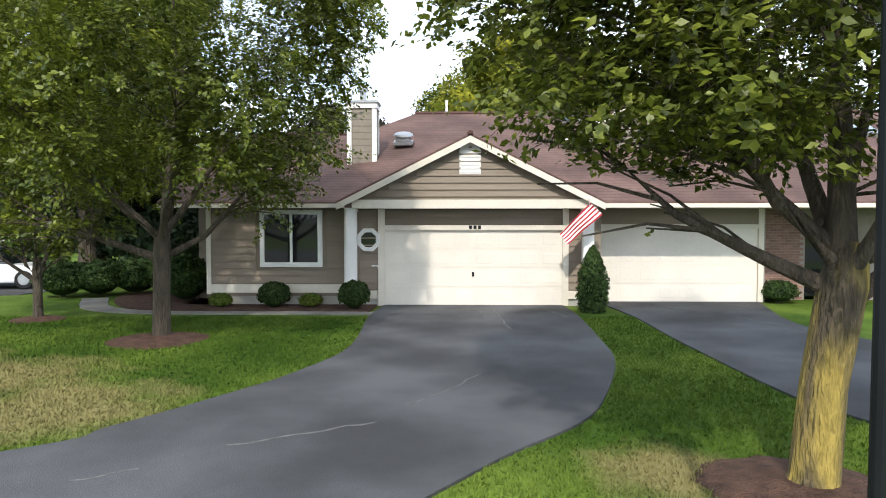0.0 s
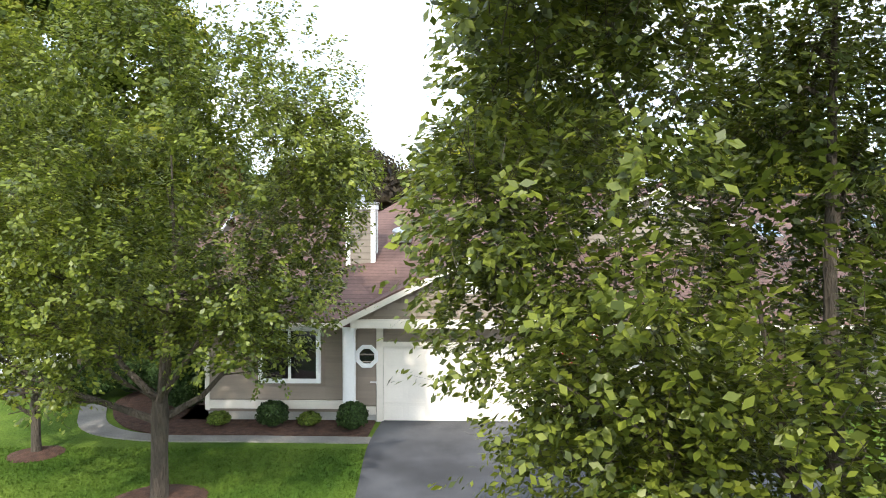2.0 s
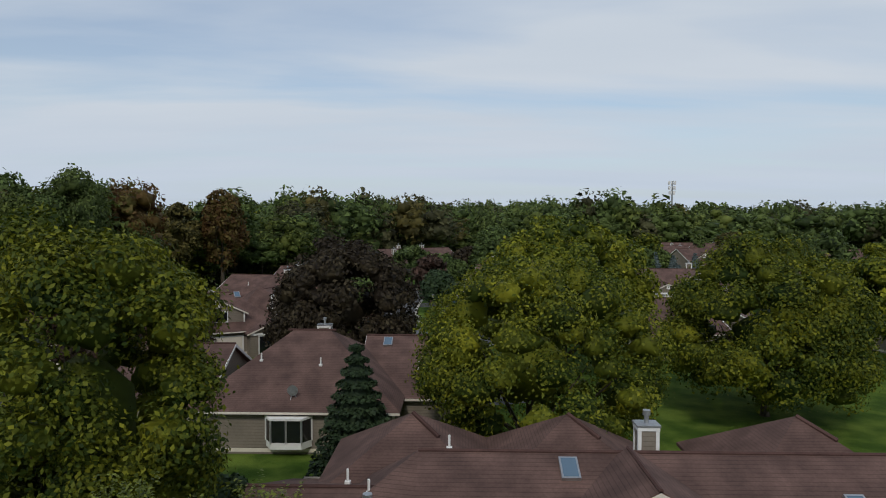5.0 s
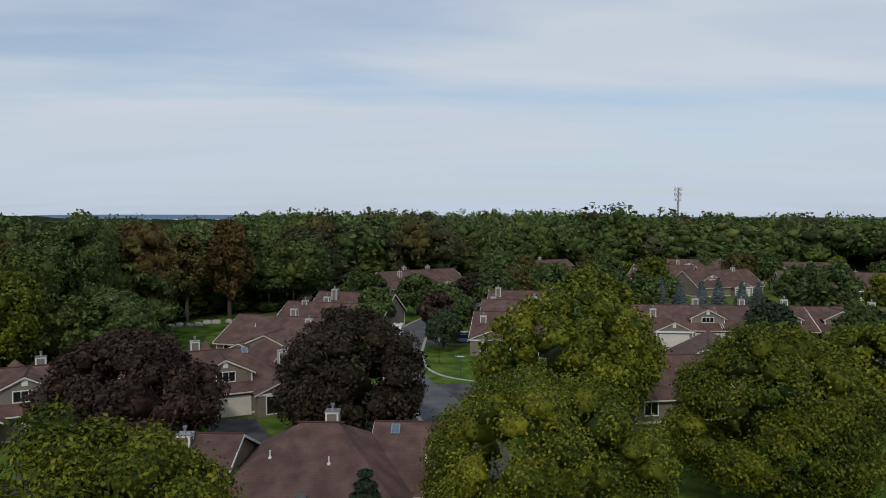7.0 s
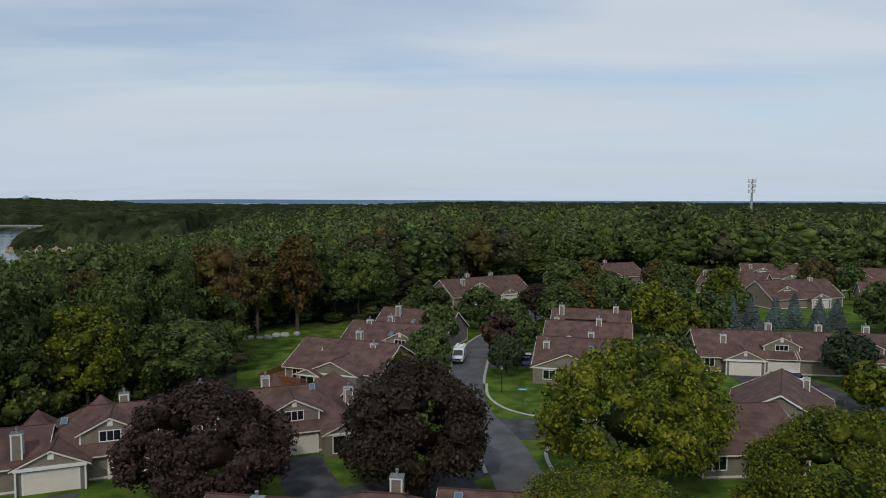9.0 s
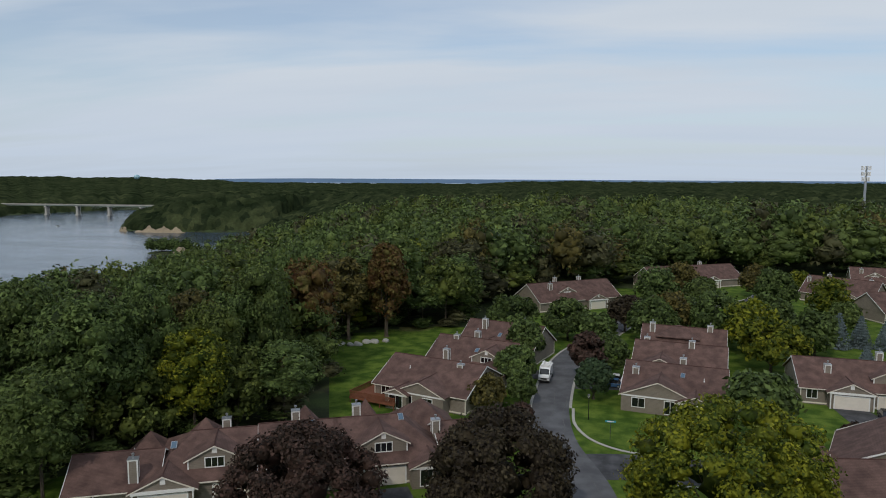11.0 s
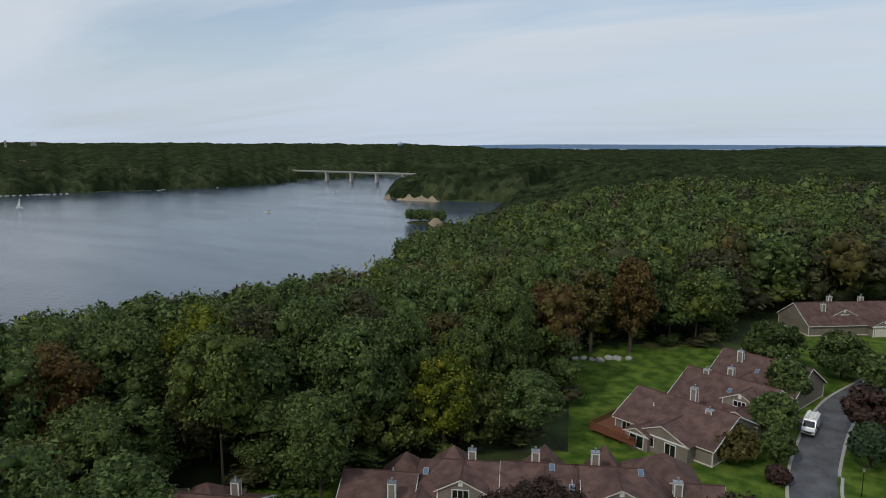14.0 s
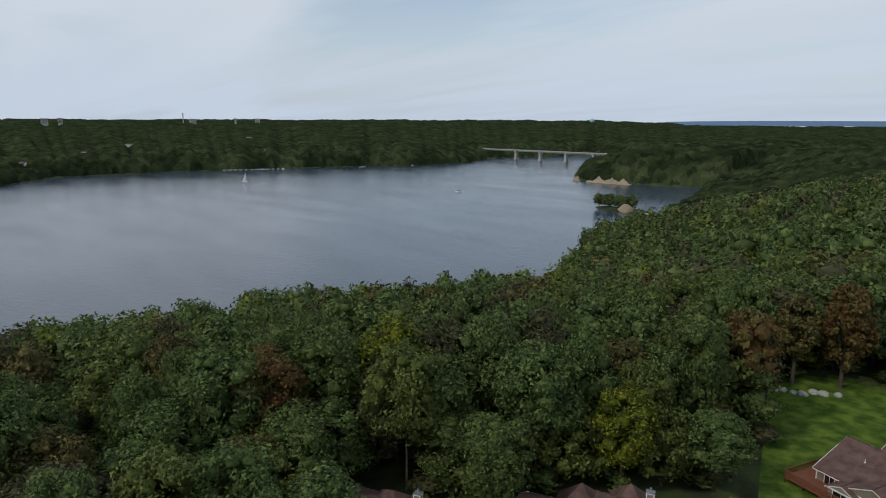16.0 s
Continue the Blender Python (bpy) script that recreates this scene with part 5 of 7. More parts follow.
# crown trimmed, filled and hollowed round the camera's path to suit its view
grown_tree("pear_tree", (5.0, -12.4, 0), 8, 11.3, 4.1, 2.5, "leaf_pear", 225000, 0.072, 0.185,
           "ornamental pear tree with yellow lichen on its trunk", "bark_lichen",
           [(165, 2.0, 1.3, 0.085), (150, 1.6, 2.2, 0.07), (100, 1.4, 3.4, 0.10), (60, 1.8, 3.2, 0.09), (10, 2.4, 2.2, 0.09), (-20, 2.6, 1.4, 0.075), (90, 0.3, 6.0, 0.13), (200, 2.4, 2.6, 0.075), (-70, 1.6, 3.5, 0.07)], (0.32, 0.05), 1.75, leader=(0.95, 0.3, 9.2),
           masses=[(-3.1, 1.0, 5.6, 0.6), (-1.8, -0.8, 3.15, 0.55), (-1.2, -1.2, 3.05, 0.55), (-0.6, -0.9, 2.95, 0.55), (-2.2, -0.2, 3.35, 0.5), (0.2, -1.0, 3.1, 0.55), (1.2, -0.5, 4.0, 0.8), (1.8, -0.8, 3.4, 0.65), (1.5, -1.2, 4.6, 0.7), (-2.9, 0.6, 5.4, 0.75), (-2.7, 1.4, 6.1, 0.8), (-2.2, 0.9, 5.0, 0.9), (-2.8, 0.2, 6.6, 0.7), (0.6, 1.6, 6.0, 1.1), (2.4, 1.2, 6.2, 1.1), (2.6, 0.9, 9.6, 0.9), (1.8, 1.4, 10.4, 0.8), (-2.0, 0.3, 8.5, 1.0), (-1.2, 0.6, 8.9, 0.9), (-2.2, -0.5, 7.4, 0.9), (-1.4, 0.0, 7.2, 1.1), (-0.4, 1.2, 8.4, 1.1), (0.2, 0.6, 9.7, 0.9), (0.1, 0.3, 10.6, 0.75), (1.2, 0.8, 10.2, 0.9), (1.8, 0.0, 8.8, 1.1), (2.2, 0.5, 7.4, 1.2), (1.0, 1.5, 7.4, 1.2), (0.0, 0.8, 6.6, 1.1),
                   (-2.6, 0.4, 4.3, 0.7), (-2.9, 1.0, 4.7, 0.7), (-2.1, 1.2, 4.5, 0.8), (-2.5, 0.5, 5.6, 0.8),
                   (-1.6, 0.5, 3.4, 0.6), (-0.9, 0.3, 3.3, 0.55), (-2.2, 0.6, 3.6, 0.6)],
           low=lambda p: ~((p[:, 2] < 2.5 + 0.15 * np.abs(p[:, 0])) & (p[:, 1] < 1.5)) & (np.hypot(p[:, 0] + 2.9, p[:, 1] + 5.7) > 2.3) & (np.hypot(p[:, 0] + 1.4, p[:, 1] + 3.0) > 0.9)
           & (p[:, 0] > -3.6 + 0.6 * np.clip(p[:, 2] - 5.6, 0, 1) + 0.2 * np.sin(p[:, 2] * 2.7 + p[:, 1])))
grown_tree("pear_tree", (-7.73, -2.69, 0), 12, 8.2, 3.2, 2.2, "leaf_pear", 30000, 0.10, 0.10,
           "small ornamental pear tree in a mulch ring", "bark",
           [(150, 1.6, 1.2, 0.06), (30, 1.5, 1.4, 0.055), (90, 1.2, 2.6, 0.06), (-60, 1.4, 1.8, 0.05), (200, 1.8, 2.0, 0.05)], (0.0, 0.0), 1.1)

# mulch rings
def mound(loc, r, h, seed):
    rng = np.random.default_rng(seed)
    bm = bmesh.new()
    c = bm.verts.new((0, 0, h))
    rings = []
    for k, (rr, zz) in enumerate(((0.35, 0.9), (0.7, 0.5), (1.0, -0.15))):
        rings.append([bm.verts.new((rr * r * rng.uniform(0.92, 1.08) * math.cos(a), rr * r * rng.uniform(0.92, 1.08) * math.sin(a), zz * h)) for a in np.linspace(0, math.tau, 25)[:-1]])
    for k in range(24):
        bm.faces.new((c, rings[0][k], rings[0][(k + 1) % 24]))
        for A, B in zip(rings, rings[1:]):
            bm.faces.new((A[k], B[k], B[(k + 1) % 24], A[(k + 1) % 24]))
    ob = tagged(part("mulch_ring", bm, M["mulch"]), "low mound of brown bark mulch round a trunk", "mulch")
    ob.matrix_basis = pose(*loc)
    return ob


mound((-3.75, -5.3, 0.0), 0.95, 0.09, 1)
mound((4.95, -12.4, 0.0), 0.85, 0.09, 2)
mound((-7.73, -2.69, 0.0), 0.6, 0.07, 3)

# ---- garden trees ----
M["leaf_green2"] = leafy("mid_green_leaves", (0.059, 0.092, 0.023), (0.102, 0.132, 0.036))
M["leaf_fresh"] = leafy("pale_green_leaves", (0.060, 0.090, 0.020), (0.115, 0.135, 0.030))
M["leaf_mix"] = leafy("brownish_leaves", (0.058, 0.060, 0.026), (0.080, 0.078, 0.034))
TREES = [
    # x, y, top, radius, crown base, leaf, shape, label
    (-11.3, 5.9, 15.4, 4.9, 1.5, "leaf_lime", "oval", "tall honey locust turning yellow"),
    (6.3, 23.0, 13.1, 8.4, 1.6, "leaf_lime", "dome", "broad yellow-green honey locust behind the house"),
    (26.2, 35.5, 14.0, 9.0, 1.0, "leaf_lime", "dome", "broad yellow-green honey locust"),
    (13.0, 52.0, 15.6, 10.0, 1.4, "leaf_lime", "dome", "broad yellow-green honey locust beside the street"),
    (-9.9, 49.5, 13.4, 8.0, 0.6, "leaf_red", "dome", "dark red maple with a dense round crown"),
    (-29.2, 43.6, 12.0, 8.2, 0.6, "leaf_wine", "dome", "wine red maple with a dense round crown"),
    (-3.7, 19.2, 9.0, 3.3, 0.3, "leaf_spruce", "spruce", "dark green spruce behind the house"),
    (9.6, 19.5, 5.6, 1.1, 0.3, "leaf_spruce", "spruce", "small spruce behind the roof"),
    (-52.0, 84.5, 9.0, 3.0, 2.0, "leaf_olive", "oval", "pale yellowing tree at the lawn edge"),
    (-3.2, 108.0, 9.0, 3.4, 1.5, "leaf_wine", "oval", "reddish ornamental tree by the kerb"),
    (-1.6, 97.0, 7.0, 3.2, 0.9, "leaf_spruce", "oval", "dark green round tree on the corner lawn"),
    (1.0, 110.0, 8.4, 3.4, 1.5, "leaf_green", "oval", "green garden tree on a mown lawn"),
    (-15.5, 100.0, 7.6, 4.0, 1.5, "leaf_green", "dome", "green garden tree between drives"),
    (-16.0, 117.0, 8.6, 4.2, 1.5, "leaf_green", "dome", "green garden tree between drives"),
    (-19.0, 88.0, 5.4, 4.0, 0.8, "leaf_olive", "dome", "low spreading garden tree"),
    (-13.0, 91.0, 5.5, 2.4, 0.8, "leaf_green", "dome", "small green garden tree beside a drive"),
    (-12.0, 84.0, 2.6, 1.8, 0.2, "leaf_wine", "dome", "low dark red shrub on a lawn"),
    (10.0, 140.0, 11.0, 6.0, 2.0, "leaf_green", "dome", "broad green shade tree between houses"),
    (24.0, 146.0, 12.0, 6.5, 2.0, "leaf_green", "dome", "broad green shade tree between houses"),
    (31.0, 122.0, 11.0, 6.5, 2.0, "leaf_lime", "dome", "broad yellow-green shade tree between houses"),
    (36.0, 150.0, 11.0, 6.0, 2.0, "leaf_green", "dome", "broad green shade tree between houses"),
    (-9.0, 140.0, 9.5, 6.0, 1.5, "leaf_green", "dome", "broad green shade tree between houses"),
    (-22.0, 138.0, 10.0, 6.5, 1.5, "leaf_green", "dome", "pale green shade tree"),
    (-2.0, 133.0, 8.0, 4.0, 1.5, "leaf_green", "dome", "green garden tree on a mown lawn"),
    (4.0, 152.0, 9.0, 4.5, 1.5, "leaf_red", "dome", "dark red garden tree"),
    (53.5, 97.5, 9.0, 4.2, 1.2, "leaf_spruce", "oval", "dark green garden tree in front of the house"),
    (66.0, 92.0, 9.0, 4.5, 1.5, "leaf_green", "dome", "green garden tree on a mown lawn"),
    (45.0, 55.0, 11.5, 6.0, 2.5, "leaf_lime", "dome", "broad yellow-green tree beside a roof"),
    (35.0, 88.0, 2.6, 1.5, 0.2, "leaf_wine", "dome", "low dark red shrub on a lawn"),
    (84.0, 148.0, 12.0, 6.5, 2.0, "leaf_green", "dome", "broad green shade tree between houses"),
    (96.0, 132.0, 11.0, 6.5, 2.0, "leaf_lime", "dome", "broad yellow-green shade tree between houses"),
    (46.0, 192.0, 12.0, 6.0, 2.0, "leaf_green", "dome", "broad green shade tree between houses"),
    (93.0, 208.0, 12.0, 6.0, 2.0, "leaf_olive", "dome", "olive green shade tree between houses"),
    (-50.5, 131.0, 22.0, 5.5, 5.0, "leaf_orange", "oval", "tall maple turning orange at the wood edge"),
    (-58.0, 126.0, 19.0, 5.0, 5.0, "leaf_olive", "oval", "tall maple turning yellow at the wood edge"),
    (-59.0, 83.0, 20.0, 6.6, 3.0, "leaf_fresh", "oval", "tall pale green tree at the wood edge"),
    (-52.0, 68.5, 12.5, 5.4, 0.8, "leaf_fresh", "oval", "pale green tree behind the roofs"),
    # four added plants whose dark leaves stand in for dark trees and shade
    (-9.8, 8.0, 4.6, 2.0, 0.3, "leaf_spruce", "dome", "dark evergreen thicket added to fill the shaded background behind the hedge"),
    (-13.5, 11.0, 6.0, 2.4, 0.3, "leaf_spruce", "dome", "dark evergreen thicket added to fill the shaded background behind the hedge"),
    (-17.0, 14.0, 7.5, 3.0, 0.3, "leaf_green", "dome", "dark green tree added to fill the shaded background beyond the parking lane"),
    (-8.0, 10.5, 4.2, 1.8, 0.3, "leaf_spruce", "dome", "dark evergreen shrub added to fill the shade beside the house wall"),
    (-63.0, 60.0, 13.0, 7.6, 1.0, "leaf_fresh", "dome", "broad pale green tree at the wood edge"),
]
for i, (x, y, top, rx, z0, leaf, shape, label) in enumerate(TREES):
    near = math.hypot(x - 1, y + 17.5)
    size = min(0.72, max(0.24, near * 0.0053))
    nl = int(min(16000 if near < 85 else 3600, 3.4 * (rx * (top - z0) * 4 + rx * rx * 3) / (size * size * 0.45)))
    if leaf == "leaf_lime" and y < 40:
        nl, size = int(nl * 2.3), size * 0.76
    add_tree("spruce_tree" if shape == "spruce" else "tree", (x, y, 0), leaf, label, 100 + i, top, rx, z0, int(24 + rx * (11 if near < 90 else 6)), nl, size, shape,
             trunk_r=0.09 + 0.016 * top, turn=i * 47, core=ICO2 if near < 110 else ICO1)
MORE = [(22, 84), (30, 136), (43, 139), (20, 160), (14, 147), (56, 164), (90, 160), (110, 150), (80, 128), (92, 110), (106, 121), (121, 140), (136, 160), (60, 226), (101, 204),
        (141, 200), (45, 215), (25, 186), (12, 172), (56, 178), (116, 192), (150, 226), (86, 84), (72, 76), (101, 70), (50, 82), (56, 40), (72, 44), (44, 24), (62, 22),
        (130, 118), (150, 140), (165, 180), (28, 204), (22, 214), (95, 246), (125, 250), (150, 255)]
rng0 = random.Random(11)
for i, (x, y) in enumerate(MORE):
    leaf = ("leaf_green", "leaf_lime", "leaf_green", "leaf_green2", "leaf_olive", "leaf_green2")[i % 6]
    label = {"leaf_green": "broad green shade tree among the houses", "leaf_green2": "mid green shade tree among the houses", "leaf_lime": "yellow-green shade tree among the houses", "leaf_olive": "olive green tree among the houses"}[leaf]
    rr = rng0.uniform(3.6, 6.2)
    add_tree("tree", (x, y, 0), leaf, label, 400 + i, rr * rng0.uniform(1.6, 2.1) + 1, rr, 1.4, 26, 1700, 0.85, "dome" if i % 3 else "oval", trunk_r=0.22, turn=i * 31, limbs=4)
for i, (x, y, hh) in enumerate([(50.0, 148.0, 8.5), (55.0, 150.0, 7.6), (60.0, 149.0, 8.2), (65.0, 151.0, 8.8), (70.0, 149.5, 8.0), (75.0, 152.0, 7.5), (47.0, 121.0, 7.0)]):
    add_tree("spruce_tree", (x, y, 0), "leaf_blue", "blue spruce in a row behind the houses", 300 + i, hh, 2.9, 0.3, 10, 3600, 0.4, "spruce", group="blue spruces", turn=i * 50)

for i, (x, y, top) in enumerate([(-121.5, 74.1, 13.5), (-127.0, 66.0, 12.5), (-114.0, 82.0, 12.0), (-133.0, 58.0, 13.0), (-104.0, 92.0, 14.5)]):
    gz0 = float(ground_z(x, y))
    add_tree("pine_tree", (x, y, gz0), "leaf_spruce", "dark pine standing above the broadleaf trees", 700 + i, top + 3.0 - gz0, 3.4, 1.0, 10, 1500, 0.9, "spruce", trunk_r=0.3, group="shore pines")

# ---- woods ----


def bare_crown(bm, rng, x, y, z, h):
    """A leafless tree: trunk and forked grey boughs."""
    tube(bm, [(x, y, z - 0.5), (x + 0.2, y, z + h * 0.35), (x, y + 0.2, z + h * 0.7)], [0.26, 0.2, 0.12], 6)
    for k in range(16):
        a, zb = rng.uniform(0, math.tau), z + h * rng.uniform(0.3, 0.7)
        e = h * rng.uniform(0.12, 0.26)
        p = (x + e * 0.5 * math.cos(a), y + e * 0.5 * math.sin(a), zb + h * 0.12)
        q = (x + e * math.cos(a), y + e * math.sin(a), zb + h * rng.uniform(0.22, 0.32))
        tube(bm, [(x, y, zb), p, q], [0.11, 0.07, 0.02], 5)
        for j in range(5):
            b = a + rng.uniform(-0.9, 0.9)
            f = e * rng.uniform(0.3, 0.6)
            tube(bm, [p, (p[0] + f * math.cos(b), p[1] + f * math.sin(b), p[2] + h * rng.uniform(0.05, 0.16))], [0.05, 0.015], 4)


def woods():
    rng = np.random.default_rng(77)
    protos = {}
    for lod, (nb, nl, size, ball) in {0: (46, 3600, 0.46, ICO1), 1: (32, 1300, 0.66, ICO1), 2: (14, 330, 1.05, ICO1), 3: (9, 150, 1.5, ICO1)}.items():
        protos[lod] = []
        for s in range(9):
            v, q, tr = clump_crown(500 + 7 * s, 5.9 + 0.25 * (s % 4), (1.5, 4.0, 6.5)[s % 3], 20.0, nb, nl, size, "dome" if s % 2 else "oval", ball, depth=0.42, spray=True)
            protos[lod].append((v, q, tr))
    pts = []
    r = 58.0
    while r < 500:
        step = 7.2 if r < 170 else 8.8
        da = step / r
        a = radians(-92) + rng.uniform(0, da)
        while a < radians(44):
            rr = r + rng.uniform(-0.5, 0.5) * step
            aa = a + rng.uniform(-0.5, 0.5) * da
            pts.append((EYE_XY[0] + rr * math.sin(aa), EYE_XY[1] + rr * math.cos(aa), rr, step))
            a += da
        r += step * 0.95
    P = np.array(pts)
    grove = (P[:, 0] < -58) & (P[:, 1] < 50) & (np.hypot(P[:, 0] + 64.5, P[:, 1] - 28.5) > 12.5)
    ok = (~inside(LAWN, P[:, 0], P[:, 1]) | grove) & ~inside(LAKE, P[:, 0], P[:, 1]) & (P[:, 2] > 60)
    ok &= (grove | (edge_distance(LAWN, P[:, 0], P[:, 1]) > 1.8)) & (edge_distance(LAKE, P[:, 0], P[:, 1]) > 4)
    P = P[ok]
    gz = ground_z(P[:, 0], P[:, 1])
    edge = edge_distance(LAWN, P[:, 0], P[:, 1])
    bins = {}
    big = np.array([noise.noise(Vector((x * 0.013, y * 0.013, 0.3))) for x, y in P[:, :2]])
    bare = bmesh.new()
    trunks = bmesh.new()
    for i, (x, y, rr, step) in enumerate(P):
        lod = 0 if rr < 118 else (1 if rr < 190 else (2 if rr < 300 else 3))
        u = rng.uniform(0, 1)
        shares = (("leaf_green", 0.32), ("leaf_green2", 0.62), ("leaf_fresh", 0.79), ("leaf_mix", 0.89), ("leaf_olive", 0.95), ("leaf_lime", 0.993), ("leaf_orange", 1.01))
        kind = next(name for name, top in shares if u < top)
        if rr > 260 and u > 0.9:
            kind = "leaf_green2"
        if lod < 2 and rng.uniform() < 0.05:
            bare_crown(bare, rng, x, y, gz[i], rng.uniform(12, 17))
            continue
        if lod < 2:
            h = rng.uniform(8, 13)
            tube(trunks, [(x, y, gz[i] - 0.5), (x + rng.normal(0, 0.2), y, gz[i] + h * 0.5), (x + rng.normal(0, 0.5), y, gz[i] + h)], [0.24, 0.18, 0.06], 5)
        v, q, tr = protos[lod][rng.integers(0, 9)]
        tall = rng.uniform(0.66, 1.0) * (1 + 0.25 * big[i])
        tall *= 1.16 + 0.24 * min(1, max(0, (y - 40) / 80))
        if rng.uniform() < 0.14 or edge[i] < 9:
            tall *= rng.uniform(0.5, 1.0)
        if rr < 170:
            tall = min(tall, 1.16)
        k = step / 7.2
        wide = rng.uniform(0.70, 1.22) * k
        sc = np.array([wide * rng.uniform(0.92, 1.08), wide, tall])
        a = rng.uniform(0, math.tau)
        rot = np.array([[math.cos(a), -math.sin(a), 0], [math.sin(a), math.cos(a), 0], [0, 0, 1]])
        vv = (v * sc) @ rot.T + np.array([x, y, gz[i] - 0.3])
        bins.setdefault(kind, []).append((vv, q, tr))
        if lod < 2:
            # undergrowth between the trunks
            for _ in range(2):
                v, q, tr = protos[3][rng.integers(0, 9)]
                sc = np.array([0.5, 0.5, rng.uniform(0.12, 0.26)]) * rng.uniform(0.7, 1.2)
                at = (x + rng.uniform(-4, 4), y + rng.uniform(-4, 4))
                vv = v * sc + np.array([*at, float(ground_z(*at)) - 0.4])
                bins.setdefault("leaf_green2" if rng.uniform() < 0.6 else "leaf_mix", []).append((vv, q, tr))
    labels = {"leaf_green": "dense dark green broadleaf woods", "leaf_green2": "mid green broadleaf woods", "leaf_mix": "brownish green trees among the woods", "leaf_fresh": "pale green trees among the woods",
              "leaf_olive": "yellowing trees among the woods", "leaf_lime": "yellow-green trees among the woods", "leaf_orange": "orange trees among the woods"}
    for kind, items in bins.items():
        V, Q, T, o = [], [], [], 0
        for v, q, tr in items:
            V.append(v); Q.append(q + o); T.append(tr + o); o += len(v)
        ob = link_mesh("woods", np_mesh("woods", np.concatenate(V), [np.concatenate(Q), np.concatenate(T)]), M[kind])
        tagged(ob, labels[kind], "woods", kind="stuff")
    tagged(part("bare_trees", bare, M["bark_grey"]), "grey leafless trees among the woods", "woods", kind="stuff")
    tagged(part("wood_trunks", trunks, M["bark"]), "grey trunks standing inside the woods", "woods", kind="stuff")


def cells(x, y, size, seed):
    """Distance to the nearest of jittered cell centres, and that cell's random number."""
    gx, gy = np.floor(x / size), np.floor(y / size)
    best, rnd = np.full(x.shape, 1e9), np.zeros(x.shape)
    for i in (-1, 0, 1):
        for j in (-1, 0, 1):
            cx, cy = gx + i, gy + j
            h1 = np.modf(np.abs(np.sin(cx * 127.1 + cy * 311.7 + seed) * 43758.5453))[0]
            h2 = np.modf(np.abs(np.sin(cx * 269.5 + cy * 183.3 + seed) * 43758.5453))[0]
            d = np.hypot((cx + h1) * size - x, (cy + h2) * size - y)
            near = d < best
            best, rnd = np.where(near, d, best), np.where(near, h2, rnd)
    return best / size, rnd


def far_canopy():
    """Tree tops beyond half a kilometre as one closed, lumpy canopy."""
    rad = [455.0]
    while rad[-1] < 4750:
        rad.append(rad[-1] * (1.0052 if rad[-1] < 1500 else 1.012))
    rad, ang = np.array(rad), np.radians(np.arange(-90, 42, 0.18))
    R, A = np.meshgrid(rad, ang, indexing="ij")
    rng = np.random.default_rng(5)
    R = R * (1 + rng.uniform(-0.0024, 0.0024, R.shape))
    A = A + radians(0.062) * rng.uniform(-1, 1, A.shape)
    x, y = EYE_XY[0] + R * np.sin(A), EYE_XY[1] + R * np.cos(A)
    g = ground_z(x, y)
    s = np.clip(R / 1300, 1, 3)
    f1, h = cells(x / s, y / s, 13.0, 3.0)
    f2, h2 = cells(x / s, y / s, 3.6, 9.0)
    top = (6.5 + 5.0 * h + 7.5 * s ** 0.25 * np.sqrt(np.clip(1 - (f1 / 0.66) ** 2, 0, 1)) + 1.2 * np.sqrt(np.clip(1 - f2 ** 2, 0, 1))) * (0.9 + 0.15 * np.sin(x * 0.006) * np.cos(y * 0.005))
    edge = edge_distance(LAKE, x, y)
    wet = inside(LAKE, x, y) | (edge < 5)
    top = top * np.clip((R - 440) / 80, 0.2, 1)
    z = np.where(wet, LAKE_Z - 3, g + top * np.clip(0.55 + edge / 60, 0, 1))
    v = np.stack([x, y, z], -1).reshape(-1, 3)
    n = len(ang)
    i, j = np.meshgrid(np.arange(len(rad) - 1), np.arange(n - 1), indexing="ij")
    f = np.stack([i * n + j, i * n + j + 1, (i + 1) * n + j + 1, (i + 1) * n + j], -1).reshape(-1, 4)
    w = wet.reshape(-1)
    f = f[~w[f].all(1)]
    ob = link_mesh("far_woods", np_mesh("far_woods", v, f, True), M["canopy"])
    tagged(ob, "unbroken green tree canopy reaching to the horizon", "woods", kind="stuff")


def canopy_material():
    m = mat("far_canopy", (0.022, 0.034, 0.017), 0.95, 0.4, 0.02, 0.3, 0.0, second=(0.033, 0.044, 0.022), spec=0.0)
    nt = m.node_tree
    N, L = nt.nodes.new, nt.links.new
    b = nt.nodes["Principled BSDF"]
    vo, geo, ramp, mx = N("ShaderNodeTexVoronoi"), N("ShaderNodeNewGeometry"), N("ShaderNodeValToRGB"), N("ShaderNodeMix")
    vo.voronoi_dimensions = "2D"
    vo.inputs["Scale"].default_value = 0.09
    L(geo.outputs["Position"], vo.inputs["Vector"])
    sep = N("ShaderNodeSeparateColor")
    L(vo.outputs["Color"], sep.inputs[0]); L(sep.outputs[0], ramp.inputs[0])
    e = ramp.color_ramp.elements
    e[0].color, e[1].color = (0.6, 0.62, 0.6, 1), (1.5, 1.35, 1.15, 1)
    mx.data_type, mx.blend_type = "RGBA", "MULTIPLY"
    mx.inputs[0].default_value = 1.0
    src = b.inputs["Base Color"].links[0].from_socket
    L(src, mx.inputs[6]); L(ramp.outputs[0], mx.inputs[7]); L(mx.outputs[2], b.inputs["Base Color"])
    return m


M["bark_grey"] = mat("grey_bark", (0.17, 0.15, 0.13), 0.95, 0.3, 3, 20, 0.5)
M["canopy"] = canopy_material()
woods()
far_canopy()


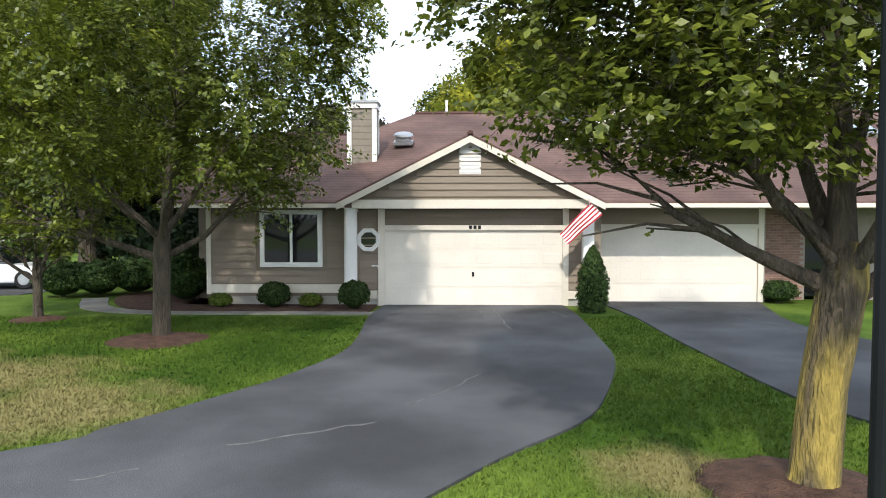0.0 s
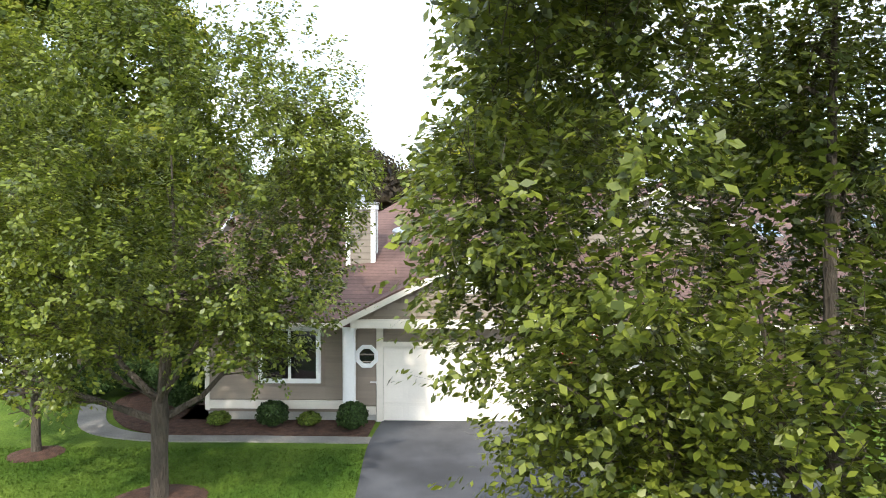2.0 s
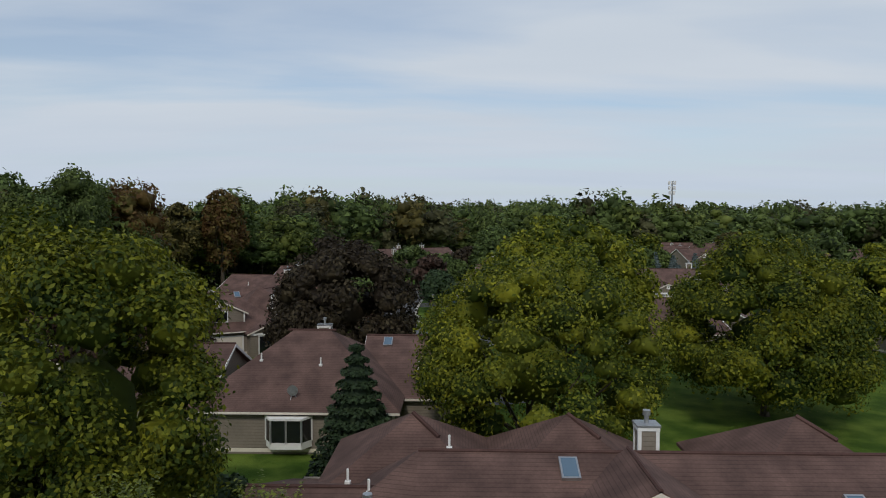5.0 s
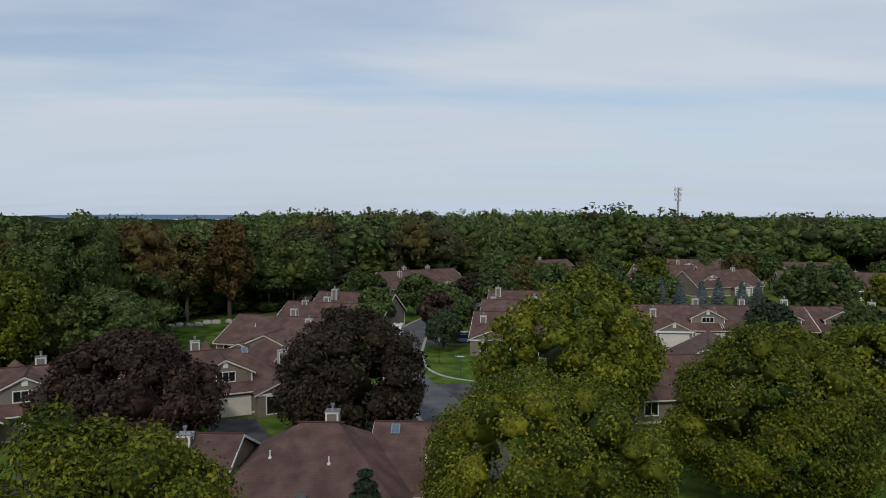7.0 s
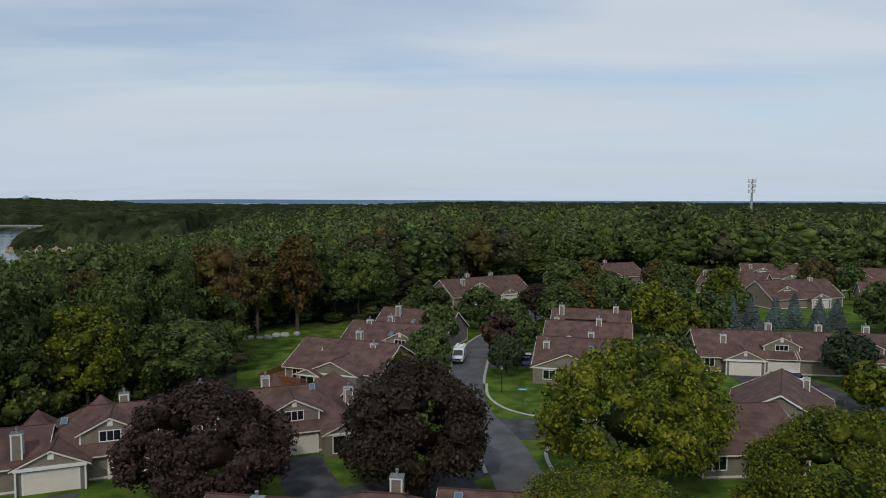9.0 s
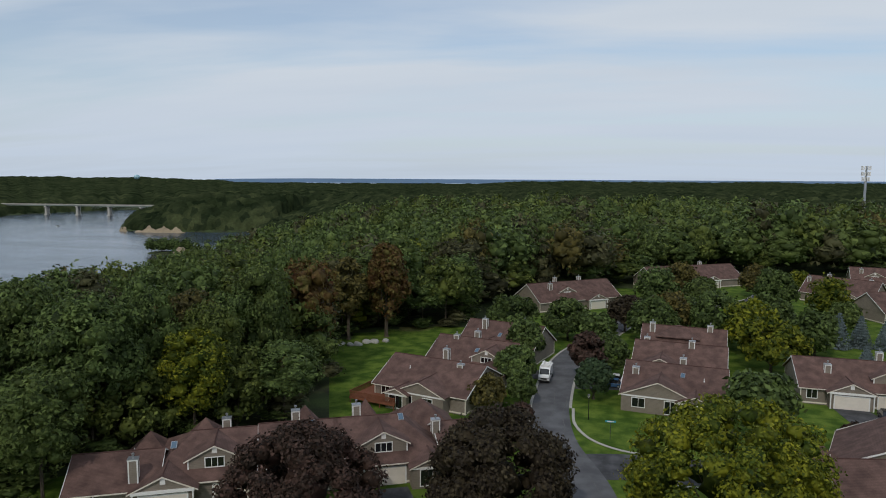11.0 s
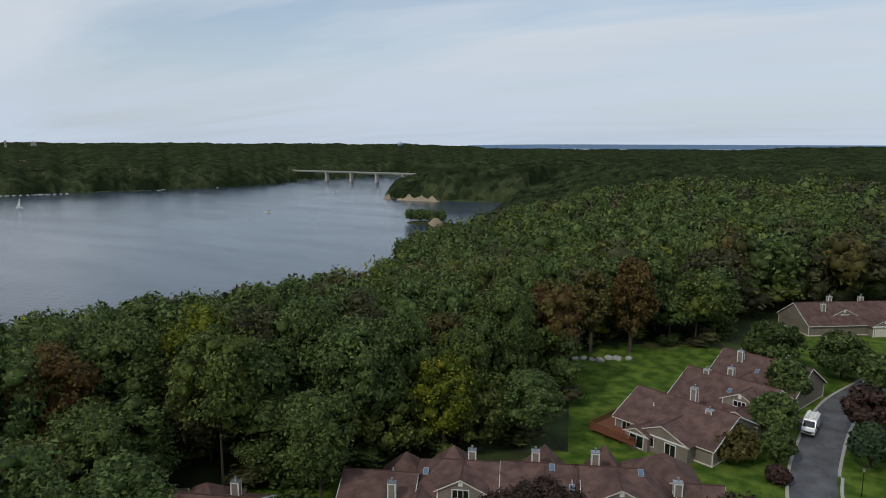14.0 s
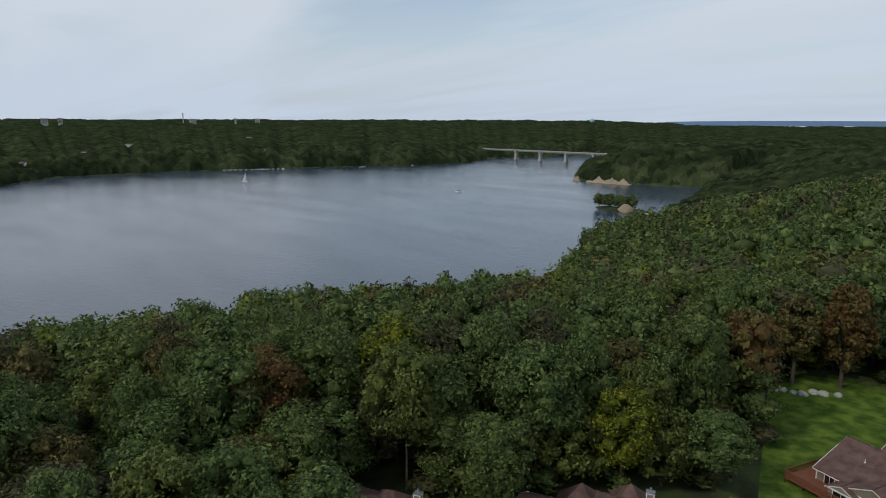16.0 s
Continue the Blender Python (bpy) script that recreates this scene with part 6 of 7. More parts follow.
def grass_blades():
    """Upright blades on the lawn near the drive."""
    rng = np.random.default_rng(21)
    n = 190000
    x, y = rng.uniform(-9.5, 6.75, n), rng.uniform(-14.2, -1.9, n)
    drive = np.array(drive_l + drive_r[::-1])
    ok = ~inside(drive, x, y) & (edge_distance(drive, x, y) > 0.03) & (x < np.interp(y, [-14.2, -10.5, -9.2, -5.3, -2.0], [6.75, 6.66, 6.31, 6.17, 6.15])) & ~((y > -2.2) & (x < 0.1))
    for mx, my, r in ((-3.75, -5.3, 0.95), (4.95, -12.4, 0.85), (-7.73, -2.69, 0.6)):
        ok &= np.hypot(x - mx, y - my) > r * 0.95
    near = np.hypot(x - 2, y + 18)
    ok &= rng.uniform(0, 1, n) < np.clip(9.0 / near, 0.25, 1)
    x, y, near = x[ok], y[ok], near[ok]
    n = len(x)
    a = rng.uniform(0, math.tau, n)
    w, h = 0.006 + 0.0006 * near, rng.uniform(0.025, 0.06, n)
    lean = rng.normal(0, 0.022, (n, 2))
    z = np.full(n, -0.02)
    v = np.stack([np.stack([x - w * np.cos(a), y - w * np.sin(a), z], 1), np.stack([x + w * np.cos(a), y + w * np.sin(a), z], 1),
                  np.stack([x + lean[:, 0], y + lean[:, 1], z + h], 1)], 1).reshape(-1, 3)
    ob = link_mesh("grass", np_mesh("grass", v, np.arange(3 * n).reshape(n, 3)), M["grass"])
    tagged(ob, "short mown green grass with worn yellow patches", "grass", kind="stuff")


grass_blades()

# ---- foreground things ----


def lamp_post(loc, h, s, label, sp=1.0):
    """A black post with a tapered four-sided lantern."""
    t = empty("street_lamp", pose(*loc), label, "street lamp", "street lamps")
    bm = bmesh.new()
    tube(bm, [(0, 0, -0.2), (0, 0, 0.5), (0, 0, 0.55), (0, 0, h)], [0.066 * sp, 0.066 * sp, 0.054 * sp, 0.046 * sp], 14)
    tube(bm, [(0, 0, h - 0.10), (0, 0, h - 0.05), (0, 0, h)], [0.05 * sp, 0.075 * sp, 0.065 * sp], 14)
    part("post", bm, M["metal"], t)
    a, b, hh = 0.095 * s, 0.165 * s, 0.46 * s
    bm = bmesh.new()
    for sx, sy in ((-1, -1), (1, -1), (1, 1), (-1, 1)):
        tube(bm, [(sx * a, sy * a, h), (sx * b, sy * b, h + hh)], [0.014 * s, 0.014 * s], 5)
    box(bm, -a - 0.02 * s, -a - 0.02 * s, h - 0.01, a + 0.02 * s, a + 0.02 * s, h + 0.04 * s)
    part("lantern_frame", bm, M["metal"], t)
    for k in range(4):
        bm = bmesh.new()
        c, d = math.cos(k * math.pi / 2), math.sin(k * math.pi / 2)
        rot = lambda x, y: (c * x - d * y, d * x + c * y)
        A = [(*rot(-a, -a), h + 0.03), (*rot(a, -a), h + 0.03), (*rot(b, -b), h + hh), (*rot(-b, -b), h + hh)]
        bm.faces.new([bm.verts.new(p) for p in A])
        part("pane", bm, M["lamp_glass"], t)
    bm = bmesh.new()
    e = b + 0.045 * s
    lo = [bm.verts.new((sx * e, sy * e, h + hh)) for sx, sy in ((-1, -1), (1, -1), (1, 1), (-1, 1))]
    lo2 = [bm.verts.new((sx * e, sy * e, h + hh + 0.02 * s)) for sx, sy in ((-1, -1), (1, -1), (1, 1), (-1, 1))]
    f = 0.115 * s
    hi = [bm.verts.new((sx * f, sy * f, h + hh + 0.15 * s)) for sx, sy in ((-1, -1), (1, -1), (1, 1), (-1, 1))]
    bm.faces.new(lo[::-1]); bm.faces.new(hi)
    for k in range(4):
        j = (k + 1) % 4
        bm.faces.new((lo[k], lo[j], lo2[j], lo2[k]))
        bm.faces.new((lo2[k], lo2[j], hi[j], hi[k]))
    box(bm, -0.07 * s, -0.07 * s, h + hh + 0.14 * s, 0.07 * s, 0.07 * s, h + hh + 0.20 * s)
    part("roof_cap", bm, M["metal_grey"], t)
    bm = bmesh.new()
    tube(bm, [(0, 0, h + 0.05), (0, 0, h + 0.2 * s)], [0.03 * s, 0.05 * s], 10)
    part("bulb", bm, M["white"], t)
    return t


def glass_pane():
    m = bpy.data.materials.new("lantern_glass")
    m.use_nodes = True
    b = m.node_tree.nodes["Principled BSDF"]
    b.inputs["Base Color"].default_value = (0.9, 0.88, 0.8, 1)
    b.inputs["Roughness"].default_value = 0.25
    b.inputs["Transmission Weight"].default_value = 0.75
    return m


M["lamp_glass"] = glass_pane()
M["metal_grey"] = mat("dark_grey_metal", (0.05, 0.055, 0.065), 0.4, 0.2, 4, 40, 0.1, spec=0.5)
lamp_post((3.70, -15.42, 0), 3.73, 0.80, "black metal lamp post with a glass lantern")
for x, y in ((-2.0, 86.6), (-4.6, 128.0)):
    lamp_post((x, y, 0), 3.4, 1.0, "black metal street lamp on a corner lawn")


def shrub(name, loc, r, h, leaf, label, seed, n=2600, size=0.06, cone=False, group=""):
    rng = np.random.default_rng(seed)
    t = empty(name, pose(*loc), label, "shrub", group)
    d = rng.normal(0, 1, (n, 3))
    d /= np.linalg.norm(d, axis=1, keepdims=True)
    d[:, 2] = np.where(d[:, 2] < -0.5, -d[:, 2], d[:, 2])
    k = rng.uniform(0.86, 1.06, (n, 1)) + 0.10 * np.sin(d[:, :1] * 9 + seed) * np.cos(d[:, 1:2] * 8 + d[:, 2:] * 7)
    if cone:
        u = rng.uniform(0, 1, n)
        w = np.clip(np.sin(np.pi * np.clip(0.25 + u * 0.75, 0, 1)) ** 0.75, 0.05, 1) * (1 + 0.12 * np.sin(u * 23 + d[:, 0] * 3))
        rad = r * w * rng.uniform(0.85, 1.08, n)
        a = rng.uniform(0, math.tau, n)
        pos = np.stack([rad * np.cos(a), rad * np.sin(a), h * u], 1)
        nrm = np.stack([np.cos(a), np.sin(a), 0.3 + 0 * a], 1)
    else:
        pos = d * k * np.array([r, r, h * 0.5]) + [0, 0, h * 0.5]
        nrm = d
    v, q = leaf_quads(rng, pos, nrm, size, -0.5)
    cv, cf = ICO2
    core = cv * np.array([r * 0.86, r * 0.86, h * 0.46]) + [0, 0, h * 0.48]
    if cone:
        core[:, :2] *= np.where(cv[:, 2:3] > 0, 1 - 0.75 * cv[:, 2:3], 1) * 0.95
    link_mesh("foliage", np_mesh("foliage", np.concatenate([v, core]), [q, cf + len(v)]), M[leaf], t)
    bm = bmesh.new()
    for k in range(4):
        a = k * 1.6
        tube(bm, [(0.03 * math.cos(a), 0.03 * math.sin(a), -0.05), (0.25 * r * math.cos(a), 0.25 * r * math.sin(a), h * 0.4)], [0.02, 0.01], 5)
    part("stem", bm, M["bark"], t)
    return t


shrub("shrub", (-2.80, -0.55, 0), 0.40, 0.66, "leaf_hedge", "dark green clipped round shrub in mulch", 1)
shrub("shrub", (-0.66, -0.80, 0), 0.39, 0.72, "leaf_hedge", "dark green clipped round shrub at the garage corner", 2)
shrub("shrub", (-4.25, -0.45, 0), 0.30, 0.36, "leaf_light", "small light green shrub in mulch", 3, 900)
shrub("shrub", (-1.85, -0.45, 0), 0.30, 0.36, "leaf_light", "small light green shrub in mulch", 4, 900)
shrub("conical_shrub", (5.40, -1.15, 0), 0.36, 1.65, "leaf_hedge", "narrow upright evergreen shrub beside the garage", 5, 4200, 0.07, True)
shrub("shrub", (-5.75, 1.0, 0), 0.72, 1.25, "leaf_hedge", "large round evergreen shrub at the house corner", 6, 5200, 0.07)
for k, (x, y) in enumerate(((-9.9, 2.0), (-9.0, 2.4), (-8.1, 2.9), (-7.2, 3.1), (-6.5, 2.6))):
    shrub("hedge_shrub", (x, y, 0), 0.75, 1.05, "leaf_hedge", "dense dark evergreen hedge shrub", 20 + k, 4200, 0.075, group="hedge")
shrub("shrub", (11.0, 0.9, 0), 0.5, 0.6, "leaf_hedge", "low green shrub before the brick wall", 9, 1500)
shrub("shrub", (12.9, 0.7, 0), 0.6, 0.8, "leaf_hedge", "round green shrub before the brick wall", 10, 1500)


def flag():
    t = empty("flag", pose(5.46, -0.50, 2.62), "red and white striped cloth flag on a short pole", "flag")
    bm = bmesh.new()
    tube(bm, [(0, 0.08, -0.15), (-0.10, -0.35, 0.08), (-0.16, -0.62, 0.22)], [0.016, 0.014, 0.012], 8)
    part("pole", bm, M["white"], t)
    rows, cols = 9, 14
    def at(u, v):
        # u along the fly, v across the stripes
        sag = 0.04 * math.sin(u * 9 + v * 2)
        return Vector((-0.06 - 0.82 * u + (0.30 - 0.12 * u) * v + 0.03 * math.sin(u * 8), -0.30 - 0.10 * v + sag - 0.08 * u, 0.12 - 0.82 * u - (0.30 - 0.04 * u) * v + 0.03 * math.sin(u * 7)))
    for r in range(rows):
        bm = bmesh.new()
        A = [[bm.verts.new(at(c / cols, (r + e) / rows)) for e in (0, 1)] for c in range(cols + 1)]
        for p, q in zip(A, A[1:]):
            bm.faces.new((p[0], q[0], q[1], p[1]))
        part("stripe", bm, M["red"] if r % 2 == 0 else M["white"], t)
    return t


flag()


def car(name, loc, turn, paint, label, L=4.6, W=1.82, H=1.5, suv=False):
    t = empty(name, pose(*loc, 0, 0, turn), label, "car")
    bm = bmesh.new()
    z0, belt = 0.22, H * 0.58
    prof = [(-L / 2, 0.35), (-L / 2 + 0.05, belt - 0.06), (-L * 0.30, belt), (L * 0.18, belt + 0.02), (L * 0.45, belt - 0.10), (L / 2, belt - 0.28), (L / 2, 0.32), (L / 2 - 0.1, z0), (-L / 2 + 0.1, z0)]
    prism(bm, prof, -W / 2, W / 2)
    bmesh.ops.bevel(bm, geom=[e for e in bm.edges], offset=0.05, segments=2, affect="EDGES")
    part("body", bm, M[paint], t)
    bm = bmesh.new()
    b0 = -L * (0.48 if suv else 0.36)
    lo = [(b0, -W / 2 + 0.06), (L * 0.22, -W / 2 + 0.06), (L * 0.22, W / 2 - 0.06), (b0, W / 2 - 0.06)]
    hi = [(b0 + 0.35, -W / 2 + 0.22), (L * 0.03, -W / 2 + 0.22), (L * 0.03, W / 2 - 0.22), (b0 + 0.35, W / 2 - 0.22)]
    A = [bm.verts.new((*p, belt - 0.02)) for p in lo]
    B = [bm.verts.new((*p, H - 0.06)) for p in hi]
    bm.faces.new(B)
    for k in range(4):
        bm.faces.new((A[k], A[(k + 1) % 4], B[(k + 1) % 4], B[k]))
    part("windows", bm, M["glass"], t)
    bm = boxes((hi[0][0] - 0.05, -W / 2 + 0.2, H - 0.07, hi[1][0] + 0.05, W / 2 - 0.2, H))
    bmesh.ops.bevel(bm, geom=[e for e in bm.edges], offset=0.03, segments=2, affect="EDGES")
    part("roof", bm, M[paint], t)
    for x in (-L * 0.31, L * 0.31):
        for s in (-1, 1):
            w = empty("wheel", pose(x, s * (W / 2 - 0.1), 0.33))
            w.parent = t
            bm = bmesh.new()
            tube(bm, [(0, -0.11, 0), (0, -0.08, 0), (0, 0.08, 0), (0, 0.11, 0)], [0.28, 0.33, 0.33, 0.28], 18)
            part("tyre", bm, M["rubber"], w)
            bm = bmesh.new()
            tube(bm, [(0, s * 0.10, 0), (0, s * 0.125, 0)], [0.20, 0.18], 14)
            part("rim", bm, M["galv"], w)
    for s in (-1, 1):
        part("headlight", boxes((L / 2 - 0.06, s * W * 0.33 - 0.18, belt - 0.30, L / 2 + 0.015, s * W * 0.33 + 0.18, belt - 0.18)), M["white"], t)
        part("taillight", boxes((-L / 2 - 0.01, s * W * 0.36 - 0.14, belt - 0.25, -L / 2 + 0.06, s * W * 0.36 + 0.14, belt - 0.1)), M["red"], t)
    return t


car("car", (-13.9, 4.6, 0.01), 8, "car_white", "white sedan parked on the asphalt lane", 4.7, 1.85, 1.42)
car("car", (43.0, 98.6, 0.01), -95, "car_dark", "black sedan parked before an open garage", 4.6, 1.82, 1.45)
car("car", (46.0, 98.8, 0.01), -80, "car_white", "white sport utility car parked before a garage", 4.7, 1.9, 1.75, True)
car("car", (1.2, 105.0, 0.01), 175, "car_blue", "blue car parked in a drive", 4.5, 1.8, 1.5)
car("car", (1.4, 107.8, 0.01), 175, "car_white", "silver car parked in a drive", 4.5, 1.8, 1.5)


def van():
    t = empty("van", pose(-10.6, 106.4, 0.02, 0, 0, -92), "white service van with roof racks parked on the street", "van")
    bm = bmesh.new()
    prism(bm, [(-2.9, 0.4), (-2.9, 2.45), (-2.7, 2.6), (1.1, 2.6), (1.5, 2.45), (2.15, 1.45), (2.85, 1.2), (2.95, 0.75), (2.9, 0.4)], -1.0, 1.0)
    bmesh.ops.bevel(bm, geom=[e for e in bm.edges], offset=0.06, segments=2, affect="EDGES")
    part("body", bm, M["car_white"], t)
    bm = bmesh.new()
    bm.faces.new([bm.verts.new(p) for p in ((1.56, -0.82, 2.38), (2.18, -0.88, 1.50), (2.18, 0.88, 1.50), (1.56, 0.82, 2.38))])
    part("windscreen", bm, M["glass"], t)
    part("grille", boxes((2.9, -0.6, 0.72, 2.98, 0.6, 1.02)), M["metal"], t)
    part("bumper", boxes((2.85, -0.95, 0.38, 3.02, 0.95, 0.62)), M["rubber"], t)
    for s in (-1, 1):
        part("side_window", boxes((0.75, s * 1.0 - 0.012, 1.5, 1.6, s * 1.0 + 0.012, 2.1)), M["glass"], t)
        part("headlight", boxes((2.84, s * 0.78 - 0.15, 0.86, 2.97, s * 0.78 + 0.15, 1.12)), M["galv"], t)
        part("mirror", boxes((1.75, s * 1.18 - 0.10, 1.45, 1.85, s * 1.18 + 0.10, 1.75)), M["rubber"], t)
    for x in (-1.8, 0.0, 0.9):
        part("roof_bar", boxes((x - 0.05, -0.95, 2.62, x + 0.05, 0.95, 2.80)), M["white"], t)
    for y in (-0.6, 0.55):
        part("ladder", boxes((-2.4, y - 0.16, 2.80, 1.1, y + 0.16, 2.88)), M["white"], t)
    for x in (-1.9, 1.9):
        for s in (-1, 1):
            bm = bmesh.new()
            tube(bm, [(x, s * 0.78, 0.36), (x, s * 1.01, 0.36)], [0.36, 0.36], 18)
            part("wheel", bm, M["rubber"], t)
    return t


van()

# street name sign: writing too small to read, plain bars
s = empty("street_sign", pose(1.35, 79.1, 0), "teal street name sign on a thin post", "sign")
bm = bmesh.new()
tube(bm, [(0, 0, -0.2), (0, 0, 2.5)], [0.035, 0.035], 8)
part("post", bm, M["metal_grey"], s)
b = part("blade", boxes((-0.75, -0.02, 2.5, 0.75, 0.02, 2.78)), M["sign_teal"], s)
part("lettering_bar", boxes((-0.5, -0.03, 2.58, 0.5, -0.021, 2.70)), M["white"], b)

# ---- deck ----
D = pose(-29.0, 85.2, 0, 0, 0, -14)
d = empty("deck", D, "red-stained timber deck with railing on posts", "deck")
for k in range(22):
    part("plank", boxes((-11.2 + k * 0.40, -3.6, 1.02, -10.83 + k * 0.40, 0.3 if k > 6 else 4.5, 1.08)), M["deck"], d)
part("joist", boxes((-11.2, -3.62, 0.70, -2.4, -3.5, 1.02)), M["deck"], d)
part("joist", boxes((-11.25, -3.6, 0.70, -11.13, 4.5, 1.02)), M["deck"], d)
for x in (-11.1, -8.2, -5.3, -2.6):
    part("post", boxes((x - 0.07, -3.55, -0.1, x + 0.07, -3.41, 0.9)), M["deck"], d)
part("railing", boxes((-11.2, -3.62, 1.95, -2.4, -3.52, 2.05)), M["deck"], d)
part("railing", boxes((-11.22, -3.6, 1.95, -11.12, 4.5, 2.05)), M["deck"], d)
for k in range(50):
    x = -11.15 + k * 0.178
    part("baluster", boxes((x, -3.59, 1.05, x + 0.09, -3.55, 1.96)), M["deck"], d)
for k in range(34):
    y = -3.5 + k * 0.235
    part("baluster", boxes((-11.19, y, 1.05, -11.15, y + 0.12, 1.96)), M["deck"], d)

# boulders and pale bushes at the lawn's edge
rng = np.random.default_rng(4)
for k in range(9):
    x, y = -59.5 + k * 1.3 + rng.uniform(-0.5, 0.5), 119.0 + k * 0.8 + rng.uniform(-1, 1)
    cv, cf = ICO2
    v = cv * (1 + rng.uniform(-0.2, 0.2, (len(cv), 1))) * rng.uniform(0.5, 0.95) * np.array([1.2, 1, 0.75]) + [0, 0, 0.15]
    ob = tagged(link_mesh("boulder", np_mesh("boulder", v, cf), M["stone"]), "pale grey boulder at the lawn edge", "rock", "boulders")
    ob.matrix_basis = pose(x, y, 0, 0, 0, k * 40)

# ---- the bay ----


def bridge():
    t = empty("bridge", pose(-1060, 1130, 0, 0, 0, 6), "long steel road bridge on concrete piers over the bay", "bridge")
    part("roadway", boxes((-330, -6, -17.4, 190, 6, -16.2)), M["concrete"], t)
    part("girder", boxes((-330, -5, -19.4, 190, -4.4, -17.4)), M["bridge_green"], t)
    part("girder", boxes((-330, 4.4, -19.4, 190, 5, -17.4)), M["bridge_green"], t)
    part("parapet", boxes((-330, -6.2, -16.2, 190, -5.9, -15.1)), M["concrete"], t)
    for x in (-70, 0, 70, 140):
        p = part("pier", boxes((x - 2.2, -4.5, -42, x + 2.2, -2.0, -20), (x - 2.2, 2.0, -42, x + 2.2, 4.5, -20), (x - 2.6, -6, -21.5, x + 2.6, 6, -19.4), (x - 3.2, -6, -42, x + 3.2, 6, -36)), M["concrete"], t)
    for k in range(24):
        x = 30 + k * 7.0
        dz = -19.4 - 6.0 * abs(math.cos((x - 30) / 70 * math.pi)) ** 1.5
        bm = bmesh.new()
        tube(bm, [(x, -4.6, -19.4), (x + 3.5, -4.6, dz), (x + 7, -4.6, -19.4)], [0.45, 0.45, 0.45], 4)
        part("truss", bm, M["bridge_green"], t)
    return t


M["bridge_green"] = mat("weathered_green_steel", (0.20, 0.24, 0.21), 0.7, 0.15, 0.5, 4, 0.1)
bridge()


def sand_face(name, a, b, h, seed, label):
    """An eroded sand bluff between two shore points."""
    rng = np.random.default_rng(seed)
    a, b = Vector(a), Vector(b)
    n, m = 26, 7
    inland = Vector((b.y - a.y, a.x - b.x)).normalized()
    if inland.dot(Vector((1, 1))) < 0:
        inland = -inland
    v = []
    for i in range(n + 1):
        p = a.lerp(b, i / n)
        top = h * min(1.0, 5 * min(i, n - i) / n) ** 0.6 * (0.72 + 0.28 * math.sin(i * 0.9 + seed)) * rng.uniform(0.75, 1.15)
        for j in range(m + 1):
            u = j / m
            w = p + inland * (u * h * 0.55 + rng.uniform(-0.8, 0.8) - 4)
            v.append((w.x, w.y, LAKE_Z - 1 + top * u))
    f = [(i * (m + 1) + j, (i + 1) * (m + 1) + j, (i + 1) * (m + 1) + j + 1, i * (m + 1) + j + 1) for i in range(n) for j in range(m)]
    ob = link_mesh(name, np_mesh(name, np.array(v), np.array(f)), M["sand"])
    return tagged(ob, label, "bluff", kind="structure")


sand_face("sand_bluff", (-655, 790), (-580, 804), 10, 1, "pale eroded sand bluff above the water")
sand_face("sand_bluff_small", (-690, 806), (-668, 794), 8, 2, "small pale sand bluff above the water")
# islet
rng = np.random.default_rng(9)
cv, cf = ICO3
v = cv * (1 + 0.12 * np.sin(cv[:, :1] * 7) * np.cos(cv[:, 1:2] * 5)) * np.array([40, 16, 5]) + [-420, 566, LAKE_Z - 2]
tagged(link_mesh("islet", np_mesh("islet", v, cf), M["woodfloor"]), "low wooded islet off the shore", "islet", kind="structure")
v = cv * (1 + rng.uniform(-0.12, 0.12, (len(cv), 1))) * np.array([9, 6, 9]) + [-412, 558, LAKE_Z - 1]
tagged(link_mesh("sand_mound", np_mesh("sand_mound", v, cf), M["sand"]), "pale sand mound on the islet", "mound", kind="structure")
v = cv * np.array([34, 3, 1.2]) + [-372, 560, LAKE_Z]
tagged(link_mesh("sand_spit", np_mesh("sand_spit", v, cf), M["sand"]), "thin sand spit joining the islet", "spit", kind="structure")
for k, (x, y) in enumerate(((-452, 566), (-444, 573), (-437, 562), (-430, 572), (-424, 566), (-418, 575))):
    add_tree("islet_tree", (x, y, LAKE_Z + 2.0), "leaf_green", "rounded green tree on the islet", 900 + k, 13.5, 7.5, 0.5, 16, 420, 1.6, "dome", 0.3, "islet trees")


def boat(loc, turn, L, label, sail=False):
    t = empty("boat", pose(*loc, 0, 0, turn), label, "boat")
    bm = bmesh.new()
    prism(bm, [(-L / 2, -L * 0.16), (L * 0.25, -L * 0.16), (L / 2, 0), (L * 0.25, L * 0.16), (-L / 2, L * 0.16)], -0.3, 0.9, "z")
    part("hull", bm, M["white"], t)
    if sail:
        bm = bmesh.new()
        prism(bm, [(-L * 0.4, 1.6), (L * 0.15, 1.6), (L * 0.1, L * 1.5)], -0.05, 0.05)
        part("sail", bm, M["white"], t)
        bm = bmesh.new()
        tube(bm, [(L * 0.12, 0, 0.5), (L * 0.12, 0, L * 1.6)], [0.12, 0.08], 6)
        part("mast", bm, M["galv"], t)
    else:
        part("cabin", boxes((-L * 0.2, -L * 0.1, 0.9, L * 0.15, L * 0.1, 2.2)), M["glass"], t)
    return t


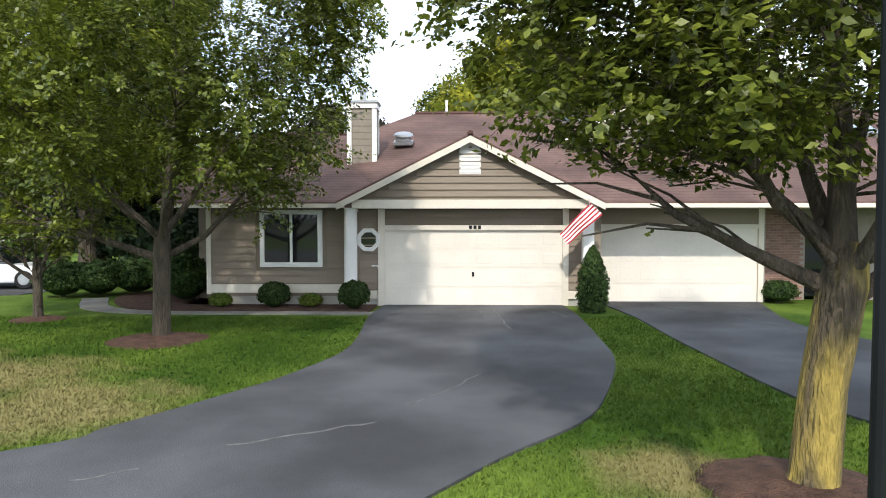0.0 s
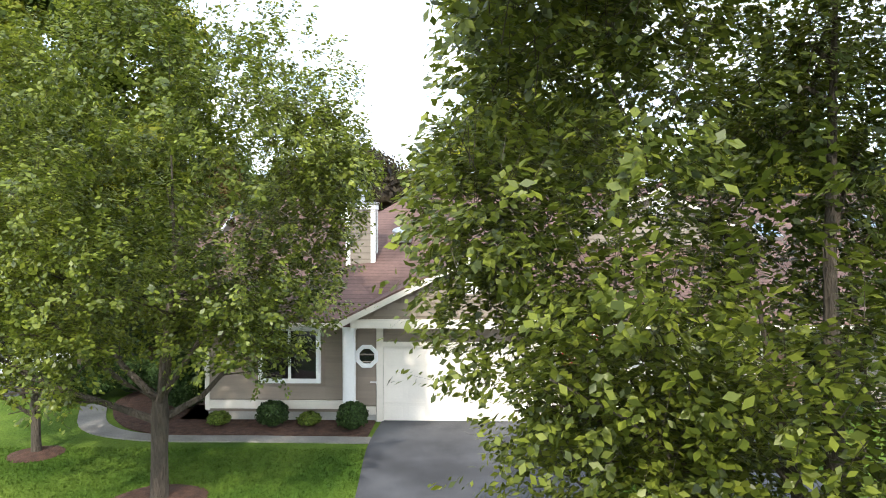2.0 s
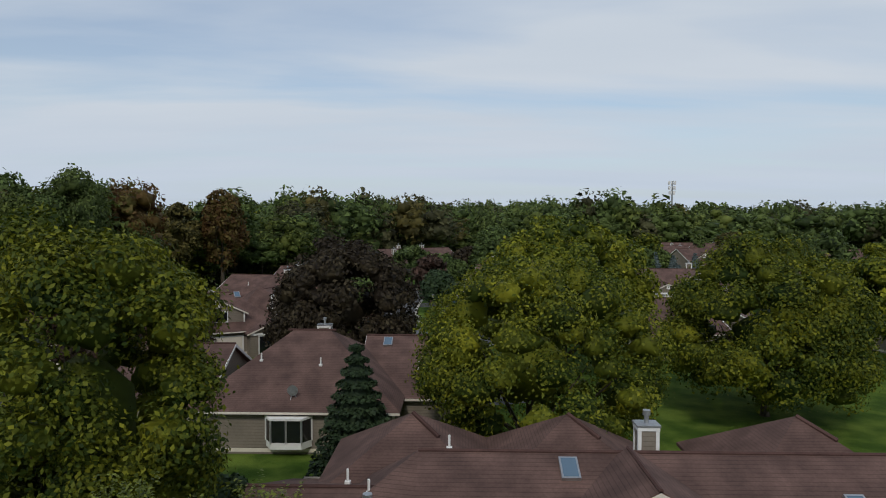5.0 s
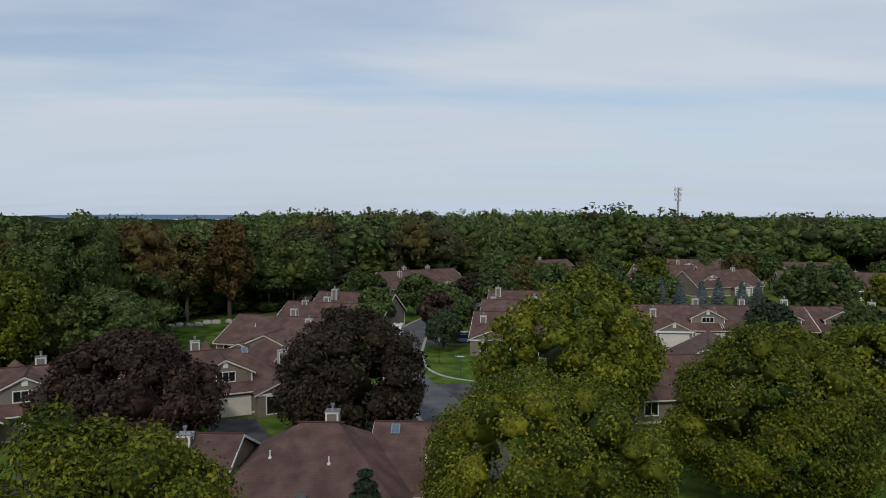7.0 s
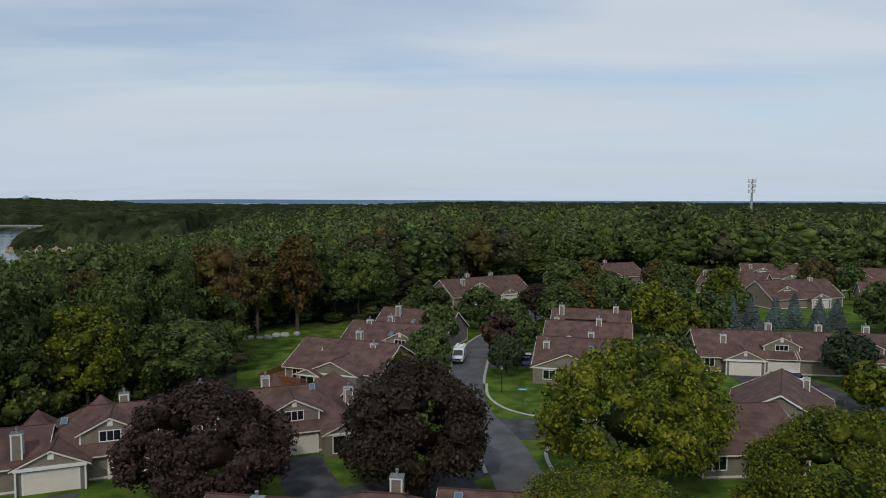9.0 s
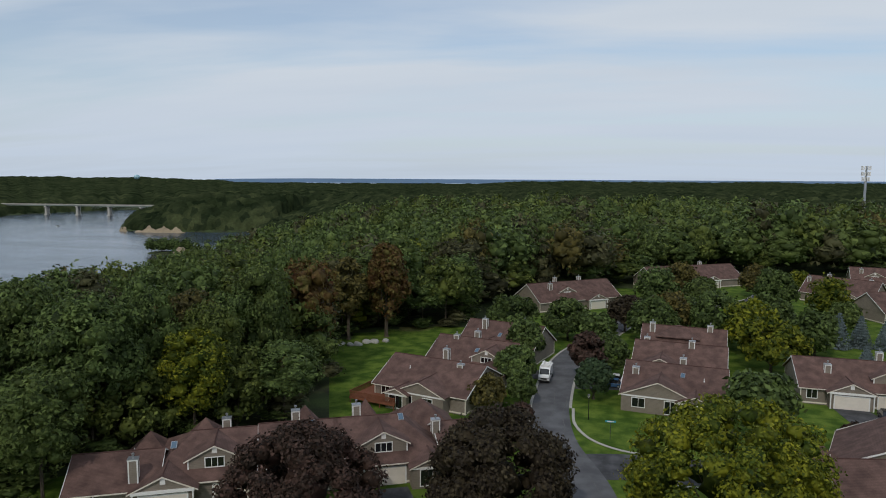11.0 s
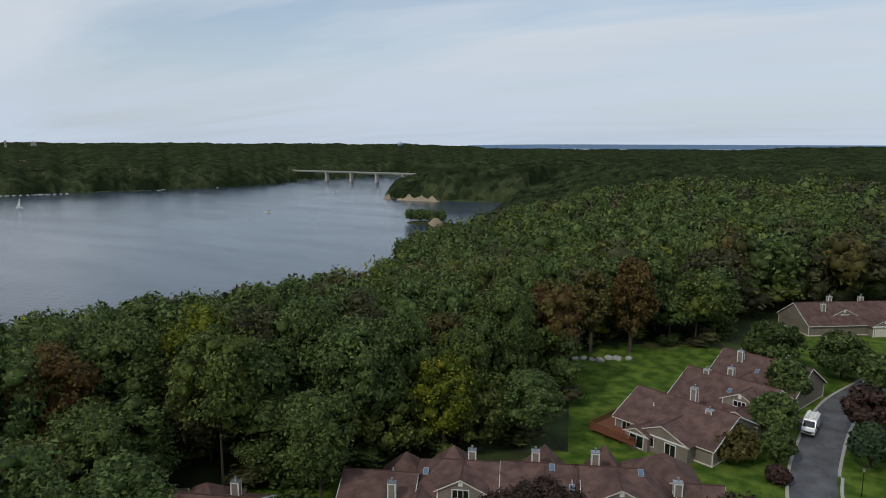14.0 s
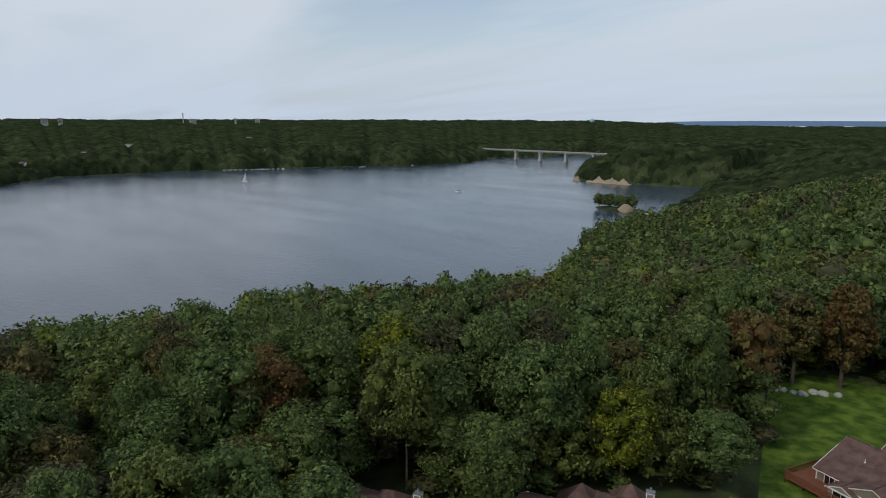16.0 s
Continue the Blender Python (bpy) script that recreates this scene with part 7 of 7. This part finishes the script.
boat((-662, 548, LAKE_Z), 20, 9.0, "small motor boat out on the water")
boat((-963, 388, LAKE_Z), 60, 8.5, "white sailing boat out on the water", True)
boat((-840, 850, LAKE_Z), 100, 7.0, "small white motor boat near the bridge")
for k in range(12):
    boat((-1200 + k * 3.0, 450 + k * 9.0, LAKE_Z), 20 + k * 31, 6.5, "white boat moored at a jetty")["group"] = "moored boats"
for k, (x, y) in enumerate(((-1202, 470), (-1190, 520), (-1128, 700), (-1110, 806))):
    bm = boxes((-1.6, -24, 0.4, 1.6, 24, 0.9))
    for q in range(5):
        tube(bm, [(0, -20 + q * 10, -4), (0, -20 + q * 10, 0.5)], [0.3, 0.3], 6)
    ob = tagged(part("jetty", bm, M["concrete"]), "long pale jetty along the far shore", "jetty", "jetties")
    ob.matrix_basis = pose(x, y, LAKE_Z, 0, 0, 15 + k * 12)


def far_house(loc, turn, w, d, h, label):
    t = empty("house", pose(*loc, 0, 0, turn), label, "house", "far shore houses")
    part("wall", boxes((-w / 2, -d / 2, -6, w / 2, d / 2, h)), M["white"], t)
    bm = bmesh.new()
    prism(bm, [(-d / 2 - 0.6, h), (d / 2 + 0.6, h), (0, h + d * 0.3)], -w / 2 - 0.5, w / 2 + 0.5, "x")
    part("roof", bm, M["ridge"], t)
    for k in range(4):
        x = -w * 0.36 + k * w * 0.24
        part("window", boxes((x - 0.9, -d / 2 - 0.05, h * 0.35, x + 0.9, -d / 2 + 0.02, h * 0.75)), M["glass"], t)
    return t


for x, y, z, w in ((-1242, 712, 2, 18), (-1420, 610, 0, 20), (-1226, 142, -34, 12), (-1260, 560, 0, 12), (-1500, 900, 2, 16), (-1700, 420, 4, 22), (-1330, 250, -4, 12), (-1900, 800, 6, 22)):
    far_house((x, y, float(ground_z(x, y)) + 9.0), 60, w * 0.7, 7, 4.5, "white house among trees across the bay")


def tower():
    t = empty("cell_tower", pose(176, 539, 0), "tall grey cell tower with antenna panels above the trees", "tower")
    bm = bmesh.new()
    tube(bm, [(0, 0, -1), (0, 0, 49)], [1.2, 0.7], 10)
    part("mast", bm, M["galv"], t)
    for z, r in ((47.6, 2.8), (43.5, 2.6), (39.5, 2.2)):
        bm = bmesh.new()
        for k in range(3):
            a, b = k * math.tau / 3, (k + 1) * math.tau / 3
            tube(bm, [(r * math.cos(a), r * math.sin(a), z), (r * math.cos(b), r * math.sin(b), z)], [0.14, 0.14], 5)
            tube(bm, [(0, 0, z), (r * math.cos(a), r * math.sin(a), z)], [0.12, 0.12], 5)
        p = part("platform", bm, M["galv"], t)
        for k in range(9):
            a = k * math.tau / 9
            x, y = r * math.cos(a), r * math.sin(a)
            part("antenna", boxes((x - 0.36, y - 0.36, z - 1.4, x + 0.36, y + 0.36, z + 1.5)), M["white"], p)
    return t


tower()


def water_tower():
    t = empty("water_tower", pose(-2440, 3030, 0), "pale blue water tower on the horizon", "water tower")
    bm = bmesh.new()
    tube(bm, [(0, 0, 0), (0, 0, 30), (0, 0, 36), (0, 0, 40), (0, 0, 46), (0, 0, 52), (0, 0, 56), (0, 0, 58)], [5, 4.5, 9, 13, 15, 13, 8, 2], 20)
    part("tank", bm, mat("pale_blue_tank", (0.35, 0.55, 0.62), 0.5, 0.05, 0.1, 1, 0.0), t)
    return t


water_tower()
for k, (a, r, w, h) in enumerate(((-81, 3600, 30, 50), (-80, 3700, 20, 52), (-71.6, 3900, 5, 78), (-70.9, 3800, 34, 49), (-67.7, 3900, 9, 54), (-66, 3900, 24, 49))):
    b = empty("office_block", pose(1 + r * math.sin(radians(a)), -17.5 + r * math.cos(radians(a)), 0, 0, 0, -a), "pale office block on the horizon", "building", "horizon buildings")
    part("wall", boxes((-w / 2, -9, -10, w / 2, 9, h)), M["concrete"], b)
    part("parapet", boxes((-w / 2 - 0.5, -9.5, h, w / 2 + 0.5, 9.5, h + 1.5)), M["white"], b)
    for q in range(4):
        part("window_band", boxes((-w / 2 + 2, -9.1, h - 6 - q * 5, w / 2 - 2, -8.9, h - 4 - q * 5)), M["glass"], b)

# bay window and dish of the house behind
b = empty("bay_window", pose(-9.1, 25.4, 0), "white bay window with four panes on taupe wall", "window")
bm = bmesh.new()
prism(bm, [(-1.5, 0.05), (-1.0, -0.75), (1.0, -0.75), (1.5, 0.05)], 0.55, 1.0, "z")
part("apron", bm, M["white"], b)
bm = bmesh.new()
prism(bm, [(-1.6, 0.05), (-1.05, -0.85), (1.05, -0.85), (1.6, 0.05)], 2.45, 2.6, "z")
part("head", bm, M["white"], b)
for xa, ya, xb, yb in ((-1.5, 0, -1.0, -0.75), (-1.0, -0.75, 0, -0.75), (0, -0.75, 1.0, -0.75), (1.0, -0.75, 1.5, 0)):
    bm = bmesh.new()
    slab(bm, [(xa, ya, 2.45), (xb, yb, 2.45), (xb, yb + 0.03, 2.45), (xa, ya + 0.03, 2.45)], 1.45)
    part("pane", bm, M["glass"], b)
    bm = bmesh.new()
    tube(bm, [(xa, ya, 0.95), (xa, ya, 2.5)], [0.07, 0.07], 4)
    tube(bm, [(xb, yb, 0.95), (xb, yb, 2.5)], [0.07, 0.07], 4)
    part("mullion", bm, M["white"], b)
d = empty("satellite_dish", pose(-9.0, 26.2, 3.3), "grey satellite dish on tripod legs", "satellite dish")
bm = bmesh.new()
tube(bm, [(0, -0.02, 0.75), (0, -0.10, 0.75), (0, -0.14, 0.75)], [0.05, 0.28, 0.36], 16)
part("reflector", bm, M["galv"], d)
bm = bmesh.new()
for a in (0, 2.1, 4.2):
    tube(bm, [(0, 0, 0.75), (0.4 * math.cos(a), 0.4 * math.sin(a), -0.2)], [0.025, 0.025], 5)
part("tripod", bm, M["galv"], d)
